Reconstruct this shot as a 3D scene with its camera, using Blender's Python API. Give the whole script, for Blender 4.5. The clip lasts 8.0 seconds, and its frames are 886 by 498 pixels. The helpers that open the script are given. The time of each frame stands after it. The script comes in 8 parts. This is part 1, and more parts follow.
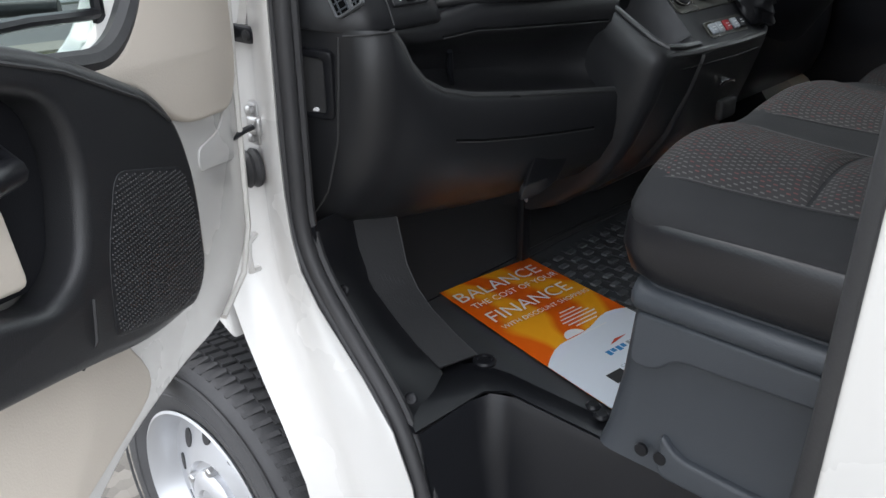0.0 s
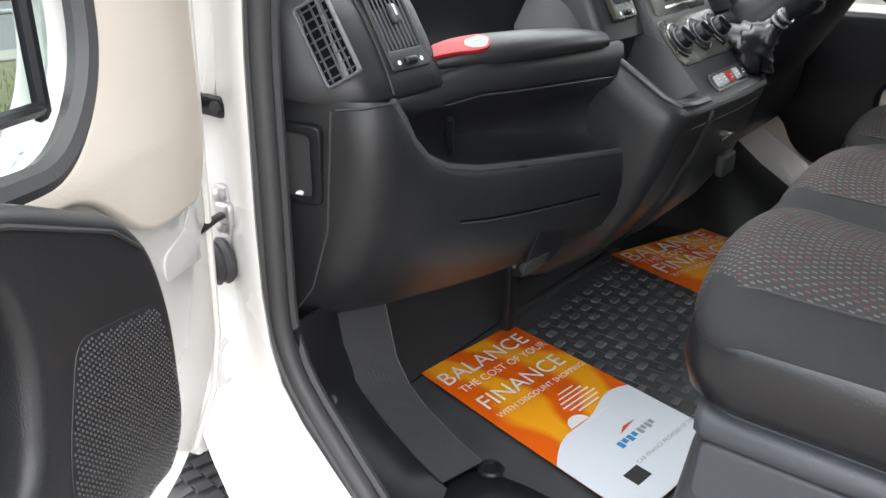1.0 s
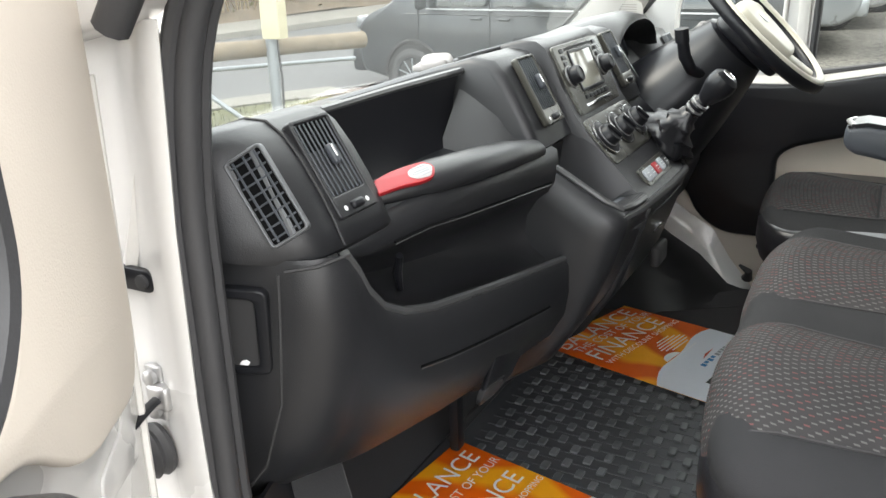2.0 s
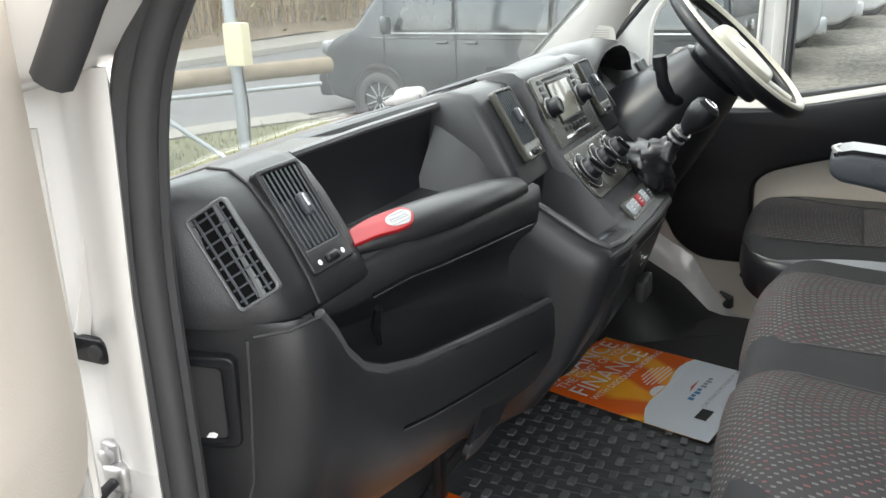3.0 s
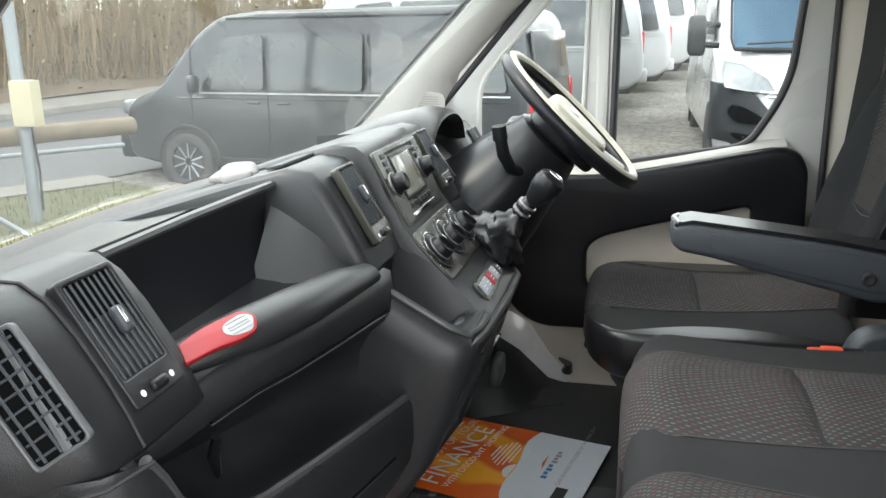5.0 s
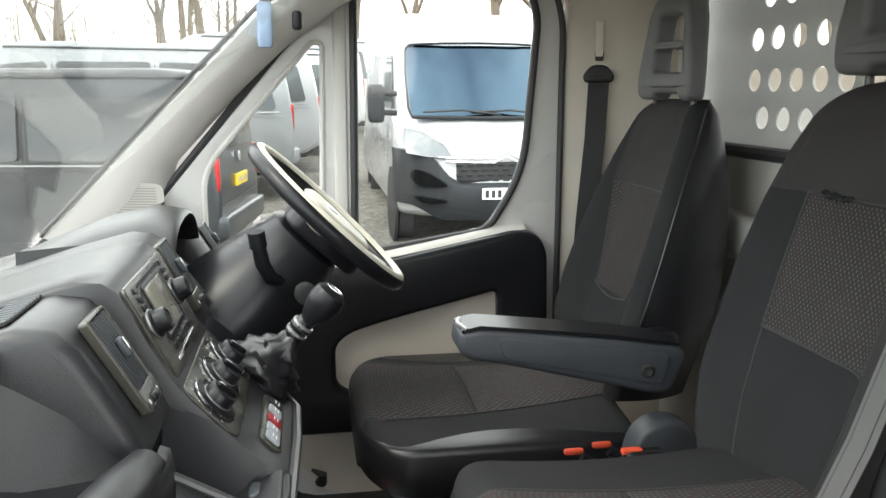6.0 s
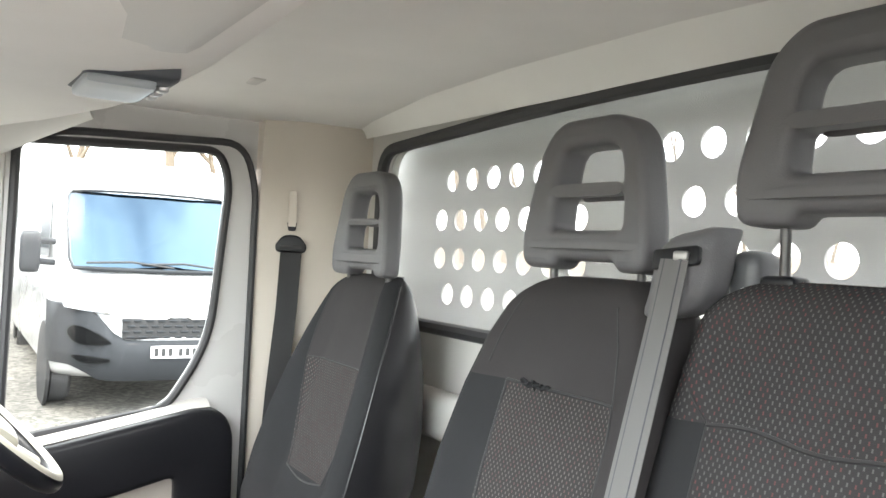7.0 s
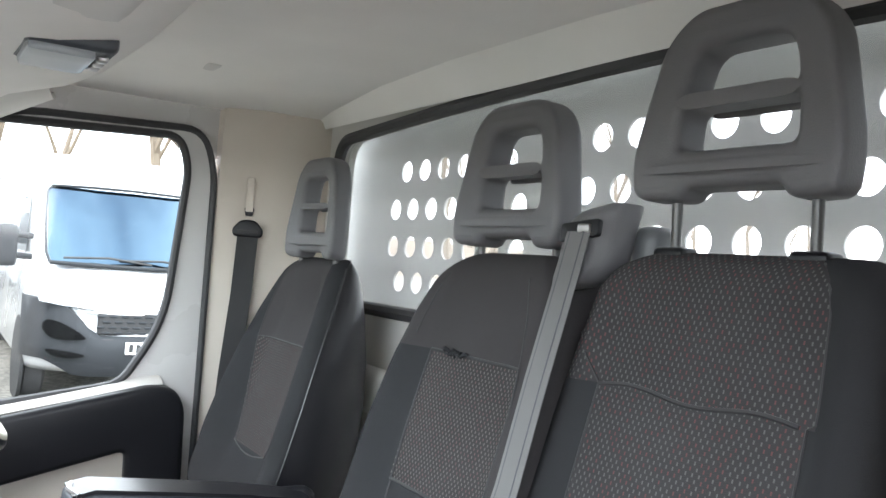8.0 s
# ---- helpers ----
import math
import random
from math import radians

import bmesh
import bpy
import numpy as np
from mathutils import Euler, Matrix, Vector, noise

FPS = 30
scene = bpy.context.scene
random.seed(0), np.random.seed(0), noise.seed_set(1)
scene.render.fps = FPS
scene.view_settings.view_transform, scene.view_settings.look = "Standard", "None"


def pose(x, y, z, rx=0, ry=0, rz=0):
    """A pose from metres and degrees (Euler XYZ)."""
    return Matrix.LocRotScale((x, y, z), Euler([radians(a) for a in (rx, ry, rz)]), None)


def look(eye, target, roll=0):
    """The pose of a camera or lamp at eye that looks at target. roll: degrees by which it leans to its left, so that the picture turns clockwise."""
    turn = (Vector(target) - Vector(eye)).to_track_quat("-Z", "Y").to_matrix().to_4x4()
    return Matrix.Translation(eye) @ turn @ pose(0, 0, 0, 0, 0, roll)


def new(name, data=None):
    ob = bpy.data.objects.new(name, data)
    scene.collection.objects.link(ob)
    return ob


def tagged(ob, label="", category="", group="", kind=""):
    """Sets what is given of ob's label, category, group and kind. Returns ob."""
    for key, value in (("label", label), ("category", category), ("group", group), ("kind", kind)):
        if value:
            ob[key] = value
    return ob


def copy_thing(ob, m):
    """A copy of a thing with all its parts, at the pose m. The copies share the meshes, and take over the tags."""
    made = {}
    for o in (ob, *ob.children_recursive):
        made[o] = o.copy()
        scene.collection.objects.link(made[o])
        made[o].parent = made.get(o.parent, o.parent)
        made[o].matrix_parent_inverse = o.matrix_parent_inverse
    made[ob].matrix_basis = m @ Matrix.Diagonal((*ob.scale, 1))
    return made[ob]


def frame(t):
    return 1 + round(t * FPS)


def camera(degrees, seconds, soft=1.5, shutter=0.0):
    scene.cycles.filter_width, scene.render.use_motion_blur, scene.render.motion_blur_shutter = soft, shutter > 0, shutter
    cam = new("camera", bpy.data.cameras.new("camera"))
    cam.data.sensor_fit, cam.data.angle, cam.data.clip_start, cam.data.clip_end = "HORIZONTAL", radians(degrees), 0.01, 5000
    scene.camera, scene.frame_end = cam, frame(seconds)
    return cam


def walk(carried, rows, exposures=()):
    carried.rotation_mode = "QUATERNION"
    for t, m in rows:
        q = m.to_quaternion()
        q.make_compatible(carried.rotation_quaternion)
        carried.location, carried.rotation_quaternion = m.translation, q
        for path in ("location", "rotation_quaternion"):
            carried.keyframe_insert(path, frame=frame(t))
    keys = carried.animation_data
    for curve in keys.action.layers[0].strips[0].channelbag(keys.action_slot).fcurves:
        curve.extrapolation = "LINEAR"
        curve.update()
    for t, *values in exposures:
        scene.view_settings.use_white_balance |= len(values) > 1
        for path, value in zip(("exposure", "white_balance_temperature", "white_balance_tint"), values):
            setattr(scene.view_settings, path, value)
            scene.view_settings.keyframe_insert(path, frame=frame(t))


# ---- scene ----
cam = camera(56.3, 8.0)
PATH = [
    (0, (-1.65, -0.082, 1.546), (-0.325, 1.17, 0.722), -0.7),
    (0.5, (-1.574, 0.048, 1.557), (-0.245, 1.293, 0.73), -0.6),
    (1, (-1.561, 0.16, 1.584), (-0.103, 1.268, 0.778), 0.7),
    (1.5, (-1.537, 0.265, 1.612), (0.089, 1.143, 0.848), -0.3),
    (1.7, (-1.523, 0.289, 1.63), (0.118, 1.18, 0.914), -0.9),
    (2.8, (-1.452, 0.352, 1.661), (0.237, 1.217, 1.027), -2.6),
    (3, (-1.44, 0.36, 1.66), (0.261, 1.202, 1.03), -2.4),
    (3.5, (-1.413, 0.347, 1.667), (0.318, 1.153, 1.069), -3.1),
    (4, (-1.383, 0.366, 1.663), (0.365, 1.145, 1.081), -3.6),
    (4.2, (-1.378, 0.366, 1.676), (0.374, 1.133, 1.091), -3.1),
    (5.3, (-1.306, 0.515, 1.666), (0.62, 0.737, 1.177), 0.5),
    (5.5, (-1.289, 0.56, 1.684), (0.651, 0.629, 1.201), 1.5),
    (6, (-1.127, 0.624, 1.721), (0.811, 0.3, 1.345), 0.2),
    (6.5, (-0.993, 0.641, 1.757), (0.836, -0.134, 1.528), 1.0),
    (7, (-1.03, 0.636, 1.757), (0.675, -0.409, 1.77), 3.0),
    (7.5, (-1.081, 0.626, 1.742), (0.597, -0.459, 1.825), 4.4),
    (8, (-1.133, 0.595, 1.71), (0.555, -0.477, 1.748), 4.4),
]
EXPOSURE = [(0.0, 1.50, 6350, 10), (0.25, 1.92, 6450, 10), (0.5, 2.42, 6600, 10), (1.0, 2.45, 6700, 10), (1.5, 2.5, 6900, 10), (3.0, 2.38, 6750, 9), (4.0, 2.50, 6750, 9), (5.5, 2.22, 6700, 8), (6.0, 2.25, 6900, 9), (6.5, 2.6, 7200, 12), (7.0, 3.48, 6800, 12), (7.5, 3.32, 6500, 11), (8.0, 3.15, 6350, 12)]
walk(cam, [(t, look(eye, target, roll)) for t, eye, target, roll in PATH],
     exposures=EXPOSURE)

# ---- world, sun and light ----
import colorsys
world = bpy.data.worlds.new("overcast_sky")
scene.world = world
world.use_nodes = True
wn, wl = world.node_tree.nodes, world.node_tree.links
wn.clear()
w_out, w_bg, w_sky = wn.new("ShaderNodeOutputWorld"), wn.new("ShaderNodeBackground"), wn.new("ShaderNodeTexSky")
w_sky.sky_type, w_sky.sun_disc = "NISHITA", False
w_sky.sun_elevation, w_sky.sun_rotation = radians(51), radians(-18)
w_co, w_noise, w_ramp, w_mix = wn.new("ShaderNodeTexCoord"), wn.new("ShaderNodeTexNoise"), wn.new("ShaderNodeValToRGB"), wn.new("ShaderNodeMixRGB")
w_map = wn.new("ShaderNodeMapping")
w_map.inputs["Scale"].default_value = (1.0, 1.0, 2.5)
w_noise.inputs["Scale"].default_value, w_noise.inputs["Detail"].default_value = 4.2, 7
w_ramp.color_ramp.elements[0].position, w_ramp.color_ramp.elements[1].position = 0.36, 0.58
w_ramp.color_ramp.elements[0].color, w_ramp.color_ramp.elements[1].color = (0.40, 0.40, 0.40, 1), (1, 1, 1, 1)
w_mix.inputs["Color2"].default_value = (10.5, 10.6, 10.9, 1)
wl.new(w_co.outputs["Generated"], w_map.inputs["Vector"])
wl.new(w_map.outputs["Vector"], w_noise.inputs["Vector"])
wl.new(w_noise.outputs["Fac"], w_ramp.inputs["Fac"])
wl.new(w_ramp.outputs["Color"], w_mix.inputs["Fac"])
wl.new(w_sky.outputs["Color"], w_mix.inputs["Color1"])
wl.new(w_mix.outputs["Color"], w_bg.inputs["Color"])
w_bg.inputs["Strength"].default_value = 0.14
wl.new(w_bg.outputs["Background"], w_out.inputs["Surface"])
sun = new("sun", bpy.data.lights.new("sun", "SUN"))
sun.data.energy, sun.data.angle, sun.data.color = 0.5, radians(25), (1.0, 0.95, 0.88)
sun.matrix_world = look((-2.5, 7.5, 10), (0, 0, 0))


# ---- materials ----
def mat(name, color, rough=0.5, metal=0.0, var=0.12, scale=6.0, fine=180.0, bump=0.12, coat=0.0, spec=0.5, isl=0.0):
    """A surface with a slow tint, a fine grain and a fine relief, at real size."""
    m = bpy.data.materials.new(name)
    m.use_nodes = True
    n, l = m.node_tree.nodes, m.node_tree.links
    p = n["Principled BSDF"]
    co = n.new("ShaderNodeTexCoord")
    a, b = n.new("ShaderNodeTexNoise"), n.new("ShaderNodeTexNoise")
    a.inputs["Scale"].default_value, a.inputs["Detail"].default_value = scale, 5
    b.inputs["Scale"].default_value, b.inputs["Detail"].default_value = fine, 3
    l.new(co.outputs["Object"], a.inputs["Vector"])
    l.new(co.outputs["Object"], b.inputs["Vector"])
    mix = n.new("ShaderNodeMixRGB")
    mix.inputs["Color1"].default_value = (*[c * (1 - var) for c in color], 1)
    mix.inputs["Color2"].default_value = (*[min(1, c * (1 + var)) for c in color], 1)
    l.new(a.outputs["Fac"], mix.inputs["Fac"])
    src = mix.outputs["Color"]
    if isl:
        info, hsv, mr = n.new("ShaderNodeObjectInfo"), n.new("ShaderNodeHueSaturation"), n.new("ShaderNodeMapRange")
        mr.inputs["To Min"].default_value, mr.inputs["To Max"].default_value = 1 - isl, 1 + isl
        l.new(info.outputs["Random"], mr.inputs["Value"])
        l.new(mr.outputs["Result"], hsv.inputs["Value"])
        l.new(src, hsv.inputs["Color"])
        src = hsv.outputs["Color"]
    l.new(src, p.inputs["Base Color"])
    rr = n.new("ShaderNodeMapRange")
    rr.inputs["To Min"].default_value, rr.inputs["To Max"].default_value = max(0.02, rough - 0.07), min(1, rough + 0.07)
    l.new(a.outputs["Fac"], rr.inputs["Value"])
    l.new(rr.outputs["Result"], p.inputs["Roughness"])
    p.inputs["Metallic"].default_value = metal
    p.inputs["Coat Weight"].default_value = coat
    p.inputs["Coat Roughness"].default_value = 0.06
    p.inputs["Specular IOR Level"].default_value = spec
    if bump:
        bn = n.new("ShaderNodeBump")
        bn.inputs["Strength"].default_value, bn.inputs["Distance"].default_value = bump, 0.002
        l.new(b.outputs["Fac"], bn.inputs["Height"])
        l.new(bn.outputs["Normal"], p.inputs["Normal"])
    return m


def math_node(n, l, op, a, b=None):
    k = n.new("ShaderNodeMath")
    k.operation = op
    for i, v in enumerate((a, b)):
        if v is None:
            continue
        if isinstance(v, (int, float)):
            k.inputs[i].default_value = v
        else:
            l.new(v, k.inputs[i])
    return k.outputs[0]


def dotted_fabric(name, base, light, red, pu=0.0085, pv=0.0105, share=0.45):
    """Woven seat cloth with staggered rows of small pale and red stitches."""
    m = mat(name, base, 0.92, var=0.18, scale=9, fine=900, bump=0.35, spec=0.15)
    n, l = m.node_tree.nodes, m.node_tree.links
    p = n["Principled BSDF"]
    co, sep = n.new("ShaderNodeTexCoord"), n.new("ShaderNodeSeparateXYZ")
    l.new(co.outputs["Object"], sep.inputs[0])
    v = math_node(n, l, "DIVIDE", math_node(n, l, "SUBTRACT", sep.outputs["Z"], math_node(n, l, "MULTIPLY", sep.outputs["Y"], 0.95)), pv)
    row = math_node(n, l, "FLOOR", v)
    shift = math_node(n, l, "MULTIPLY", math_node(n, l, "MODULO", row, 2.0), 0.5)
    u = math_node(n, l, "ADD", math_node(n, l, "DIVIDE", sep.outputs["X"], pu), shift)
    du = math_node(n, l, "ABSOLUTE", math_node(n, l, "SUBTRACT", math_node(n, l, "FRACT", u), 0.5))
    dv = math_node(n, l, "ABSOLUTE", math_node(n, l, "SUBTRACT", math_node(n, l, "FRACT", v), 0.5))
    inside = math_node(n, l, "MULTIPLY", math_node(n, l, "LESS_THAN", du, 0.11), math_node(n, l, "LESS_THAN", dv, 0.33))
    cell = n.new("ShaderNodeCombineXYZ")
    l.new(math_node(n, l, "FLOOR", u), cell.inputs[0])
    l.new(row, cell.inputs[1])
    wn_ = n.new("ShaderNodeTexWhiteNoise")
    l.new(cell.outputs[0], wn_.inputs["Vector"])
    pick = n.new("ShaderNodeMixRGB")
    pick.inputs["Color1"].default_value, pick.inputs["Color2"].default_value = (*light, 1), (*red, 1)
    l.new(math_node(n, l, "LESS_THAN", wn_.outputs["Value"], share), pick.inputs["Fac"])
    old = p.inputs["Base Color"].links[0].from_socket
    top = n.new("ShaderNodeMixRGB")
    l.new(inside, top.inputs["Fac"])
    l.new(old, top.inputs["Color1"])
    l.new(pick.outputs["Color"], top.inputs["Color2"])
    l.new(top.outputs["Color"], p.inputs["Base Color"])
    p.inputs["Specular IOR Level"].default_value = 0.0
    return m


def glass(name, tint=(0.93, 0.96, 0.96), gloss=0.05, strength=0.55, dust_haze=0.0):
    m = bpy.data.materials.new(name)
    m.use_nodes = True
    n, l = m.node_tree.nodes, m.node_tree.links
    n.clear()
    out, tr, gl, mix, fr = n.new("ShaderNodeOutputMaterial"), n.new("ShaderNodeBsdfTransparent"), n.new("ShaderNodeBsdfGlossy"), n.new("ShaderNodeMixShader"), n.new("ShaderNodeLayerWeight")
    tr.inputs["Color"].default_value = (*tint, 1)
    gl.inputs["Roughness"].default_value = gloss
    fr.inputs["Blend"].default_value = 0.5
    k = math_node(n, l, "MULTIPLY", math_node(n, l, "ADD", math_node(n, l, "POWER", fr.outputs["Facing"], 5.0), 0.04), strength)
    l.new(k, mix.inputs["Fac"])
    l.new(tr.outputs[0], mix.inputs[1])
    l.new(gl.outputs[0], mix.inputs[2])
    last = mix.outputs[0]
    if dust_haze:
        # a thin film that catches light: bulkhead dirt, windscreen reflection haze put in as colour
        tl, df, half, film = n.new("ShaderNodeBsdfTranslucent"), n.new("ShaderNodeBsdfDiffuse"), n.new("ShaderNodeMixShader"), n.new("ShaderNodeMixShader")
        co, nz, rg = n.new("ShaderNodeTexCoord"), n.new("ShaderNodeTexNoise"), n.new("ShaderNodeMapRange")
        nz.inputs["Scale"].default_value, nz.inputs["Detail"].default_value = 3.5, 6
        rg.inputs["To Min"].default_value, rg.inputs["To Max"].default_value = dust_haze * 0.6, dust_haze * 1.4
        l.new(co.outputs["Object"], nz.inputs["Vector"])
        l.new(nz.outputs["Fac"], rg.inputs["Value"])
        for sh in (tl, df):
            sh.inputs["Color"].default_value = (0.8, 0.8, 0.78, 1)
        half.inputs["Fac"].default_value = 0.5
        l.new(tl.outputs[0], half.inputs[1])
        l.new(df.outputs[0], half.inputs[2])
        l.new(rg.outputs["Result"], film.inputs["Fac"])
        l.new(last, film.inputs[1])
        l.new(half.outputs[0], film.inputs[2])
        last = film.outputs[0]
    l.new(last, out.inputs["Surface"])
    return m


BLACK = mat("black_grained_plastic", (0.0150, 0.0155, 0.0172), 0.37, var=0.25, scale=5, fine=750, bump=0.20, spec=0.46)
BLACK2 = mat("black_smooth_plastic", (0.0095, 0.010, 0.0120), 0.32, var=0.2, fine=500, bump=0.08, spec=0.28)
MATT = mat("black_matt_dash_top", (0.0125, 0.0125, 0.0130), 0.34, var=0.2, scale=5, fine=750, bump=0.2, spec=0.5)
DEEP = mat("dark_recess_plastic", (0.024, 0.024, 0.025), 0.7, var=0.2, bump=0.1)
SLATE = mat("slate_grey_plastic", (0.046, 0.052, 0.061), 0.48, var=0.15, fine=600, bump=0.22)
RUBBER = mat("black_rubber", (0.036, 0.036, 0.038), 0.55, var=0.25, fine=300, bump=0.15)
TREAD = mat("grey_rubber_tread", (0.018, 0.0185, 0.020), 0.75, var=0.25, fine=260, bump=0.25)
MATR = mat("grey_rubber_mat", (0.058, 0.061, 0.065), 0.42, var=0.3, scale=9, fine=300, bump=0.15)
STUDM = mat("worn_grey_stud", (0.125, 0.130, 0.135), 0.42, var=0.25, fine=260, bump=0.15, isl=0.25)
WHITE = mat("white_body_paint", (0.56, 0.552, 0.535), 0.28, var=0.03, scale=3, fine=60, bump=0.01, coat=0.7)
GRILLEM = mat("beige_grille_plastic", (0.36, 0.345, 0.32), 0.6, var=0.08, bump=0.1)
COVEW = mat("white_coved_panel", (0.86, 0.845, 0.805), 0.45, var=0.05, fine=300, bump=0.08)
PERF = mat("shaded_grille_holes", (0.22, 0.21, 0.195), 0.7, var=0.1, bump=0.1)
TRIMW = mat("pale_grey_trim", (0.58, 0.565, 0.535), 0.55, var=0.05, fine=500, bump=0.15)
BEIGE = mat("beige_trim_panel", (0.59, 0.535, 0.465), 0.62, var=0.06, fine=420, bump=0.2)
LINING = mat("pale_headlining", (0.78, 0.76, 0.725), 0.9, var=0.07, fine=700, bump=0.3)
SILVER = mat("silver_grey_console_paint", (0.052, 0.051, 0.043), 0.27, metal=0.3, var=0.1, fine=300, bump=0.04)
CHROME = mat("chrome", (0.75, 0.75, 0.76), 0.16, metal=1.0, var=0.05, bump=0.02)
STEEL = mat("zinc_steel", (0.50, 0.50, 0.50), 0.38, metal=0.9, var=0.15, fine=120, bump=0.1)
RIMM = mat("silver_wheel_paint", (0.50, 0.51, 0.53), 0.34, metal=0.55, var=0.15, fine=90, bump=0.08, coat=0.3)
TYRE = mat("tyre_rubber", (0.045, 0.045, 0.047), 0.75, var=0.35, scale=14, fine=150, bump=0.35)
CLOTH = mat("charcoal_seat_cloth", (0.0305, 0.0308, 0.0325), 0.93, var=0.2, scale=7, fine=1100, bump=0.4, spec=0.03)
CLOTHB = mat("brown_grey_seat_cloth", (0.043, 0.0405, 0.041), 0.93, var=0.2, scale=7, fine=1100, bump=0.4, spec=0.12)
VINYL = mat("black_seat_vinyl", (0.011, 0.011, 0.013), 0.34, var=0.2, fine=350, bump=0.15)
DOTS = dotted_fabric("dotted_seat_cloth", (0.044, 0.0425, 0.0435), (0.098, 0.097, 0.095), (0.112, 0.056, 0.054), 0.0086, 0.0072, 0.30)
DOTS2 = dotted_fabric("brown_dotted_seat_cloth", (0.0445, 0.042, 0.042), (0.120, 0.111, 0.106), (0.112, 0.078, 0.074), 0.0086, 0.0066, 0.30)
WEB = mat("grey_belt_webbing", (0.125, 0.123, 0.120), 0.7, var=0.1, fine=800, bump=0.3)
WEBB = mat("black_belt_webbing", (0.02, 0.02, 0.021), 0.7, var=0.1, fine=800, bump=0.3)
RED = mat("red_plastic", (0.27, 0.008, 0.013), 0.42, var=0.1, bump=0.05)
ORANGE = mat("orange_red_buckle", (0.60, 0.075, 0.035), 0.4, var=0.1, bump=0.05)
# lighter black: paints the highlight along lips, rims and seams
EDGE = mat("highlight_black_plastic_edge", (0.045, 0.046, 0.047), 0.30, var=0.2, fine=300, bump=0.05)
RAG = mat("pale_grey_cloth", (0.25, 0.24, 0.235), 0.85, var=0.15, scale=14, fine=500, bump=0.3)
LABELW = mat("dull_white_label", (0.34, 0.34, 0.34), 0.45, var=0.15, scale=60, bump=0.02)
PLAINW = mat("white_print", (0.80, 0.80, 0.80), 0.5, var=0.04, bump=0.02)
GREYP = mat("grey_print", (0.30, 0.32, 0.34), 0.55, var=0.04, bump=0.02)
BLUEP = mat("blue_print", (0.03, 0.22, 0.48), 0.5, var=0.06, bump=0.02)
SCREEN = mat("display_glass", (0.23, 0.225, 0.185), 0.16, var=0.05, bump=0.0, coat=0.4)
FRAMEM = mat("grey_vent_frame", (0.10, 0.105, 0.11), 0.40, var=0.1, fine=400, bump=0.08)
POSTM = mat("dark_headrest_post", (0.10, 0.10, 0.10), 0.35, metal=0.6, var=0.1, bump=0.02)
IVORY = mat("ivory_wheel_plastic", (0.60, 0.575, 0.48), 0.45, var=0.08, fine=300, bump=0.1)
HEAD = mat("grey_headrest_foam", (0.122, 0.122, 0.126), 0.55, var=0.12, fine=500, bump=0.25)
GLASS = glass("window_glass", (0.87, 0.90, 0.89))
GLASSP = glass("tinted_window_glass", (0.72, 0.78, 0.76), 0.05, 0.7)
GLASSD = glass("bulkhead_glass", (0.86, 0.88, 0.87), 0.08, 0.5, 0.22)
GLASSW = glass("windscreen_glass", (0.90, 0.93, 0.92), 0.04, 0.7, 0.009)
# near-black that paints shade in vents, seam gaps and bumper recesses
VOID = mat("black_hollow_shade", (0.004, 0.0042, 0.0045), 0.8, var=0.1, bump=0.1, spec=0.05)


# ---- shape helpers ----
def finish(bm, sharp=38):
    bmesh.ops.recalc_face_normals(bm, faces=bm.faces)
    for f in bm.faces:
        f.smooth = True
    for e in bm.edges:
        if len(e.link_faces) == 2 and e.calc_face_angle(0) > radians(sharp):
            e.smooth = False


def thing(name, at, label, category, group="", kind=""):
    ob = new(name)
    ob.location = at
    ob.empty_display_size = 0.05
    return tagged(ob, label, category, group, kind)


def origin_of(ob):
    v = Vector((0, 0, 0))
    while ob is not None:
        v += ob.location
        ob = ob.parent
    return v


def part(name, bm, material, parent, label="", sharp=38):
    """One mesh object under a thing or part; bm is given in the world's metres."""
    finish(bm, sharp)
    off = origin_of(parent)
    bmesh.ops.translate(bm, verts=bm.verts, vec=-off)
    me = bpy.data.meshes.new(name)
    bm.to_mesh(me)
    bm.free()
    me.materials.append(material)
    ob = new(name, me)
    ob.parent = parent
    return tagged(ob, label)


def solid(name, bm, material, label="", category="", group="", kind="", sharp=38):
    """A top-level mesh, with its origin at the middle of its base."""
    finish(bm, sharp)
    xs, ys, zs = ([v.co[i] for v in bm.verts] for i in range(3))
    at = Vector(((min(xs) + max(xs)) / 2, (min(ys) + max(ys)) / 2, min(zs)))
    bmesh.ops.translate(bm, verts=bm.verts, vec=-at)
    me = bpy.data.meshes.new(name)
    bm.to_mesh(me)
    bm.free()
    me.materials.append(material)
    ob = new(name, me)
    ob.location = at
    return tagged(ob, label, category, group, kind)


def join(*bms):
    out = bmesh.new()
    for b in bms:
        me = bpy.data.meshes.new("tmp")
        b.to_mesh(me)
        b.free()
        out.from_mesh(me)
        bpy.data.meshes.remove(me)
    return out


def loft(rings, closed=True, caps=True):
    bm = bmesh.new()
    vs = [[bm.verts.new(p) for p in r] for r in rings]
    k = len(rings[0])
    for a, b in zip(vs, vs[1:]):
        for i in range(k if closed else k - 1):
            j = (i + 1) % k
            bm.faces.new((a[i], a[j], b[j], b[i]))
    if caps and closed:
        bm.faces.new(vs[0][::-1])
        bm.faces.new(vs[-1])
    return bm


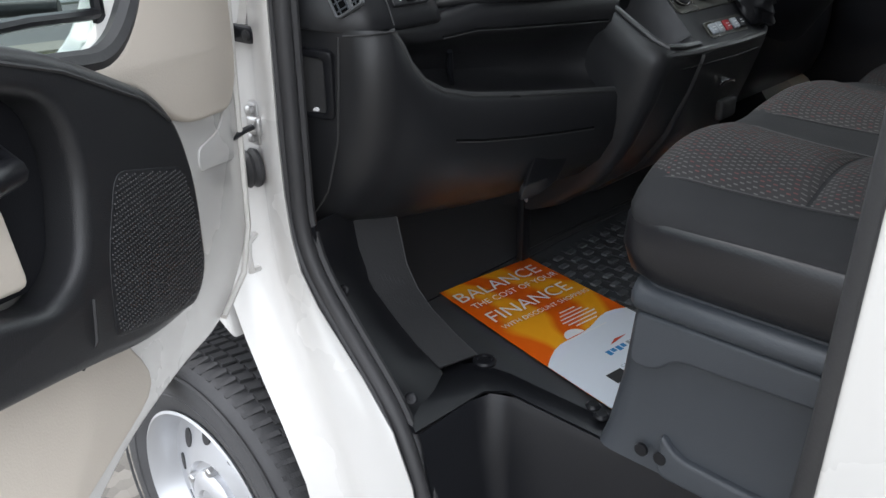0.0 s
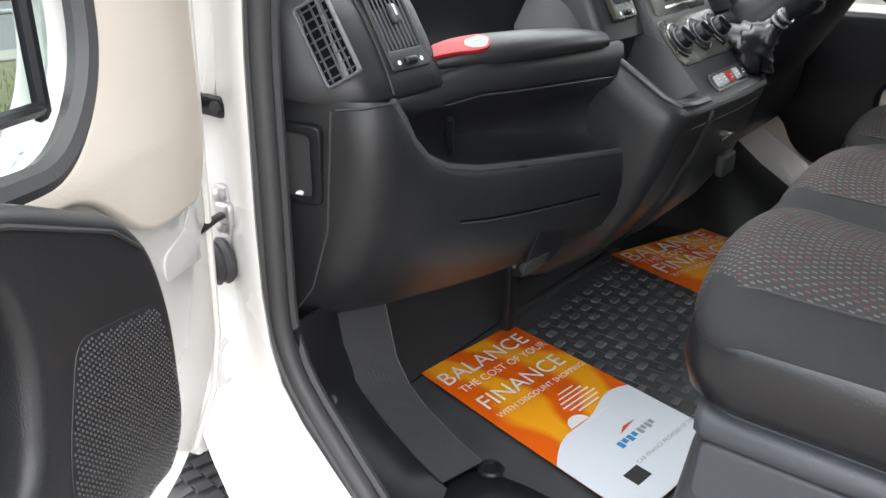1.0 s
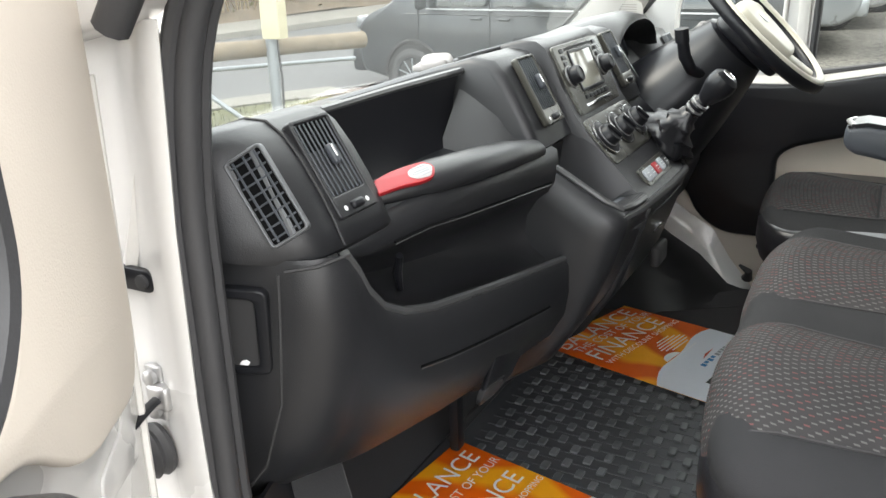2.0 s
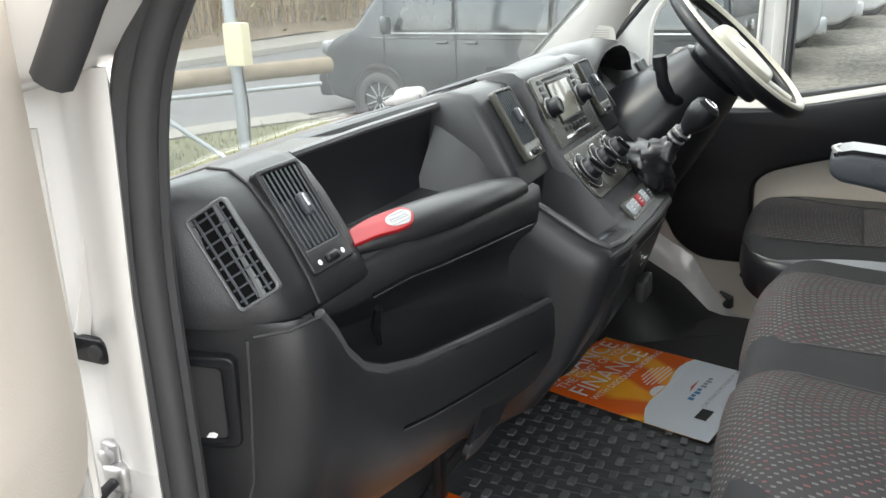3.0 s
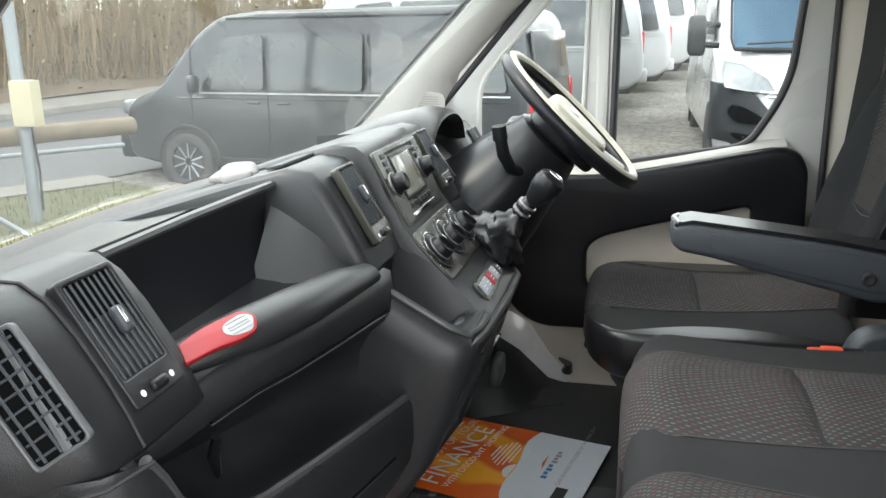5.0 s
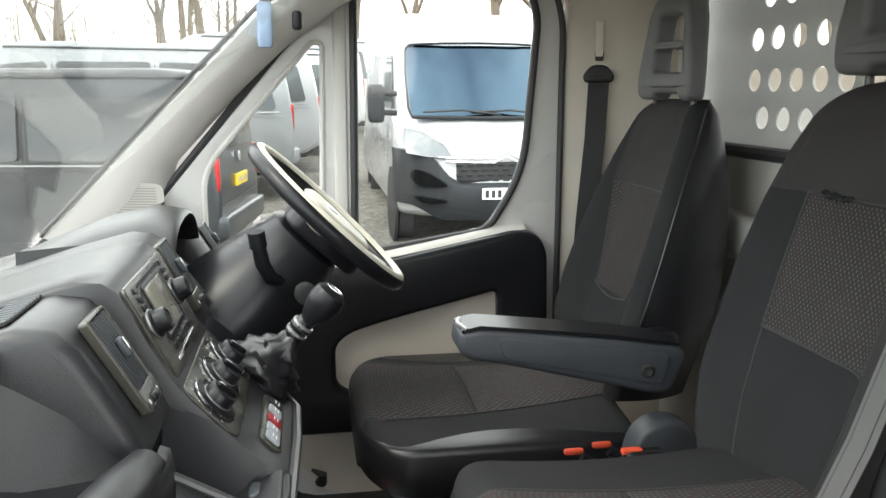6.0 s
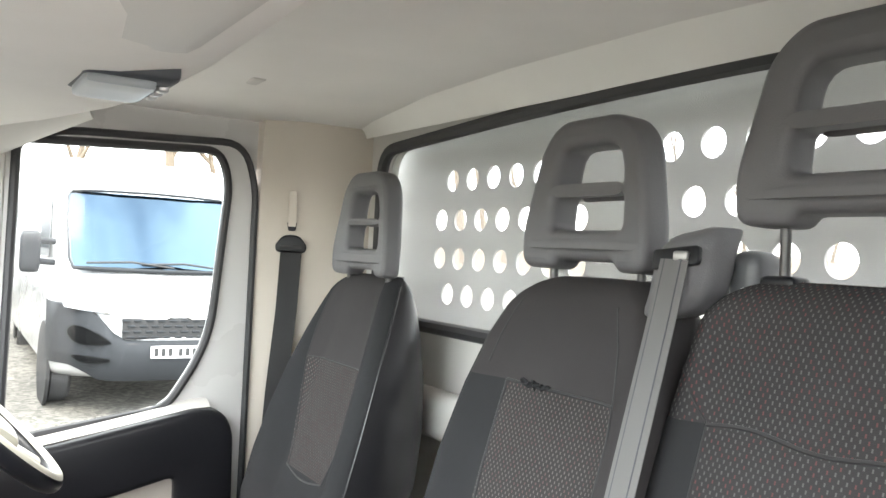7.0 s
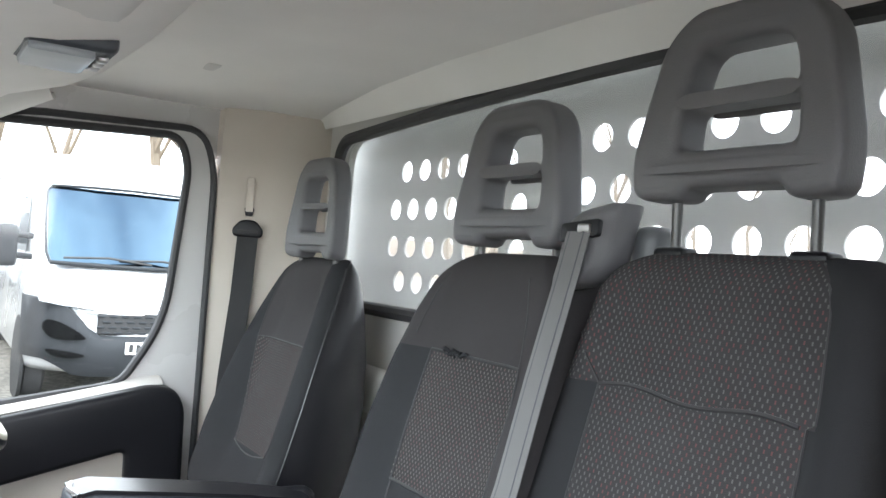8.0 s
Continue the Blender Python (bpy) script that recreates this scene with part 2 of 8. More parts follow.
def sheet(rows, thick=0.004):
    """A surface through rows of points, given some thickness."""
    bm = loft(rows, closed=False, caps=False)
    bmesh.ops.recalc_face_normals(bm, faces=bm.faces)
    bmesh.ops.solidify(bm, geom=bm.faces[:], thickness=thick)
    return bm


def rbox(c, s, r=0.01, n=5, f=None):
    """A box with rounded edges, its faces divided n times; f bends its points (given from -1 to 1 with the place)."""
    bm = bmesh.new()
    bmesh.ops.create_cube(bm, size=2)
    bmesh.ops.subdivide_edges(bm, edges=bm.edges[:], cuts=n, use_grid_fill=True)
    h = Vector(s) / 2
    r = min(r, *h)
    for v in bm.verts:
        u = v.co.copy()
        # crowd the grid towards the edges so that they round off
        q = Vector([math.copysign(abs(u[i]) ** 0.75, u[i]) * h[i] for i in range(3)])
        inner = Vector([max(-(h[i] - r), min(h[i] - r, q[i])) for i in range(3)])
        d = q - inner
        p = inner + (d.normalized() * r if d.length > 1e-9 else d)
        if f:
            p = f(p, u)
        v.co = p + Vector(c)
    return bm


def cbox(c, s, bevel=0.004, seg=2):
    bm = bmesh.new()
    bmesh.ops.create_cube(bm, size=1, matrix=Matrix.Translation(c) @ Matrix.Diagonal((*s, 1)))
    if bevel:
        bmesh.ops.bevel(bm, geom=bm.edges[:], offset=bevel, segments=seg, affect="EDGES", profile=0.6)
    return bm


def tube(pts, r, n=10, closed=False, flat=1.0, up=None):
    """A round bar along pts; r is one radius or one for each point; flat squeezes it along up."""
    pts = [Vector(p) for p in pts]
    rings = []
    last = None
    for i, p in enumerate(pts):
        a = pts[i - 1] if (i or closed) else p
        b = pts[(i + 1) % len(pts)] if (i < len(pts) - 1 or closed) else p
        d = (b - a).normalized()
        if last is None:
            ref = Vector(up) if up else (Vector((0, 0, 1)) if abs(d.z) < 0.9 else Vector((1, 0, 0)))
            s = d.cross(ref).normalized()
        else:
            s = (last - d * last.dot(d)).normalized()
        last = s
        t = s.cross(d).normalized()
        rad = r[i] if isinstance(r, (list, tuple)) else r
        rings.append([p + rad * (s * math.cos(k * math.tau / n) + t * flat * math.sin(k * math.tau / n)) for k in range(n)])
    if closed:
        bm = bmesh.new()
        vs = [[bm.verts.new(p) for p in q] for q in rings]
        for a, b in zip(vs, vs[1:] + vs[:1]):
            for i in range(n):
                bm.faces.new((a[i], a[(i + 1) % n], b[(i + 1) % n], b[i]))
        return bm
    return loft(rings)


def lathe(profile, n=32, m=None, caps=True):
    """A turned shape: profile of (radius, height) about z, then placed by m."""
    bm = bmesh.new()
    rings = []
    for rad, h in profile:
        rings.append([bm.verts.new((rad * math.cos(k * math.tau / n), rad * math.sin(k * math.tau / n), h)) for k in range(n)])
    for a, b in zip(rings, rings[1:]):
        for i in range(n):
            bm.faces.new((a[i], a[(i + 1) % n], b[(i + 1) % n], b[i]))
    if caps:
        bm.faces.new(rings[0][::-1])
    if caps or profile[-1][0] < 0.06:
        bm.faces.new(rings[-1])
    if m is not None:
        bm.transform(m)
    return bm


def fillet(poly, r, n=4):
    """A polygon with its corners rounded; r is one radius or one for each corner."""
    out = []
    k = len(poly)
    for i in range(k):
        p, a, b = Vector(poly[i]), Vector(poly[i - 1]), Vector(poly[(i + 1) % k])
        rad = r[i] if isinstance(r, (list, tuple)) else r
        da, db = (a - p), (b - p)
        c = min(rad, da.length * 0.48, db.length * 0.48)
        if c < 1e-5:
            out.append(tuple(p))
            continue
        s, e = p + da.normalized() * c, p + db.normalized() * c
        for j in range(n + 1):
            t = j / n
            out.append(tuple((1 - t) ** 2 * s + 2 * t * (1 - t) * p + t * t * e))
    return out


def curve_mesh(cu):
    ob = bpy.data.objects.new("tmp", cu)
    scene.collection.objects.link(ob)
    dg = bpy.context.evaluated_depsgraph_get()
    me = bpy.data.meshes.new_from_object(ob.evaluated_get(dg))
    bm = bmesh.new()
    bm.from_mesh(me)
    bpy.data.objects.remove(ob)
    bpy.data.curves.remove(cu)
    bpy.data.meshes.remove(me)
    bmesh.ops.remove_doubles(bm, verts=bm.verts, dist=1e-5)
    return bm


def plate(loops, half, bevel=0.0, m=None, seg=2):
    """A flat plate with holes: first loop outside, further loops holes, in its own x and y; half its thickness along z."""
    cu = bpy.data.curves.new("tmp", "CURVE")
    cu.dimensions, cu.fill_mode = "2D", "BOTH"
    cu.extrude, cu.bevel_depth, cu.bevel_resolution = max(half - bevel, 0.0), bevel, seg
    cu.offset = -bevel
    for i, lp in enumerate(loops):
        area = sum(a[0] * b[1] - b[0] * a[1] for a, b in zip(lp, lp[1:] + lp[:1]))
        if (area > 0) == (i > 0):
            lp = lp[::-1]  # outside runs one way round, holes the other
        s = cu.splines.new("POLY")
        s.points.add(len(lp) - 1)
        for q, p in zip(s.points, lp):
            q.co = (p[0], p[1], 0, 1)
        s.use_cyclic_u = True
    bm = curve_mesh(cu)
    if m is not None:
        bm.transform(m)
    return bm


def words(text, size, m, depth=0.0003):
    cu = bpy.data.curves.new("tmp", "FONT")
    cu.body, cu.size, cu.extrude, cu.resolution_u = text, size, depth, 3
    bm = curve_mesh(cu)
    bm.transform(m)
    return bm


def axes(o, x, y):
    """The pose with its origin at o, its x along x, and its y as near to y as may be."""
    x, y = Vector(x).normalized(), Vector(y)
    z = x.cross(y).normalized()
    y = z.cross(x).normalized()
    return Matrix(((x.x, y.x, z.x, o[0]), (x.y, y.y, z.y, o[1]), (x.z, y.z, z.z, o[2]), (0, 0, 0, 1)))


YZ = Matrix(((0, 0, 1, 0), (1, 0, 0, 0), (0, 1, 0, 0), (0, 0, 0, 1)))  # a plate's x, y laid along the world's y, z


def ellipse(cx, cy, rx, ry, n=24):
    return [(cx + rx * math.cos(k * math.tau / n), cy + ry * math.sin(k * math.tau / n)) for k in range(n)]


def lerp(a, b, t):
    return a + (b - a) * t


def along(table, x):
    """A smooth value from a table of (x, value)."""
    for (x0, a), (x1, b) in zip(table, table[1:]):
        if x <= x1:
            t = max(0, min(1, (x - x0) / (x1 - x0)))
            return lerp(a, b, t)
    return table[-1][1]


# ---- the cab: floor, sills, pillars, roof, bulkhead ----
def structure(name, bm, material, label, sharp=38):
    return solid(name, bm, material, label, name.split("_")[0], kind="structure", sharp=sharp)


floor = structure("floor", join(cbox((0.06, 0.55, 0.69), (1.60, 1.8, 0.03), 0.004), cbox((0.06, 1.42, 0.98), (1.66, 0.04, 0.56), 0.01)), RUBBER, "black rubber floor of the cab, dusty")
toe = structure("floor_toe_board", sheet([[(x, 1.02, 0.712), (x, 1.16, 0.80), (x, 1.28, 0.95), (x, 1.36, 1.16)] for x in (-0.78, -0.4, 0.0, 0.4, 0.86)], 0.01), RUBBER, "black sloping toe board under the dashboard")

SEAL_X = -0.93
# the edge of the passenger door's opening, from the roof down the front pillar and along the sill (y, z)
OPEN_L = fillet([(0.50, 1.985), (0.72, 1.79), (0.885, 1.615), (0.915, 1.45), (0.916, 1.0), (0.80, 0.875), (0.71, 0.785), (0.655, 0.66), (0.62, 0.44), (0.12, 0.42), (0.085, 0.9), (0.065, 1.9), (0.17, 2.03), (0.36, 2.03)], [0.1, 0.1, 0.12, 0.1, 0.10, 0.06, 0.06, 0.08, 0.08, 0.1, 0.1, 0.08, 0.08, 0.1], 5)


SIDE = [(0.62, 0.30), (-0.40, 0.30), (-0.40, 2.16), (0.30, 2.16), (0.46, 2.05), (1.02, 1.60), (1.04, 1.57), (0.90, 1.60), (0.72, 1.79), (0.50, 1.985), (0.36, 2.03), (0.17, 2.03), (0.065, 1.9), (0.085, 0.9), (0.12, 0.42), (0.62, 0.44)]
wall_left = structure("wall_left", plate([fillet(SIDE, [0.02, 0.02, 0.05, 0.05, 0.05, 0.02, 0.02, 0.03, 0.1, 0.1, 0.1, 0.08, 0.08, 0.1, 0.1, 0.02], 4)], 0.03, 0.008, Matrix.Translation((-0.962, 0, 0)) @ YZ), WHITE, "white painted body side round the passenger door opening")
WING = [(1.95, 0.42)] + [(1.26 + 0.47 * math.cos(radians(q)), 0.42 + 0.47 * math.sin(radians(q))) for q in range(0, 121, 8)] + [(1.07, 1.0), (1.07, 1.50), (1.20, 1.36), (1.42, 1.22), (1.80, 1.06), (1.95, 0.9)]
structure("wall_wing", plate([WING], 0.02, 0.008, Matrix.Translation((-0.985, 0, 0)) @ YZ), WHITE, "white painted front wing over the wheel")
seal = structure("trim_door_seal", tube([(SEAL_X + 0.004, p[0] - 0.004 * (1 if p[0] > 0.3 else -1), p[1]) for p in OPEN_L], 0.0135, 10, True), RUBBER, "black rubber door seal round the opening")
structure("trim_inner_seal", tube([(SEAL_X + 0.022, p[0] - 0.006 * (1 if p[0] > 0.3 else -1), p[1]) for p in OPEN_L], 0.009, 8, True), RUBBER, "thin inner black rubber lip beside the door seal")
structure("trim_outer_seal", tube([(SEAL_X - 0.006, p[0] + 0.010 * (1 if p[0] > 0.3 else -1), p[1]) for p in OPEN_L], 0.010, 8, True), RUBBER, "outer black rubber flange of the door seal")
# the front pillar's jamb, where the hinges sit: a pressed white panel from the seal out to the wing
LOW = [((0.905, 1.60), (1.085, 1.60), 0), ((0.92, 1.40), (1.075, 1.40), 0), ((0.925, 1.2), (1.075, 1.2), 0), ((0.923, 1.10), (1.07, 1.07), 0.05), ((0.915, 1.03), (1.055, 0.99), 0.14), ((0.898, 0.975), (1.03, 0.91), 0.28), ((0.862, 0.925), (0.99, 0.835), 0.46), ((0.815, 0.880), (0.945, 0.77), 0.66), ((0.765, 0.835), (0.90, 0.71), 0.84), ((0.70, 0.765), (0.845, 0.62), 1.0), ((0.66, 0.68), (0.82, 0.52), 1.0), ((0.64, 0.55), (0.81, 0.40), 1.0), ((0.63, 0.44), (0.81, 0.30), 1.0)]
jamb_rows = []
for a, b, q in LOW:
    row = [(-0.9435, a[0] - 0.004, a[1])]
    for s in (0, 0.10, 0.2, 0.32, 0.42, 0.5, 0.6, 0.72, 0.85, 0.94, 1.0):
        x0 = along([(0, -0.945), (0.25, -0.938), (0.42, -0.925), (0.6, -0.93), (0.85, -0.955), (1.0, -0.99)], s)
        x1 = lerp(-0.945, -1.005, s) - 0.014 * math.sin(s * 6.28)
        row.append((lerp(x0, x1, q) - 0.0015, lerp(a[0], b[0], s), lerp(a[1], b[1], s)))
    jamb_rows.append(row)
jamb = structure("wall_door_jamb", sheet(jamb_rows, 0.007), WHITE, "white painted door jamb and lower pillar sweeping round the wheel arch", 60)
# black rubber edge of the opening beside the seat
structure("trim_rear_seal", sheet([[(-0.940, y - 0.004, z), (-0.934, y + 0.010, z), (-0.925, y + 0.026, z), (-0.905, y + 0.034, z), (-0.89, y + 0.034, z)] for y, z in ((0.112, 0.50), (0.098, 0.80), (0.086, 1.05), (0.080, 1.3), (0.074, 1.6), (0.068, 1.88))], 0.006), RUBBER, "black rubber edge of the door opening beside the seat", 60)
liner = structure("wall_wheel_liner", sheet([[(x, 1.26 + 0.50 * math.cos(a), 0.42 + 0.50 * math.sin(a)) for a in [radians(q) for q in range(-5, 186, 10)]] for x in (-0.97, -0.80, -0.66)], 0.006), DEEP, "dark wheel arch liner")
structure("wall_wheel_house", cbox((-0.64, 1.37, 0.45), (0.02, 0.8, 0.5), 0.004), DEEP, "dark inner wheel house")

# kick panel and step at the passenger side
kick_rows = []
for (y, z), (xi, yi, zi) in (((0.905, 1.04), (-0.805, 0.94, 1.03)), ((0.90, 0.98), (-0.805, 0.925, 0.96)), ((0.87, 0.925), (-0.805, 0.90, 0.895)), ((0.81, 0.87), (-0.803, 0.85, 0.855)), ((0.74, 0.80), (-0.80, 0.79, 0.81)), ((0.69, 0.75), (-0.795, 0.735, 0.778))):
    kick_rows.append([(-0.915, y - 0.006, z), (-0.90, y + 0.0, z + 0.004), (lerp(-0.90, xi, 0.5), lerp(y, yi, 0.5), lerp(z, zi, 0.5) + 0.004), (xi, yi, zi), (xi + 0.02, yi + 0.01, zi - 0.02)])
kick = thing("kick_panel", (-0.85, 0.8, 0.73), "black moulded plastic kick panel with screws beside the footwell", "panel")
part("panel", sheet(kick_rows, 0.006), BLACK2, kick)
for p, q in (((-0.884, 0.864, 0.928), (-0.7, -0.45, 0.5)), ((-0.893, 0.705, 0.795), (-0.7, -0.45, 0.5))):
    part("screw", lathe([(0.010, 0), (0.011, 0.003), (0.008, 0.006), (0.004, 0.0065), (0.004, 0.003)], 14, Matrix.Translation(p) @ Vector(q).to_track_quat("Z", "Y").to_matrix().to_4x4()), BLACK2, kick, "black cross-head screw")
TR = [(-0.802, 0.937, 1.03), (-0.801, 0.930, 0.985), (-0.80, 0.918, 0.92), (-0.80, 0.883, 0.878), (-0.80, 0.836, 0.845), (-0.797, 0.79, 0.812), (-0.792, 0.743, 0.785)]
TRR = [(-0.722, 0.918, 1.02), (-0.721, 0.908, 0.975), (-0.72, 0.892, 0.908), (-0.72, 0.866, 0.868), (-0.72, 0.830, 0.838), (-0.718, 0.775, 0.806), (-0.714, 0.728, 0.782)]
strip = thing("tread_strip", (-0.76, 0.85, 0.77), "dark grey ribbed rubber tread strip at the door edge", "tread strip")
part("base_strip", sheet([[p, q] for p, q in zip(TR, TRR)], 0.006), TREAD, strip)
for k in range(11):
    s = (k + 0.7) / 11.6
    part("rib", tube([Vector(p).lerp(Vector(q), s) + Vector((0, -0.002, 0.0025)) for p, q in zip(TR, TRR)], 0.0022, 5), TREAD, strip)
well = structure("floor_side", sheet([[q, (q[0] + 0.012, q[1] + 0.012, q[2] - 0.02), (q[0] + 0.03, q[1] + 0.03, 0.73), (q[0] + 0.05, q[1] + 0.04, 0.714)] for q in TRR], 0.005), RUBBER, "black rubber lined side of the footwell", 60)
step = structure("floor_step_well", sheet([
    [(-0.915, 0.672, 0.755), (-0.915, 0.665, 0.74), (-0.915, 0.64, 0.60), (-0.915, 0.61, 0.43)],
    [(-0.80, 0.672, 0.757), (-0.80, 0.665, 0.745), (-0.80, 0.64, 0.60), (-0.80, 0.61, 0.43)],
    [(-0.755, 0.66, 0.757), (-0.757, 0.655, 0.745), (-0.77, 0.63, 0.60), (-0.78, 0.60, 0.43)],
    [(-0.735, 0.62, 0.757), (-0.742, 0.618, 0.742), (-0.765, 0.60, 0.60), (-0.775, 0.57, 0.43)],
    [(-0.735, 0.30, 0.757), (-0.742, 0.30, 0.742), (-0.765, 0.30, 0.60), (-0.775, 0.30, 0.43)],
    [(-0.735, -0.03, 0.757), (-0.742, -0.03, 0.742), (-0.765, -0.03, 0.60), (-0.775, -0.03, 0.43)]], 0.006), BLACK2, "black moulded plastic step well below the seat", 70)
structure("floor_step", cbox((-0.86, 0.3, 0.42), (0.2, 0.68, 0.03), 0.006), BLACK, "black plastic entry step")
structure("floor_sill_top", sheet([[(-0.735, -0.05, 0.76), (-0.735, 0.64, 0.76), (-0.76, 0.668, 0.76), (-0.915, 0.676, 0.757)], [(-0.70, -0.05, 0.768), (-0.70, 0.66, 0.768), (-0.72, 0.72, 0.775), (-0.90, 0.71, 0.775)], [(-0.66, -0.05, 0.715), (-0.66, 0.70, 0.715), (-0.66, 0.78, 0.72), (-0.76, 0.75, 0.775)]], 0.006), BLACK2, "black plastic sill cover beside the floor mat", 60)
plug = solid("sill_plug", lathe([(0.020, 0), (0.021, 0.005), (0.018, 0.008), (0.013, 0.008), (0.012, 0.004), (0.004, 0.004)], 20, Matrix.Translation((-0.708, 0.712, 0.772))), BLACK2, "round black rubber plug in the sill cover", "plug")
for i, p in enumerate(((-0.69, 0.50, 0.770), (-0.705, 0.475, 0.771))):
    solid("sill_clip", lathe([(0.012, 0), (0.013, 0.003), (0.009, 0.007), (0.003, 0.007)], 14, Matrix.Translation(p)), BLACK2, "small black plastic sill clip beside the seat base", "clip", "sill clips")

# roof, roof lining, pillars and bulkhead
roof = structure("ceiling", sheet([[(x, y, 2.13 - 0.05 * abs(x) ** 3 - 0.03 * max(0, y - 0.35) ** 1.2) for x in (-0.95, -0.8, -0.5, -0.2, 0.2, 0.5, 0.8, 0.95)] for y in (-0.42, -0.30, 0.0, 0.2, 0.35, 0.5)], 0.03), LINING, "pale fabric headlining of the cab", 60)
structure("ceiling_edge", sheet([[(x, -0.298, 2.045), (x, -0.29, 2.062), (x, -0.25, 2.10), (x, -0.205, 2.128), (x, -0.17, 2.136)] for x in (-0.94, -0.4, 0.0, 0.4, 0.94)], 0.008), COVEW, "pale coved lining panel over the bulkhead", 60)
shelf_rows = []
for x in (-0.93, -0.85, -0.6, -0.3, 0.0, 0.3, 0.55, 0.75, 0.93):
    d = 0.10 * (abs(x) / 0.93) ** 2.5
    shelf_rows.append([(x, 0.62, 1.95), (x, 0.55, 1.950 + d * 0.3), (x, 0.47 + d * 0.3, 1.955 + d * 0.5), (x, 0.405 + d, 1.968 + d * 0.6), (x, 0.362 + d, 1.985 + d * 0.5), (x, 0.337 + d, 2.015 + d * 0.3), (x, 0.325 + d, 2.06), (x, 0.315 + d, 2.125)])
shelf = structure("ceiling_shelf", sheet(shelf_rows, 0.012), LINING, "pale moulded overhead shelf above the windscreen", 60)
structure("ceiling_shelf_pocket", rbox((-0.35, 0.50, 1.958), (0.38, 0.16, 0.03), 0.014, 5), TRIMW, "pale moulded panel under the overhead shelf")
lamp = thing("interior_lamp", (0.03, 0.46, 1.947), "grey plastic interior lamp under the overhead shelf", "lamp")
part("housing", rbox((0.03, 0.455, 1.954), (0.15, 0.115, 0.03), 0.012, 6), SLATE, lamp)
part("lens", rbox((0.03, 0.463, 1.937), (0.125, 0.080, 0.018), 0.008, 5), mat("frosted_lamp_lens", (0.24, 0.26, 0.275), 0.3, var=0.05, bump=0.02), lamp, "translucent grey lens")
for x in (0.0, 0.03, 0.06):
    part("switch", rbox((x, 0.412, 1.938), (0.018, 0.014, 0.010), 0.004, 3), STEEL, lamp)
for x in (0.35, 0.12, -0.12, -0.38):
    solid("lining_clip", lathe([(0.013, 0), (0.012, 0.004), (0.006, 0.006)], 14, Matrix.Translation((x, -0.21, 2.119))), TRIMW, "pale plastic clip in the headlining", "clip", "lining clips")
coat_hook = solid("coat_hook", rbox((0.62, 0.10, 2.095), (0.09, 0.035, 0.02), 0.008, 4), TRIMW, "pale plastic grab recess in the headlining", "hook")

BY = -0.33
win_b = fillet([(-0.88, 1.60), (0.812, 1.595), (0.812, 2.005), (0.2, 2.035), (-0.3, 2.045), (-0.88, 2.03)], [0.05, 0.05, 0.07, 0.6, 0.6, 0.08], 6)
XZ = Matrix(((1, 0, 0, 0), (0, 0, -1, BY), (0, 1, 0, 0), (0, 0, 0, 1)))
bulkhead = structure("wall_bulkhead", plate([[(-0.97, 0.68), (0.97, 0.68), (0.97, 2.15), (-0.97, 2.15)], win_b], 0.02, 0.003, XZ), TRIMW, "pale painted bulkhead behind the seats with a wide window")
ledge = structure("trim_bulkhead_ledge", rbox((0.0, BY + 0.045, 1.42), (1.66, 0.07, 0.10), 0.03, 5), TRIMW, "pale ledge across the bulkhead")
bw = thing("window_rear", (0, BY, 1.6), "wide bulkhead window in a black rubber frame", "window", kind="structure")
part("frame", tube([(p[0], BY + 0.026, p[1]) for p in win_b], 0.015, 8, True), RUBBER, bw, "black rubber frame")
pane_b = part("pane", plate([win_b], 0.003, 0.0, XZ), GLASSD, bw)
pane_b.visible_shadow = False
GUARD = mat("galvanised_guard_plate", (0.40, 0.41, 0.40), 0.5, metal=0.2, var=0.3, scale=4, fine=40, bump=0.1)
holes = []
for r, z in enumerate((1.94, 1.843, 1.748, 1.66)):
    for k in range(7 if r in (1, 2) else 6):
        holes.append((0.752 - (0.045 if r in (0, 3) else 0.0) - 0.087 * k, z))
for z, x0 in ((1.965, 0.085), (1.868, 0.03), (1.777, 0.03), (1.688, 0.085)):
    for k in range(11):
        holes.append((x0 - 0.0905 * k, z))
guard = solid("load_guard", plate([[(-1.3, 1.15), (1.3, 1.15), (1.3, 2.2), (-1.3, 2.2)]] + [ellipse(x, z, 0.0265, 0.0265, 20) for x, z in holes], 0.0025, 0.0, Matrix(((1, 0, 0, 0), (0, 0, -1, -0.45), (0, 1, 0, 0), (0, 0, 0, 1)))), GUARD, "perforated grey steel load guard behind the bulkhead window", "guard")


# ---- driver's side: pillars, closed door ----
wall_right = structure("wall_right", plate([[(1.9, 0.36), (0.66, 0.35), (-0.40, 0.35), (-0.40, 2.15), (0.42, 2.12), (1.20, 1.345), (1.42, 1.22), (1.9, 0.98)], fillet([(0.98, 0.60), (0.995, 1.45), (0.62, 1.86), (0.46, 1.985), (0.0, 2.0), (-0.045, 1.9), (-0.05, 0.62)], 0.08, 5)], 0.02, 0.004, Matrix.Translation((0.975, 0, 0)) @ YZ), WHITE, "white painted body side round the driver's door")
PW = [(0.70, 0.40, 2.02), (0.745, 0.55, 1.975), (0.80, 0.70, 1.905), (0.84, 0.86, 1.75), (0.865, 1.03, 1.58), (0.885, 1.22, 1.385)]
PI = [(0.915, 0.36, 2.03), (0.925, 0.53, 1.93), (0.93, 0.66, 1.835), (0.935, 0.80, 1.70), (0.94, 0.93, 1.56), (0.945, 1.00, 1.34)]


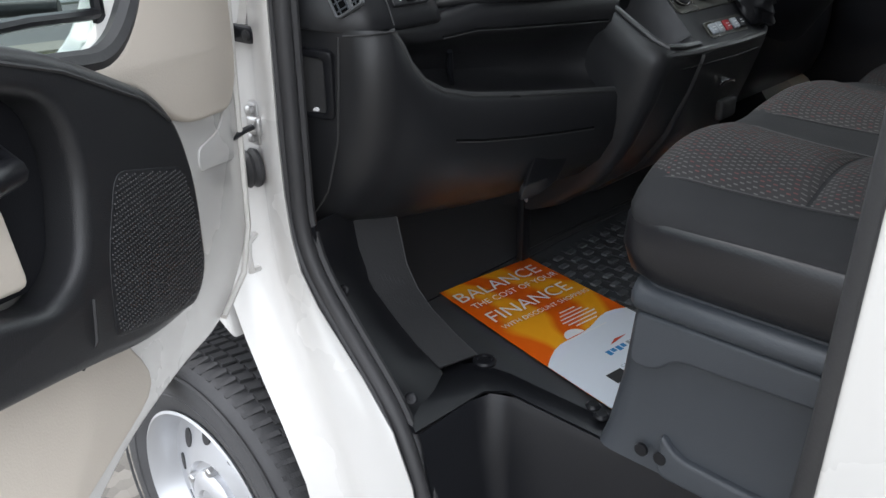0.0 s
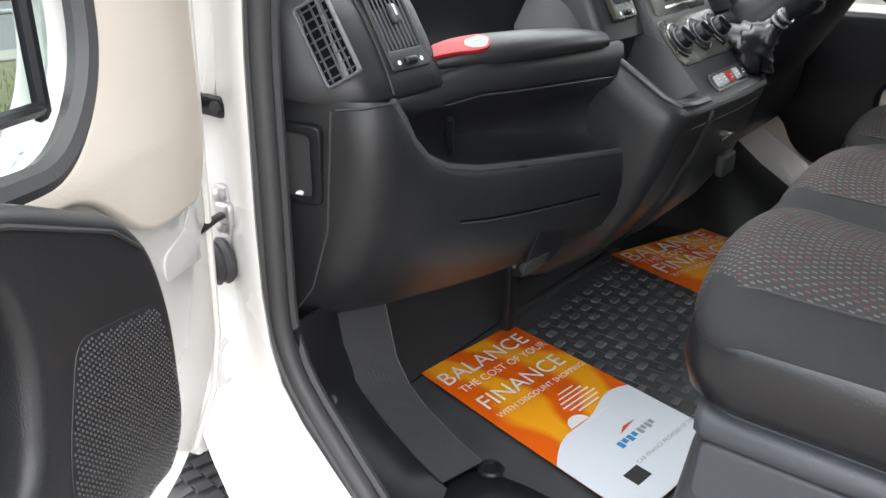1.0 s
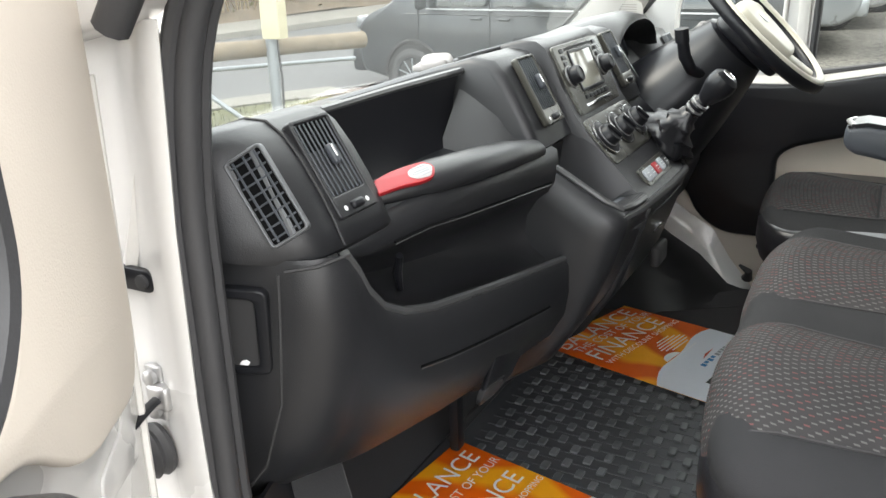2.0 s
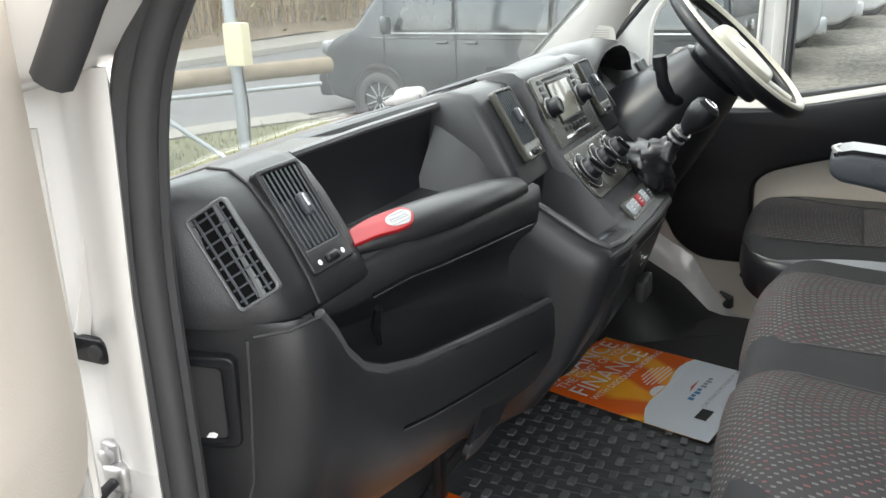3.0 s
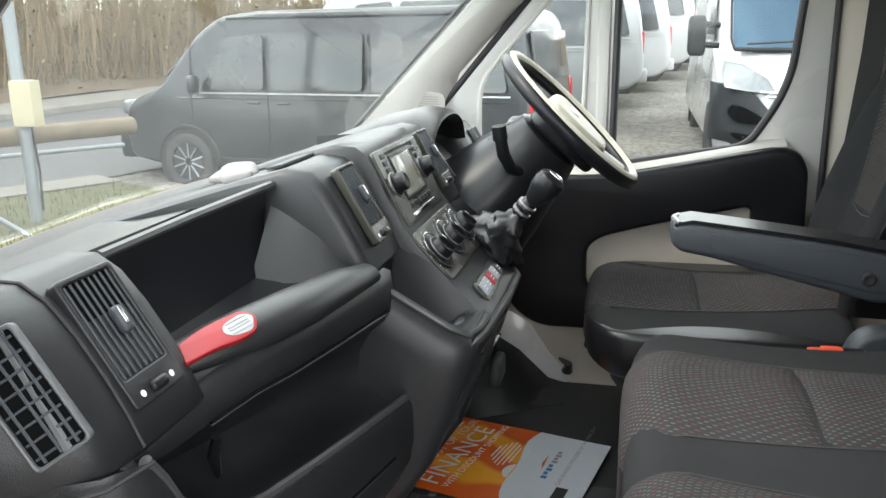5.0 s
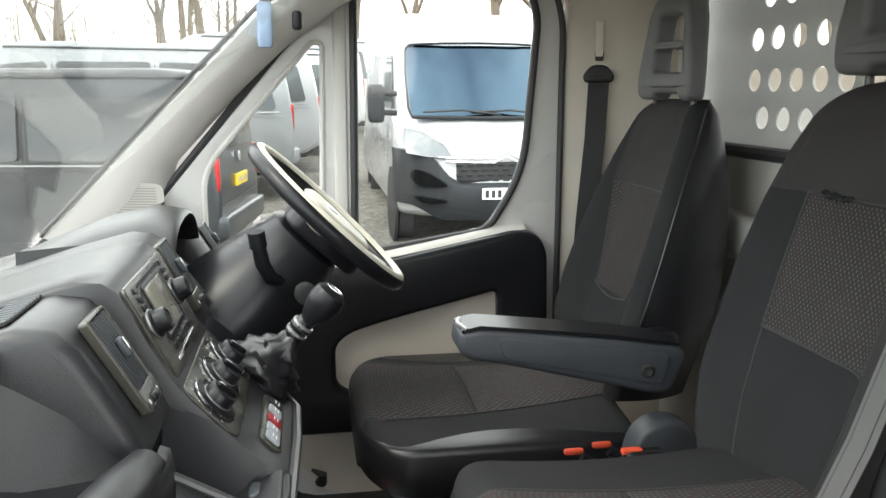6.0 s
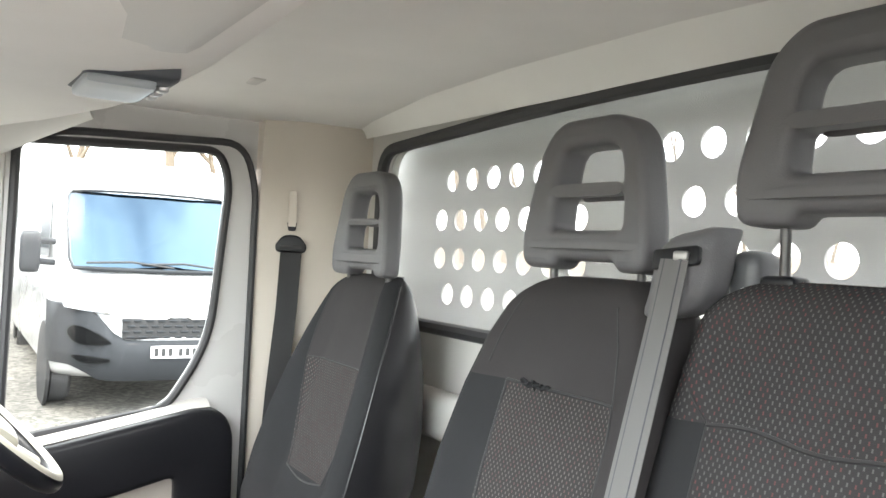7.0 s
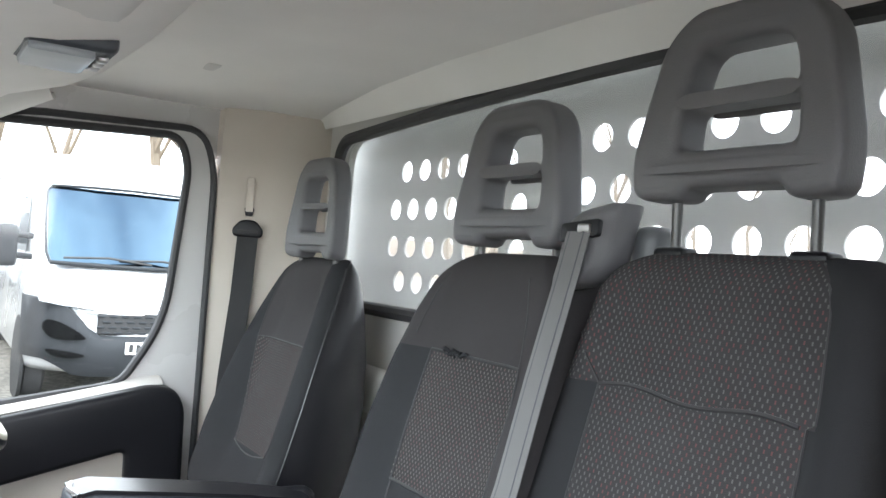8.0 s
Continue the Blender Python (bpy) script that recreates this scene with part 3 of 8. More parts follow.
def pillar_trim(s):
    rows = []
    for a, b in zip(PW, PI):
        rows.append([(s * lerp(a[0], b[0], t) - s * 0.02 * math.sin(t * math.pi), lerp(a[1], b[1], t), lerp(a[2], b[2], t) - 0.018 * math.sin(t * math.pi)) for t in (0, 0.15, 0.35, 0.6, 0.85, 1.0)])
    return sheet(rows, 0.012)


structure("trim_pillar_right", pillar_trim(1), TRIMW, "pale grey windscreen pillar trim", 60)
structure("trim_pillar_left", pillar_trim(-1), TRIMW, "pale grey windscreen pillar trim", 60)
structure("trim_windscreen_edge", tube([(p[0] - 0.012, p[1] + 0.008, p[2] + 0.004) for p in PW], 0.006, 6), RUBBER, "thin black windscreen edge")
grille_r = thing("pillar_grille", (0.90, 1.02, 1.46), "pale perforated speaker grille on the pillar", "grille")
gm = axes((0.876, 1.012, 1.458), (0.0, -0.75, -0.02), (0.0, -0.35, 0.55)) @ Matrix.Diagonal((1.40, 1.20, 0.6, 1.0))
part("frame", plate([fillet([(-0.05, -0.045), (0.05, -0.045), (0.042, 0.04), (-0.02, 0.045)], 0.012)], 0.003, 0.001, gm), GRILLEM, grille_r)
for k in range(14):
    part("slot", plate([[(-0.040, -0.037 + k * 0.0052), (0.038 - 0.0006 * k, -0.037 + k * 0.0052), (0.038 - 0.0006 * k, -0.0350 + k * 0.0052), (-0.040, -0.0350 + k * 0.0052)]], 0.0036, 0.0, gm), PERF, grille_r)
structure("trim_pillar_rear", loft([[(0.932 - 0.012 * k, -0.029 - 0.004 * k, z), (0.900 - 0.012 * k, -0.125, z), (0.882, BY + 0.02, z), (0.972, BY + 0.02, z), (0.972, -0.029, z)] for z, k in ((0.7, 0), (1.3, 0), (1.7, 0.4), (2.02, 1.0), (2.12, 1.6))]), BEIGE, "beige trim on the pillar beside the driver")
structure("trim_pillar_rear_left", loft([[(-0.90, -0.04, z), (-0.86, -0.12, z), (-0.84, BY + 0.02, z), (-0.94, BY + 0.02, z), (-0.94, -0.04, z)] for z in (0.7, 1.3, 1.7, 2.1)]), BEIGE, "beige trim on the pillar beside the passenger")
ddoor = thing("driver_door", (0.95, 0.45, 0.62), "closed driver door, white frame with black and beige trim", "door", kind="structure")
glass_main = fillet([(0.505, 1.315), (0.50, 1.955), (0.07, 1.975), (0.045, 1.90), (0.075, 1.52), (0.165, 1.37)], [0.01, 0.03, 0.06, 0.1, 0.2, 0.04], 6)
glass_q = fillet([(0.865, 1.34), (0.865, 1.53), (0.60, 1.835), (0.575, 1.83), (0.585, 1.36)], [0.02, 0.06, 0.04, 0.03, 0.02], 5)
dm = Matrix.Translation((0.945, 0, 0)) @ YZ
part("frame", plate([fillet([(0.985, 0.64), (0.99, 1.44), (0.63, 1.855), (0.47, 1.985), (0.0, 2.003), (-0.025, 1.9), (-0.026, 0.66)], 0.06, 5), glass_main, glass_q], 0.022, 0.006, dm), WHITE, ddoor, "white painted door frame")
part("window_seal", tube([(0.922, p[0], p[1]) for p in glass_main], 0.010, 8, True), RUBBER, ddoor, "black rubber window seal")
part("quarter_seal", tube([(0.924, p[0], p[1]) for p in glass_q], 0.007, 8, True), TRIMW, ddoor)
part("division_bar", tube([(0.925, 0.535, 1.33), (0.925, 0.535, 1.94)], 0.018, 8, flat=0.6), TRIMW, ddoor)
for nm, g in (("pane", glass_main), ("quarter_pane", glass_q)):
    o = part(nm, plate([g], 0.002, 0.0, dm), GLASS, ddoor)
    o.visible_shadow = False
part("door_seal", tube([(0.926, p[0], p[1]) for p in fillet([(1.0, 1.43), (0.635, 1.865), (0.47, 1.980), (0.015, 1.998), (-0.020, 1.9), (-0.022, 0.66)], [0, 0.1, 0.1, 0.06, 0.05, 0], 5)], 0.0095, 8), RUBBER, ddoor, "black rubber door seal")
capping = [(0.93, 1.285), (0.50, 1.292), (0.10, 1.375), (0.045, 1.365), (0.02, 1.32), (0.008, 0.88), (0.03, 0.862), (0.69, 0.862), (0.765, 0.91), (0.80, 0.99), (0.93, 1.02)]
capping_gap = [(0.145, 0.97), (0.15, 1.222), (0.437, 1.152), (0.525, 1.125), (0.561, 1.095), (0.560, 0.995), (0.53, 0.97)]
part("capping", plate([fillet(capping, [0.02, 0.1, 0.06, 0.04, 0.05, 0.02, 0.02, 0.04, 0.05, 0.04, 0.02], 4), fillet(capping_gap, [0.03, 0.02, 0.05, 0.05, 0.03, 0.03, 0.03], 4)], 0.03, 0.014, Matrix.Translation((0.895, 0, 0)) @ YZ, 3), BLACK2, ddoor, "black door capping and armrest")
# pale strip paints the sky glare on the capping's top face
part("ledge", sheet([[(0.934, y + 0.004, z + 0.004), (0.915, y, z + 0.002), (0.898, y - 0.002, z - 0.006), (0.892, y - 0.003, z - 0.014)] for y, z in ((0.93, 1.300), (0.52, 1.306), (0.38, 1.333), (0.225, 1.363), (0.11, 1.386), (0.075, 1.388))], 0.003), TRIMW, ddoor, "pale strip painting sky glare on the capping", 60)
part("insert", plate([fillet([(0.95, 0.68), (0.95, 1.27), (0.06, 1.30), (0.04, 0.68)], 0.03)], 0.012, 0.004, Matrix.Translation((0.905, 0, 0)) @ YZ), BEIGE, ddoor, "beige door panel")
band_out = [(0.95, 1.06), (0.90, 0.985), (0.835, 0.941), (0.778, 0.902), (0.713, 0.865), (0.663, 0.784), (0.596, 0.70), (0.55, 0.69)]
band_in = [(1.00, 1.00), (0.92, 0.90), (0.834, 0.837), (0.79, 0.812), (0.743, 0.784), (0.659, 0.705), (0.60, 0.69), (0.55, 0.685)]
structure("trim_sill_right", sheet([[(0.888, a[0], a[1]), (0.878, lerp(a[0], b[0], 0.5), lerp(a[1], b[1], 0.5)), (0.872, b[0], b[1])] for a, b in zip(band_out, band_in)], 0.008), WHITE, "white painted lower door pillar beside the driver's footwell", 60)
arch_rows = []
for (y, z), dx in zip(band_in, (0.32, 0.31, 0.30, 0.29, 0.27, 0.22, 0.18, 0.15)):
    arch_rows.append([(0.868, y, z), (0.85, y + 0.004, z + 0.006), (0.80, y + 0.015, z - 0.005), (0.868 - dx * 0.5, y + 0.04, lerp(z, 0.70, 0.22)), (0.868 - dx * 0.85, y + 0.06, lerp(z, 0.70, 0.62)), (0.868 - dx, y + 0.05, 0.70)])
structure("floor_arch_right", sheet(arch_rows, 0.006), BLACK, "black moulded wheel arch cover in the driver's footwell", 60)
solid("pillar_hook", tube([(0.866, 0.605, 0.735), (0.855, 0.60, 0.76), (0.86, 0.628, 0.775)], [0.016, 0.011, 0.004], 8), RUBBER, "small black rubber hook on the sill trim", "hook")
clip = thing("pillar_toll_tag", (0.78, 0.70, 1.86), "blue grey plastic tag stuck to the windscreen edge", "tag")
part("body", rbox((0.788, 0.702, 1.862), (0.022, 0.034, 0.10), 0.008, 4), mat("blue_grey_plastic", (0.22, 0.30, 0.42), 0.4, var=0.05), clip)
solid("visor_clip", rbox((0.795, 0.632, 1.872), (0.018, 0.022, 0.042), 0.008, 5), BLACK2, "small black visor clip on the pillar trim", "clip")

WS = thing("windscreen", (0, 1.2, 1.40), "large sloping windscreen", "windscreen", kind="structure")
ws_rows = []
for x in (-0.90, -0.6, -0.3, 0, 0.3, 0.6, 0.90):
    bow = 0.16 * (1 - (abs(x) / 0.90) ** 2)
    ws_rows.append([(x * (1 - 0.10 * s), lerp(1.255, 0.50, s) + bow * (1 - 0.6 * s), lerp(1.36, 2.02, s) + 0.04 * (1 - (abs(x) / 0.9) ** 2) * s) for s in (0, 0.25, 0.5, 0.75, 1.0)])
o = part("pane", sheet(ws_rows, 0.003), GLASSW, WS)
o.visible_shadow = False
bonnet = structure("wall_bonnet", sheet([[(x, 1.34 + 0.12 * (1 - (x / 0.92) ** 2), 1.215), (x, 1.52, 1.175), (x * 0.98, 1.78, 1.03), (x * 0.95, 1.95, 0.90), (x * 0.93, 2.0, 0.6)] for x in (-0.95, -0.6, 0, 0.6, 0.95)], 0.02), WHITE, "white bonnet ahead of the windscreen")

rvm = thing("rear_view_mirror", (0.03, 0.775, 1.85), "dark grey interior mirror hanging below the overhead shelf", "mirror")
part("case", rbox((0.03, 0.775, 1.885), (0.22, 0.035, 0.075), 0.022, 6), SLATE, rvm)
part("glass", rbox((0.03, 0.7565, 1.885), (0.20, 0.004, 0.056), 0.0019, 4), CHROME, rvm, "mirror glass")
part("stem", tube([(0.03, 0.79, 1.90), (0.02, 0.80, 1.93), (0.0, 0.765, 1.955)], 0.010, 8), BLACK2, rvm)
solid("visor_clip_wire", tube([(0.797, 0.632, 1.892), (0.794, 0.638, 1.905), (0.788, 0.648, 1.912)], 0.0025, 6), RUBBER, "thin wire of the visor clip", "wire")


# ---- dashboard ----
dash = thing("dashboard", (0, 1.0, 1.0), "black grained plastic van dashboard", "dashboard")


def ring_loft(stations):
    return loft([[(x, y, z) for y, z in ring] for x, ring in stations])


# upper pad: left pod
pod = [(1.30, 1.36), (1.20, 1.398), (1.08, 1.436), (0.995, 1.464), (0.955, 1.477), (0.925, 1.476), (0.902, 1.461), (0.880, 1.434), (0.858, 1.400), (0.841, 1.368), (0.830, 1.342), (0.835, 1.334), (1.0, 1.33), (1.30, 1.33)]
pod_rings = []
for x, k in ((-0.896, 0.50), (-0.890, 0.40), (-0.880, 0.30), (-0.868, 0.215), (-0.856, 0.145), (-0.845, 0.082), (-0.833, 0.034), (-0.82, 0.006), (-0.80, 0.0), (-0.70, 0.0), (-0.684, 0.0)):
    pod_rings.append((x, [(lerp(y, 1.06, k), lerp(z, 1.40, k * 0.35)) for y, z in pod]))
pod_rings += [(-0.676, [(y + 0.006, z - 0.004) for y, z in pod]), (-0.671, [(y + 0.02, z - 0.012) for y, z in pod])]
part("left_pod", ring_loft(pod_rings), BLACK, dash, "", 60)
part("pod_seam", tube([(-0.785, y - 0.001, z + 0.001) for y, z in pod[1:11]], 0.0016, 5), DEEP, dash)
# top pad behind the open tray, up to the glass
pad_rows = []
for x in (-0.89, -0.78, -0.66, -0.55, -0.45, -0.36, -0.285, -0.15, 0.0, 0.15, 0.3, 0.45, 0.6, 0.75, 0.89):
    g = 1.27 + 0.14 * (1 - (x / 0.9) ** 2)
    e = 1.222 - (0.2 if x > 0 else 0.07) * x * x
    f = 0.936 if -0.67 < x < -0.27 else 0.95
    pad_rows.append([(x, g, 1.352), (x, e + 0.03, 1.384), (x, e + 0.006, 1.399), (x, e - 0.01, 1.403), (x, 1.13, 1.413), (x, 1.058, 1.430), (x, 1.050, 1.431), (x, 1.045, 1.420), (x, 1.005, 1.424), (x, 0.998, 1.447), (x, 0.99, 1.451), (x, 0.955, 1.462), (x, f, 1.464), (x, f + 0.003, 1.45), (x, f + 0.02, 1.40)])
part("top_pad", sheet(pad_rows, 0.01), MATT, dash, "black top pad below the windscreen", 30)
part("tray_lip", tube([(-0.665, 0.938, 1.466), (-0.5, 0.938, 1.467), (-0.35, 0.934, 1.467), (-0.285, 0.928, 1.468), (-0.268, 0.914, 1.467), (-0.266, 0.890, 1.461), (-0.268, 0.862, 1.434), (-0.272, 0.836, 1.390), (-0.278, 0.812, 1.348)], 0.006, 8), EDGE, dash)
# tray behind the grab bar
part("tray_back", sheet([[(x, 0.937, 1.464), (x, 0.945, 1.42), (x, 0.945, 1.38), (x, 0.935, 1.35), (x, 0.90, 1.340), (x, 0.83, 1.335)] for x in (-0.662, -0.55, -0.45, -0.37, -0.30)], 0.004), BLACK2, dash, "black open storage tray")
part("tray_side", sheet([[lo.lerp(up, q) for q in (0, 0.12, 0.35, 0.65, 1.0)] for up, lo in [(Vector(p), Vector(q)) for p, q in (((-0.270, 0.932, 1.466), (-0.365, 0.938, 1.345)), ((-0.264, 0.900, 1.463), (-0.350, 0.91, 1.338)), ((-0.266, 0.862, 1.434), (-0.335, 0.87, 1.335)), ((-0.271, 0.836, 1.390), (-0.322, 0.84, 1.333)), ((-0.278, 0.808, 1.346), (-0.312, 0.81, 1.331)))]], 0.004), BLACK, dash, "", 60)
BARP = [(-0.705, 0.905, 1.352), (-0.665, 0.872, 1.364), (-0.625, 0.846, 1.371), (-0.58, 0.826, 1.373), (-0.5, 0.808, 1.371), (-0.40, 0.795, 1.366), (-0.32, 0.786, 1.358), (-0.296, 0.790, 1.350)]
BARR = [0.014, 0.020, 0.026, 0.029, 0.029, 0.025, 0.018, 0.007]
bar = part("grab_bar", tube(BARP, BARR, 16, flat=0.62, up=(0, -0.45, 0.9)), BLACK, dash, "padded black grab bar across the tray")
lab_m = axes((-0.610, 0.8318, 1.3868), (0.92, -0.40, 0.03), (0.0, 0.87, 0.45))
part("label_red", plate([fillet([(-0.0695, -0.0006), (-0.041, 0.0074), (-0.0157, 0.0100), (0.0149, 0.0114), (0.0260, -0.0011), (0.0125, -0.0190), (-0.0095, -0.0224), (-0.0397, -0.0205), (-0.077, -0.0240)], [0.003, 0.01, 0.01, 0.008, 0.008, 0.008, 0.008, 0.01, 0.003], 4)], 0.003, 0.0012, lab_m), RED, bar, "red and white airbag label")
part("label_white", plate([fillet([(-0.0171, 0.0014), (0.0113, 0.0072), (0.0219, -0.0004), (0.0090, -0.0172), (-0.0128, -0.0165), (-0.0225, -0.0092)], 0.0065)], 0.0036, 0.0004, lab_m), LABELW, bar)
for k in (-0.9, 0, 0.6, 1.4):
    part("label_stripe", plate([[(-0.014, -0.004 - 0.006 * k), (0.014, -0.001 - 0.006 * k), (0.013, -0.0025 - 0.006 * k), (-0.014, -0.0055 - 0.006 * k)]], 0.0042, 0.0, lab_m), GREYP, bar)
# glove box panel with its swept upper lip
LIP = [(-0.87, 1.342), (-0.83, 1.342), (-0.80, 1.338), (-0.785, 1.315), (-0.77, 1.285), (-0.745, 1.255), (-0.71, 1.235), (-0.65, 1.218), (-0.55, 1.203), (-0.45, 1.190), (-0.35, 1.178), (-0.27, 1.168), (-0.23, 1.160)]
FACE = [(-0.893, 0.99), (-0.888, 0.972), (-0.881, 0.948), (-0.874, 0.92), (-0.865, 0.89), (-0.852, 0.855), (-0.838, 0.83), (-0.81, 0.815), (-0.73, 0.80), (-0.60, 0.782), (-0.45, 0.76), (-0.28, 0.735), (-0.23, 0.735)]
YO = (0.004, -0.003, -0.004, 0.004, 0.028, 0.072, 0.125, 0.19)
FZ = (0.0, 0.04, 0.25, 0.45, 0.65, 0.84, 0.955, 1.0)
glove_rows = []
for x in (-0.893, -0.888, -0.881, -0.8775, -0.874, -0.865, -0.852, -0.838, -0.825, -0.81, -0.80, -0.785, -0.77, -0.745, -0.71, -0.65, -0.55, -0.45, -0.35, -0.27, -0.235):
    yf, zl = along(FACE, x), along(LIP, x)
    zb = 0.99 - 0.035 * max(0, min(1, (x + 0.85) / 0.35))
    side = max(0, (-0.84 - x) / 0.05)
    glove_rows.append([(x + 0.02 * (f > 0.8) * side, yf + o * (1 - 0.6 * side), lerp(zl, zb, f)) for o, f in zip(YO, FZ)] + [(x + 0.02 * side, 1.25, zb + 0.01)])
part("glove_panel", sheet(glove_rows, 0.006), BLACK, dash, "black glove box panel with a swept lip", 60)
part("glove_lip", tube([(x, along(FACE, x) + 0.006, along(LIP, x) + 0.001) for x in (-0.80, -0.785, -0.77, -0.745, -0.71, -0.65, -0.55, -0.45, -0.35, -0.27)], 0.006, 8), EDGE, dash)
part("end_cheek", sheet([[(-0.888, 0.965, z), (-0.894, 1.0, z), (-0.895, 1.12, z), (-0.88, 1.25, z)] for z in (1.50 - 0.06, 1.342, 1.25, 1.1, 0.99)], 0.006), BLACK, dash)
# the hollow between the grab bar and the glove box lip
hollow = []
for x in (-0.815, -0.795, -0.775, -0.75, -0.72, -0.68, -0.62, -0.55, -0.45, -0.36, -0.30, -0.262):
    yt, zt = along([(-0.82, 0.838), (-0.69, 0.842), (-0.66, 0.828), (-0.60, 0.808), (-0.5, 0.794), (-0.3, 0.774)], x), along([(-0.82, 1.340), (-0.69, 1.340), (-0.64, 1.358), (-0.3, 1.345)], x)
    zl, yl = along(LIP, x) - 0.002, along(FACE, x) + 0.008
    d = max(0.0, min(1.0, (x + 0.80) / 0.10)) * max(0.12, min(1.0, (-0.262 - x) / 0.06))
    row = [(x, yt + 0.01, zt + 0.004)]
    for v, o in ((0.0, 0.0), (0.12, -0.002), (0.26, 0.001), (0.34, 0.016), (0.45, 0.050), (0.60, 0.082), (0.78, 0.096), (0.90, 0.082), (0.97, 0.042), (1.0, 0.0)):
        row.append((x, lerp(yt, yl, v) + o * d, lerp(zt, zl, v) - 0.014 * d * (v > 0.9) * (v < 1)))
    hollow.append(row)
part("hollow", sheet(hollow, 0.004), BLACK, dash, "smooth black hollow above the glove box", 60)
part("hollow_seam", tube([Vector(hollow[k][3]) + Vector((0, -0.0005, 0)) for k in range(5, 11)], 0.0018, 5), VOID, dash)
# pale line paints the glint below the seam
part("seam_glint", tube([Vector(hollow[k][3]) + Vector((0, -0.001, -0.003)) for k in range(5, 11)], 0.0011, 5), EDGE, dash)
part("pocket_post", tube([(-0.655, 0.838, 1.285), (-0.640, 0.852, 1.255), (-0.628, 0.856, 1.225)], [0.005, 0.007, 0.004], 8), BLACK2, dash)


def on_glove(x, f, lift=0.002):
    """A point on the glove panel: along x, f of the way down."""
    zb = 0.99 - 0.035 * max(0, min(1, (x + 0.85) / 0.35))
    o = 0
    for (f0, o0), (f1, o1) in zip(zip(FZ, YO), zip(FZ[1:], YO[1:])):
        if f0 <= f <= f1:
            o = lerp(o0, o1, (f - f0) / (f1 - f0))
    return (x, along(FACE, x) + o - lift, lerp(along(LIP, x), zb, f))


part("panel_seam", tube([on_glove(x, 0.30, 0.0) for x in (-0.69, -0.63, -0.55, -0.45, -0.36)], 0.0022, 5), VOID, dash)
# again a lighter line for the glint under the panel gap
part("seam_glint", tube([Vector(on_glove(x, 0.30, 0.0)) + Vector((0, -0.0006, -0.003)) for x in (-0.69, -0.63, -0.55, -0.45, -0.36)], 0.0010, 5), EDGE, dash)
part("panel_seam", tube([(-0.868, 0.85, 1.336), (-0.845, 0.823, 1.338), (-0.80, 0.812, 1.339)], 0.0018, 5), DEEP, dash)
part("panel_seam", tube([(-0.8745, 0.853, 1.335), (-0.8765, 0.856, 1.27), (-0.8775, 0.864, 1.18), (-0.879, 0.895, 1.09), (-0.882, 0.95, 1.02)], 0.0018, 5), DEEP, dash)
lm = axes(on_glove(-0.445, 0.62, 0.0), (1, -0.13, 0), (0, -0.30, 1))
latch_ob = part("glove_latch", plate([fillet([(-0.05, 0.045), (0.055, 0.045), (0.03, -0.035), (-0.015, -0.055), (-0.06, -0.055)], 0.008)], 0.004, 0.002, lm), BLACK2, dash, "black glove box latch")
part("latch_cup", plate([fillet([(-0.057, -0.02), (0.005, -0.02), (-0.005, -0.05), (-0.06, -0.05)], 0.01)], 0.0052, 0.001, lm), DEEP, latch_ob)
# fuse box handle recess on the end cheek
fm = axes((-0.874, 0.912, 1.26), (0.35, -0.94, 0), (-0.1, 0.02, 1))
fuse = part("fuse_cover", plate([fillet([(-0.036, -0.055), (0.030, -0.055), (0.036, 0.052), (-0.030, 0.055)], 0.012), fillet([(-0.024, -0.045), (0.016, -0.045), (0.020, 0.040), (-0.022, 0.043)], 0.008)], 0.007, 0.003, fm), BLACK2, dash, "black fuse cover handle on the dashboard end")
part("recess", plate([fillet([(-0.028, -0.049), (0.022, -0.049), (0.026, 0.046), (-0.026, 0.048)], 0.008)], 0.0025, 0.0, fm), DEEP, fuse)
part("bonnet_mark", plate([fillet([(-0.006, -0.002), (0.004, -0.003), (0.006, 0.0), (0.002, 0.003), (-0.003, 0.002)], 0.0007)], 0.0012, 0.0, fm @ Matrix.Translation((0.0, -0.038, 0.0075))), PLAINW, fuse, "small white bonnet symbol")


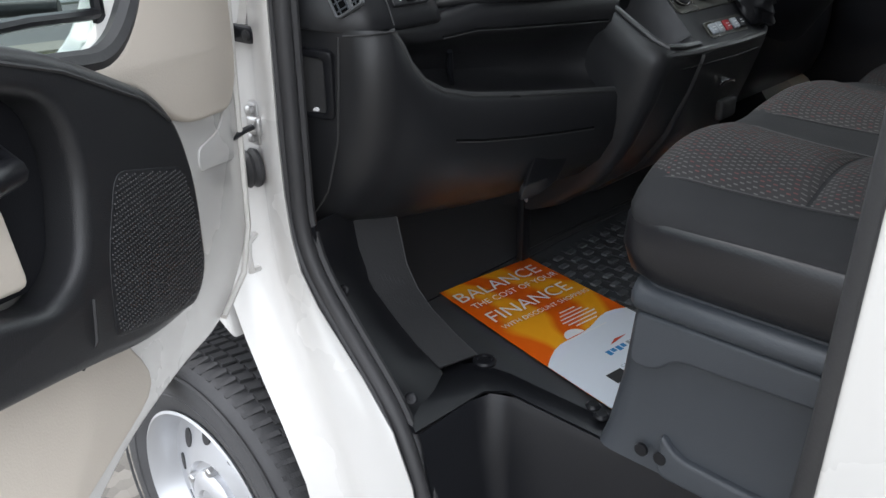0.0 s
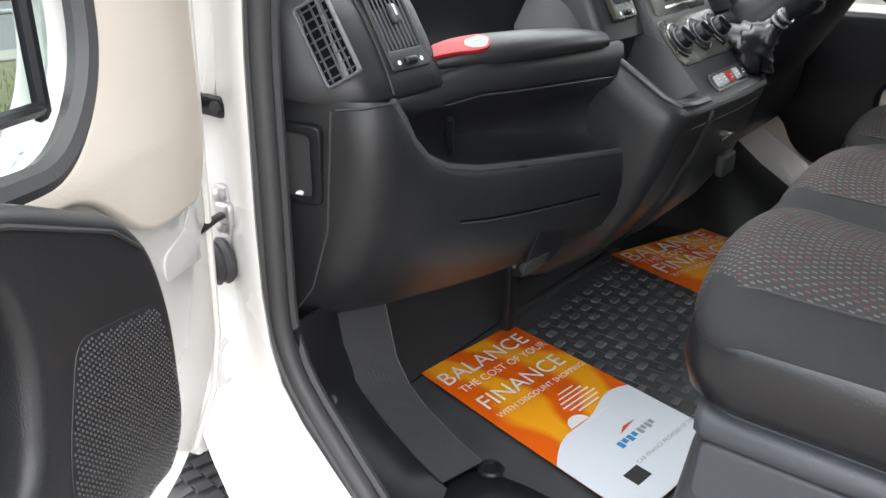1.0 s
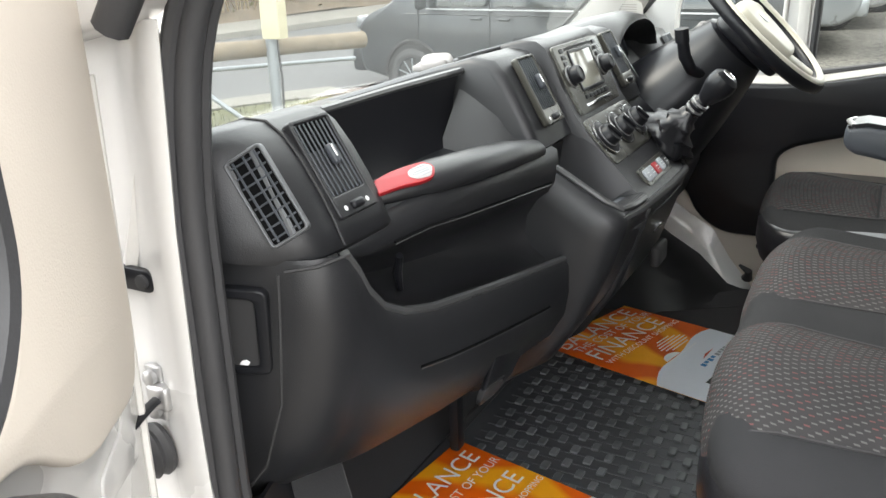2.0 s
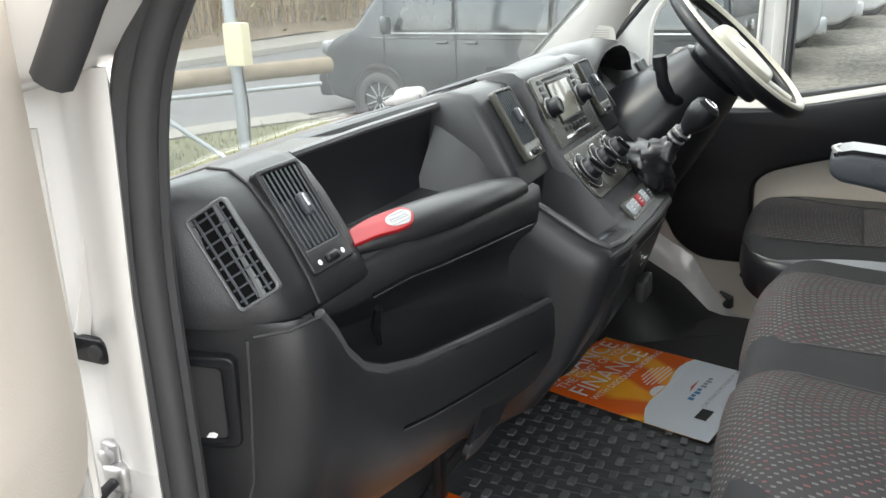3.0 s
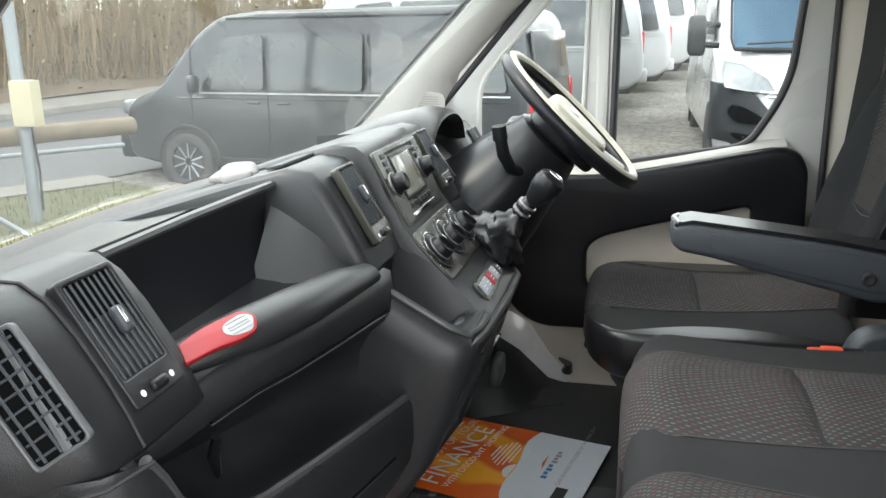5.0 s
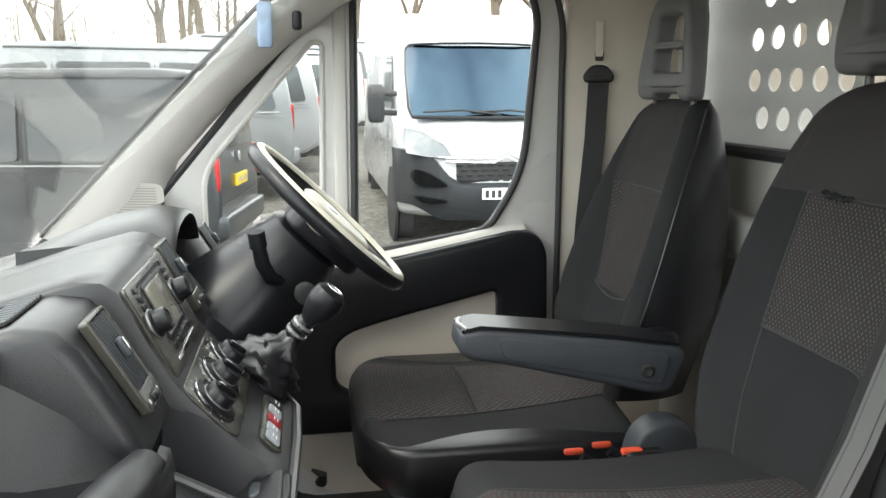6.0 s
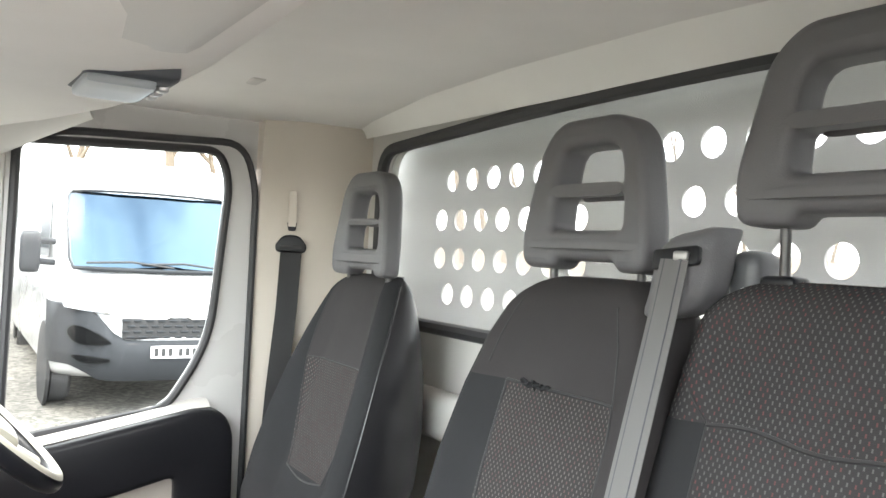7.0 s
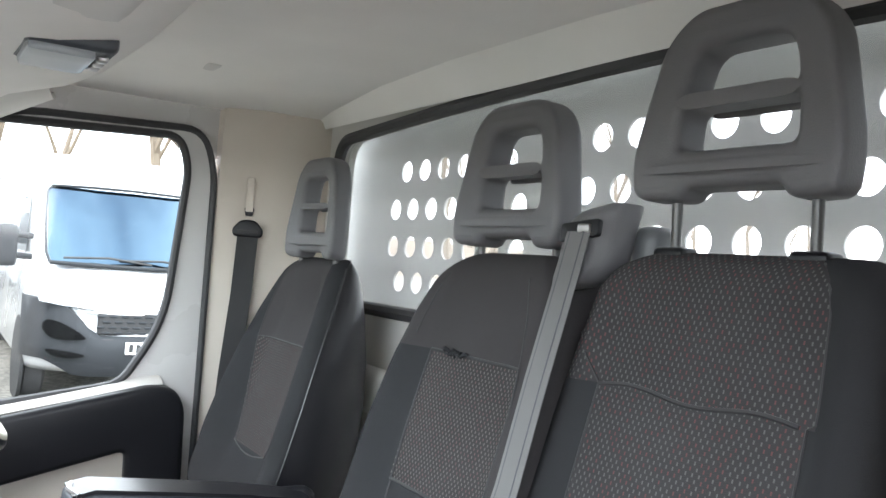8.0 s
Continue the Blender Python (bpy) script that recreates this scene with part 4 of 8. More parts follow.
def vent(name, m, w, h, n, cross=0, knob=True, wheel=True, hull=FRAMEM, rim=0.006, blades=SLATE):
    """An air vent in its own x, y: frame, plate painted as dark depth, upright vanes, cross vanes, knob and shutter
    wheel.
    """
    low = -h / 2 - (0.027 if wheel else rim)
    v = part(name, plate([fillet([(-w / 2 - rim, low), (w / 2 + rim, low), (w / 2 + rim, h / 2 + rim), (-w / 2 - rim, h / 2 + rim)], 0.006), fillet([(-w / 2, -h / 2), (w / 2, -h / 2), (w / 2, h / 2), (-w / 2, h / 2)], 0.004)], 0.006, 0.002, m), hull, dash, "dark air vent with thin vanes")
    # flat near-black plate paints the shade inside the vent
    part("vent_box", plate([[(-w / 2, -h / 2), (w / 2, -h / 2), (w / 2, h / 2), (-w / 2, h / 2)]], 0.001, 0.0, m @ Matrix.Translation((0, 0, 0.0010))), VOID, v)
    for k in range(n):
        x = -w / 2 + w * (k + 0.5) / n
        b = cbox((x, 0, 0.0036), (0.0028, h - 0.001, 0.0016), 0.0005, 1)
        b.transform(m)
        part("vane", b, blades, v)
    for k in range(cross):
        y = -h / 2 + h * (k + 0.5) / cross
        b = cbox((0, y, 0.0030), (w - 0.003, 0.0022, 0.0012), 0.0004, 1)
        b.transform(m)
        part("cross_vane", b, blades, v)
    if knob:
        b = rbox((0.003, 0.0, 0.009), (0.013, 0.026, 0.011), 0.005, 4)
        b.transform(m)
        part("knob", b, SLATE, v)
        b = rbox((0.002, 0.003, 0.0138), (0.004, 0.016, 0.003), 0.0013, 3)
        b.transform(m)
        part("knob_chrome", b, CHROME, v, "small chrome insert")
    if wheel:
        y = -h / 2 - 0.017
        b = rbox((0, y, 0.006), (0.024, 0.011, 0.012), 0.005, 4)
        b.transform(m)
        part("shutter_wheel", b, BLACK2, v)
        for s in (-0.022, 0.022):
            part("dot", lathe([(0.0032, 0), (0.0032, 0.0014), (0.001, 0.0016)], 10, m @ Matrix.Translation((s, y, 0.0048))), PLAINW, v)
    return v


vent("passenger_vent", axes((-0.738, 0.8795, 1.428), (1, 0, 0), (0, 0.53, 0.85)), 0.064, 0.092, 8, hull=BLACK)
vent("side_vent", axes((-0.8505, 0.8770, 1.412), (0.41, -0.74, 0.50), (0.03, 0.56, 0.84)), 0.041, 0.098, 3, 8, knob=False, wheel=False, rim=0.0035)
part("vent_divider", tube([(-0.8445, 0.8985, 1.462), (-0.846, 0.872, 1.414), (-0.851, 0.845, 1.372)], 0.0045, 8), FRAMEM, dash)

# centre stack
stack = [(1.32, 1.35), (1.215, 1.404), (1.12, 1.434), (0.97, 1.482), (0.895, 1.501), (0.862, 1.499), (0.846, 1.488), (0.832, 1.462), (0.812, 1.420), (0.790, 1.378), (0.765, 1.345), (0.735, 1.312), (0.704, 1.280), (0.678, 1.252), (0.655, 1.238), (0.648, 1.222), (0.655, 1.195), (0.672, 1.14), (0.70, 1.06), (0.76, 0.97), (0.86, 0.90), (1.1, 0.87), (1.34, 0.9)]
st2 = [(y + 0.012, z - 0.008) for y, z in stack]
st3 = [(y + 0.04, z - 0.02) for y, z in stack]
part("centre_console", ring_loft([(-0.142, st2), (-0.136, stack), (-0.07, stack), (0.07, stack), (0.136, stack), (0.150, st2), (0.175, st3)]), BLACK, dash, "", 50)
left = [(1.32, 1.35), (1.215, 1.402), (1.12, 1.429), (0.98, 1.471), (0.91, 1.489), (0.875, 1.484), (0.854, 1.462), (0.832, 1.425), (0.812, 1.388), (0.798, 1.358), (0.792, 1.346), (0.81, 1.342), (0.95, 1.34), (1.32, 1.34)]
for a, b, nm in ((-0.292, -0.142, "centre_vent_pod"), (0.150, 0.30, "driver_vent_pod")):
    part(nm, ring_loft([(a, [(y + 0.012, z - 0.010) for y, z in left]), (a + 0.008, [(y + 0.003, z - 0.002) for y, z in left]), (a + 0.016, left), (b - 0.006, left), (b, left)]), BLACK, dash, "", 50)
vent("centre_vent", axes((-0.213, 0.8325, 1.439), (1, 0, 0), (0, 0.50, 0.87)), 0.062, 0.090, 8, hull=SILVER, rim=0.005)
vent("inner_vent", axes((0.225, 0.8325, 1.439), (1, 0, 0), (0, 0.50, 0.87)), 0.062, 0.090, 8, hull=SILVER, rim=0.005)
slots = part("demister", plate([fillet([(-0.066, -0.018), (0.054, -0.018), (0.068, 0.018), (-0.052, 0.018)], 0.012)], 0.0015, 0.0, axes((-0.196, 0.942, 1.4842), (1, 0, 0), (0, 1, -0.26))), DEEP, dash, "dark slotted air outlet on the dashboard top")
for k in range(10):
    part("demister_vane", tube([(-0.256 + k * 0.0122, 0.926, 1.4895), (-0.244 + k * 0.0122, 0.958, 1.4812)], 0.0020, 5), SLATE, slots)
vo = thing("white_cloth", (-0.19, 1.02, 1.45), "folded white cloth lying on the dashboard top below the windscreen", "cloth")
part("fold", rbox((-0.215, 1.015, 1.468), (0.074, 0.052, 0.020), 0.009, 6, lambda p, u: p + Vector((0, 0.012 * u.x, 0.004 * math.sin(u.x * 3 + u.y * 2)))), RAG, vo)
part("fold", rbox((-0.150, 1.055, 1.455), (0.070, 0.040, 0.014), 0.006, 6, lambda p, u: p + Vector((0, -0.010 * u.x, 0.004 * math.cos(u.x * 3.5)))), RAG, vo)
lowerL = [(0.90, 1.335), (0.805, 1.332), (0.765, 1.312), (0.725, 1.288), (0.690, 1.266), (0.662, 1.252), (0.652, 1.238), (0.655, 1.215), (0.675, 1.15), (0.715, 1.06), (0.775, 0.97), (0.87, 0.90), (1.1, 0.88), (1.2, 1.1)]
part("lower_cheek", ring_loft([(-0.30, [(y + 0.06, z - 0.02) for y, z in lowerL]), (-0.293, [(y + 0.025, z - 0.008) for y, z in lowerL]), (-0.282, [(y + 0.006, z - 0.002) for y, z in lowerL]), (-0.268, lowerL), (-0.258, lowerL), (-0.256, [(y + 0.004, z - 0.004) for y, z in lowerL])]), BLACK, dash, "", 50)
part("cheek_front", ring_loft([(-0.258, [p for p in lowerL[5:]] + [(1.1, 1.2), (0.72, 1.235)]), (-0.136, [p for p in lowerL[5:]] + [(1.1, 1.2), (0.72, 1.235)])]), BLACK, dash, "", 50)
part("cup_pocket", sheet([[(x, 0.80, 1.340), (x, 0.80, 1.28), (x, 0.78, 1.228), (x, 0.68, 1.222), (x, 0.664, 1.250)] for x in (-0.258, -0.20, -0.137)], 0.003), BLACK2, dash, "open cubby with keys in it")
part("cubby_rim", tube([(-0.27, 0.81, 1.333), (-0.272, 0.765, 1.314), (-0.272, 0.725, 1.291), (-0.268, 0.69, 1.269), (-0.255, 0.664, 1.254), (-0.21, 0.656, 1.250), (-0.15, 0.656, 1.247)], 0.0055, 8), EDGE, dash)
part("cubby_curve", sheet([[(-0.138, 0.80, 1.352), (-0.138, 0.74, 1.318), (-0.138, 0.68, 1.258)], [(-0.170, 0.81, 1.352), (-0.155, 0.77, 1.300), (-0.143, 0.70, 1.245)], [(-0.215, 0.815, 1.345), (-0.19, 0.79, 1.27), (-0.16, 0.72, 1.228)]], 0.003), BLACK, dash)
keys = thing("key", (-0.20, 0.69, 1.226), "small grey van key in the dashboard cubby", "key")
part("blade", cbox((-0.205, 0.695, 1.236), (0.05, 0.012, 0.006), 0.002), STEEL, keys)
part("bow", rbox((-0.165, 0.69, 1.238), (0.04, 0.025, 0.012), 0.005, 4), SLATE, keys)


def on_stack(x, s, lift=0.0):
    """A place on the stack's sloping face, s metres below its top edge, and the face's slope there."""
    pts = stack[6:15]
    d = 0
    for a, b in zip(pts, pts[1:]):
        e = math.hypot(b[0] - a[0], b[1] - a[1])
        if s <= d + e or b is pts[-1]:
            t = (s - d) / e
            up = Vector((0, a[0] - b[0], a[1] - b[1])).normalized()
            p = Vector((x, lerp(a[0], b[0], t), lerp(a[1], b[1], t)))
            m = axes(p, (1, 0, 0), up)
            return m @ Matrix.Translation((0, 0, lift))
        d += e


radio = part("radio", plate([fillet([(-0.118, -0.066), (0.118, -0.066), (0.125, 0.066), (-0.125, 0.066)], 0.012)], 0.004, 0.0025, on_stack(0.0, 0.068)), SILVER, dash, "grey fronted radio with a small display")
rm = on_stack(0.0, 0.068, 0.004)
part("display", plate([fillet([(-0.055, -0.022), (0.055, -0.022), (0.055, 0.046), (-0.055, 0.046)], 0.004)], 0.0016, 0.0005, rm), SCREEN, radio, "pale switched-off display")
part("display_frame", plate([fillet([(-0.062, -0.028), (0.062, -0.028), (0.062, 0.051), (-0.062, 0.051)], 0.006), fillet([(-0.055, -0.022), (0.055, -0.022), (0.055, 0.046), (-0.055, 0.046)], 0.004)], 0.0022, 0.0008, rm), BLACK2, radio)
part("disc_slot", plate([fillet([(-0.07, 0.053), (0.07, 0.053), (0.07, 0.058), (-0.07, 0.058)], 0.002)], 0.001, 0.0, rm), DEEP, radio)
for s in (-1, 1):
    kn = part("knob", lathe([(0.019, 0), (0.019, 0.004), (0.0165, 0.006), (0.0155, 0.018), (0.0145, 0.0205), (0.011, 0.021), (0.0105, 0.0195)], 28, on_stack(0.088 * s, 0.062, 0.004)), BLACK2, radio, "black rotary knob with a grey ring")
    part("knob_ring", lathe([(0.0205, 0), (0.0205, 0.003), (0.0185, 0.0035)], 28, on_stack(0.088 * s, 0.062, 0.003), False), STEEL, kn)
    for k in range(3):
        part("button", plate([fillet([(-0.009, -0.004), (0.009, -0.004), (0.009, 0.004), (-0.009, 0.004)], 0.002)], 0.002, 0.0008, rm @ Matrix.Translation((0.088 * s, 0.030 + 0.0 * k + 0.012 * (k - 1) + 0.012, 0))), BLACK2, radio)
for k in range(6):
    part("preset_button", plate([fillet([(-0.0085, -0.004), (0.0085, -0.004), (0.0085, 0.004), (-0.0085, 0.004)], 0.002)], 0.0024, 0.001, rm @ Matrix.Translation((-0.052 + 0.0208 * k, -0.038, 0))), BLACK2, radio)
part("slot_trim", plate([fillet([(-0.07, -0.055), (0.07, -0.055), (0.07, -0.049), (-0.07, -0.049)], 0.002)], 0.002, 0.0008, rm), CHROME, radio)
heater = part("heater_panel", plate([fillet([(-0.128, -0.050), (0.128, -0.050), (0.130, 0.046), (-0.130, 0.046)], 0.016)], 0.003, 0.002, on_stack(0.0, 0.188)), SILVER, dash, "dark glossy heater control panel")
for x in (-0.090, 0.0, 0.090):
    hm = on_stack(x, 0.188, 0.003)
    dl = part("dial", lathe([(0.0340, 0), (0.0340, 0.003), (0.0315, 0.0045), (0.0235, 0.0050), (0.0215, 0.0065), (0.0195, 0.019), (0.0175, 0.021), (0.004, 0.0212)], 36, hm), BLACK2, heater, "black heater dial with fine bright rings")
    part("dial_ring", lathe([(0.0345, 0.002), (0.0345, 0.0042), (0.0332, 0.0046), (0.0332, 0.003)], 36, hm, False), CHROME, dl, "fine bright ring")
    part("dial_ring", lathe([(0.0222, 0.0055), (0.0222, 0.0078), (0.0212, 0.0080), (0.0212, 0.006)], 36, hm, False), STEEL, dl, "fine bright ring")
    b = rbox((0, 0, 0.023), (0.008, 0.034, 0.008), 0.003, 4)
    b.transform(hm @ Matrix.Rotation(0.5, 4, "Z"))
    grip = part("dial_grip", b, BLACK2, dl)
    b = cbox((0, 0.011, 0.0272), (0.0016, 0.010, 0.0006), 0.0, 1)
    b.transform(hm @ Matrix.Rotation(0.5, 4, "Z"))
    part("dial_mark", b, PLAINW, dl)
    for k in range(9):
        q = radians(-30 + 30 * k)
        part("dial_tick", plate([[(-0.0006, -0.002), (0.0006, -0.002), (0.0006, 0.002), (-0.0006, 0.002)]], 0.0003, 0.0, hm @ Matrix.Translation((0.0385 * math.cos(q), 0.0385 * math.sin(q), 0.0002)) @ Matrix.Rotation(q - math.pi / 2, 4, "Z")), GREYP, heater)
plate_m = on_stack(0.0, 0.287, 0.002)
swp = part("switch_panel", plate([fillet([(-0.075, -0.019), (0.085, -0.019), (0.085, 0.019), (-0.075, 0.019)], 0.008)], 0.003, 0.0015, plate_m), SILVER, dash, "switch panel with a red hazard button")
for k, (c, m_) in enumerate(((-0.055, GREYP), (-0.028, GREYP), (0.004, RED), (0.038, GREYP), (0.066, BLACK2))):
    b = rbox((c, 0, 0.005), (0.024, 0.024, 0.006), 0.003, 3)
    b.transform(plate_m)
    part("switch", b, m_, swp, "red hazard switch" if m_ is RED else "")
    for j in range(2):
        part("switch_mark", plate([[(-0.005, 0.002 - 0.006 * j), (0.005, 0.002 - 0.006 * j), (0.005, 0.0032 - 0.006 * j), (-0.005, 0.0032 - 0.006 * j)]], 0.0004, 0.0, plate_m @ Matrix.Translation((c, 0, 0.0083))), PLAINW, swp)
part("stack_edge", tube([(-0.27, 0.662, 1.24), (-0.2, 0.652, 1.236), (0.0, 0.645, 1.232), (0.12, 0.647, 1.232), (0.165, 0.665, 1.235)], 0.007, 8), EDGE, dash)
part("stack_seam", tube([(-0.285, 0.69, 1.215), (-0.2, 0.656, 1.207), (0.0, 0.651, 1.202), (0.12, 0.654, 1.202), (0.16, 0.68, 1.20)], 0.002, 5), DEEP, dash)
part("ashtray_handle", tube([(-0.01, 0.672, 1.140), (0.01, 0.668, 1.146), (0.045, 0.668, 1.144), (0.06, 0.672, 1.138)], 0.0035, 8), CHROME, dash, "thin chrome ashtray handle")
part("ashtray_cup", rbox((0.03, 0.668, 1.085), (0.07, 0.02, 0.045), 0.009, 4), DEEP, dash)
bkt = part("bracket", join(cbox((-0.29, 0.955, 0.86), (0.03, 0.02, 0.22), 0.006), cbox((-0.33, 0.955, 0.95), (0.10, 0.015, 0.03), 0.005)), BLACK2, dash, "black support bracket under the dashboard")
part("screw", lathe([(0.009, 0), (0.009, 0.004), (0.005, 0.006)], 12, Matrix.Translation((-0.296, 0.944, 0.902)) @ Matrix.Rotation(radians(90), 4, "X")), STEEL, bkt)
part("under_cover", sheet([[(-0.86, 1.0, 0.985), (-0.5, 0.94, 0.955), (-0.28, 0.92, 0.94), (-0.24, 0.95, 0.94)], [(-0.86, 1.3, 1.02), (-0.5, 1.3, 1.0), (-0.28, 1.3, 0.98), (-0.24, 1.3, 0.98)]], 0.004), DEEP, dash)

# driver's half of the dashboard
knee = [(1.30, 1.33), (0.90, 1.36), (0.80, 1.345), (0.755, 1.31), (0.738, 1.25), (0.735, 1.17), (0.742, 1.09), (0.765, 1.03), (0.82, 0.995), (0.95, 0.985), (1.30, 1.0)]
part("knee_panel", ring_loft([(0.165, [(y + 0.02, z) for y, z in knee]), (0.19, knee), (0.45, knee), (0.70, knee), (0.80, [(y + 0.01, z) for y, z in knee]), (0.86, [(y + 0.04, z) for y, z in knee]), (0.89, [(y + 0.09, z) for y, z in knee])]), BLACK2, dash, "black lower panel below the steering column", 50)
hood_rows = []
for x, h in ((0.30, -0.035), (0.318, -0.014), (0.345, 0.004), (0.38, 0.016), (0.44, 0.022), (0.50, 0.021), (0.55, 0.013), (0.59, -0.002), (0.615, -0.022), (0.63, -0.05)):
    hood_rows.append([(x, 1.19, 1.402), (x, 1.10, 1.438 + h * 0.3), (x, 0.98, 1.474 + h * 0.75), (x, 0.90, 1.486 + h), (x, 0.855, 1.478 + h), (x, 0.845, 1.468 + h), (x, 0.862, 1.460 + h * 0.9), (x, 0.93, 1.45 + h * 0.6)])
part("cluster_hood", sheet(hood_rows, 0.01), MATT, dash, "black hood over the instruments", 60)
part("cluster_side", sheet([[(0.322, 0.862, 1.462), (0.322, 0.95, 1.468), (0.322, 1.1, 1.455)], [(0.31, 0.80, 1.38), (0.31, 0.9, 1.38), (0.31, 1.1, 1.38)]], 0.008), BLACK, dash)
part("cluster_face", sheet([[(x, 0.945, zt), (x, 0.90, 1.40), (x, 0.86, 1.36)] for x, zt in ((0.33, 1.440), (0.38, 1.460), (0.46, 1.466), (0.54, 1.458), (0.615, 1.420))], 0.006), DEEP, dash, "dark instrument panel")
for x, r in ((0.405, 0.045), (0.525, 0.045)):
    part("gauge_ring", lathe([(r, 0), (r, 0.008), (r - 0.005, 0.009), (r - 0.005, 0.002)], 32, axes((x, 0.915, 1.420), (1, 0, 0), (0, 0.42, 0.9)), False), SLATE, dash)
part("right_pod", ring_loft([(0.60, [(y + 0.05, z - 0.080) for y, z in left]), (0.635, [(y + 0.015, z - 0.055) for y, z in left]), (0.67, [(y, z - 0.045) for y, z in left]), (0.83, [(y + 0.008, z - 0.047) for y, z in left]), (0.875, [(y + 0.05, z - 0.065) for y, z in left])]), BLACK, dash, "", 50)
vent("driver_vent", axes((0.762, 0.834, 1.390), (1, 0.06, 0), (0, 0.50, 0.87)), 0.05, 0.08, 6, wheel=False)

# steering column, wheel and stalk
SC, SN = Vector((0.46, 0.592, 1.474)), Vector((0, -0.70, 0.714))
wheel_m = axes(SC, (1, 0, 0), (0, 0.714, 0.70))
sw = thing("steering_wheel", SC, "black steering wheel with a worn ivory grey boss", "steering wheel")
part("rim", tube([wheel_m @ Vector((0.181 * math.cos(a), 0.181 * math.sin(a), 0.012)) for a in [k * math.tau / 56 for k in range(56)]], 0.0155, 14, True), BLACK2, sw)
# ivory ring laid over the front of the black rim
part("rim_face", tube([wheel_m @ Vector((0.180 * math.cos(a), 0.180 * math.sin(a), 0.0195)) for a in [k * math.tau / 56 for k in range(56)]], 0.0112, 12, True), IVORY, sw, "ivory grey face of the rim")
boss = [(-0.085, 0.045), (-0.05, 0.062), (0.05, 0.062), (0.085, 0.045), (0.080, -0.03), (0.050, -0.098), (-0.050, -0.098), (-0.080, -0.03)]
part("boss", plate([fillet(boss, 0.025, 4)], 0.020, 0.014, wheel_m @ Matrix.Translation((0, 0, 0.008)), 4), IVORY, sw, "worn ivory grey airbag boss")
part("boss_back", plate([fillet([(p[0] * 1.08, p[1] * 1.08) for p in boss], 0.025, 4)], 0.022, 0.01, wheel_m @ Matrix.Translation((0, 0, -0.018)), 3), BLACK2, sw)
part("badge", lathe([(0.016, 0), (0.016, 0.002), (0.012, 0.003)], 20, wheel_m @ Matrix.Translation((0, 0.005, 0.028))), STEEL, sw, "plain round metal badge")
for a0 in (12, 168, 250, 290):
    a = radians(a0)
    p0, p1 = Vector((0.07 * math.cos(a), 0.055 * math.sin(a), -0.006)), Vector((0.176 * math.cos(a), 0.176 * math.sin(a), 0.010))
    part("spoke", tube([wheel_m @ p0, wheel_m @ p0.lerp(p1, 0.5), wheel_m @ p1], [0.036, 0.028, 0.020] if a0 < 200 else [0.034, 0.026, 0.020], 12, flat=0.4, up=SN), IVORY, sw)
col = thing("steering_column", (0.46, 0.75, 1.30), "black steering column shroud", "steering column")
part("shroud", loft([[SC + SN * d + Vector((w * math.cos(k * math.tau / 16), -0.0 + h * math.sin(k * math.tau / 16) * 0.714, h * math.sin(k * math.tau / 16) * 0.70)) for k in range(16)] for d, w, h in ((-0.035, 0.055, 0.05), (-0.05, 0.095, 0.078), (-0.12, 0.135, 0.10), (-0.20, 0.165, 0.12), (-0.30, 0.19, 0.14))]), BLACK2, col)
part("shroud_top", rbox(SC + Vector((0, 0.105, -0.042)), (0.14, 0.12, 0.045), 0.02, 5), BLACK, col)
stalk = part("stalk", tube([(0.375, 0.665, 1.385), (0.335, 0.675, 1.388), (0.305, 0.688, 1.40), (0.288, 0.70, 1.43), (0.280, 0.706, 1.470)], [0.010, 0.011, 0.012, 0.013, 0.012], 14), BLACK2, col, "black indicator stalk")
part("stalk_cap", tube([(0.281, 0.705, 1.460), (0.277, 0.708, 1.487)], [0.0150, 0.0145], 14), BLACK2, stalk)
part("ignition", lathe([(0.02, 0), (0.02, 0.012), (0.015, 0.015), (0.006, 0.015)], 18, axes((0.335, 0.63, 1.365), (0, 0, 1), (-0.2, 1, 0.4))), DEEP, col)
part("right_stalk", tube([(0.55, 0.665, 1.42), (0.60, 0.675, 1.432), (0.65, 0.69, 1.445)], [0.010, 0.011, 0.013], 12), BLACK2, col)

rag = thing("crumpled_cloth", (0.485, 0.69, 1.452), "crumpled pale cloth with a blue patch on the steering column", "cloth")
part("fold", rbox((0.480, 0.690, 1.466), (0.085, 0.060, 0.024), 0.010, 8, lambda p, u: p + Vector((0.006 * math.sin(u.y * 5), 0.008 * math.sin(u.x * 4), 0.007 * math.sin(u.x * 5 + u.y * 3)))), RAG, rag)
part("fold", rbox((0.515, 0.672, 1.470), (0.05, 0.045, 0.022), 0.010, 7, lambda p, u: p + Vector((0.005 * math.sin(u.y * 6), 0.006 * math.cos(u.x * 5), 0.006 * math.sin(u.x * 4 - u.y * 5)))), RAG, rag)
part("blue_patch", rbox((0.497, 0.680, 1.482), (0.016, 0.014, 0.008), 0.003, 4), BLUEP, rag, "blue patch")

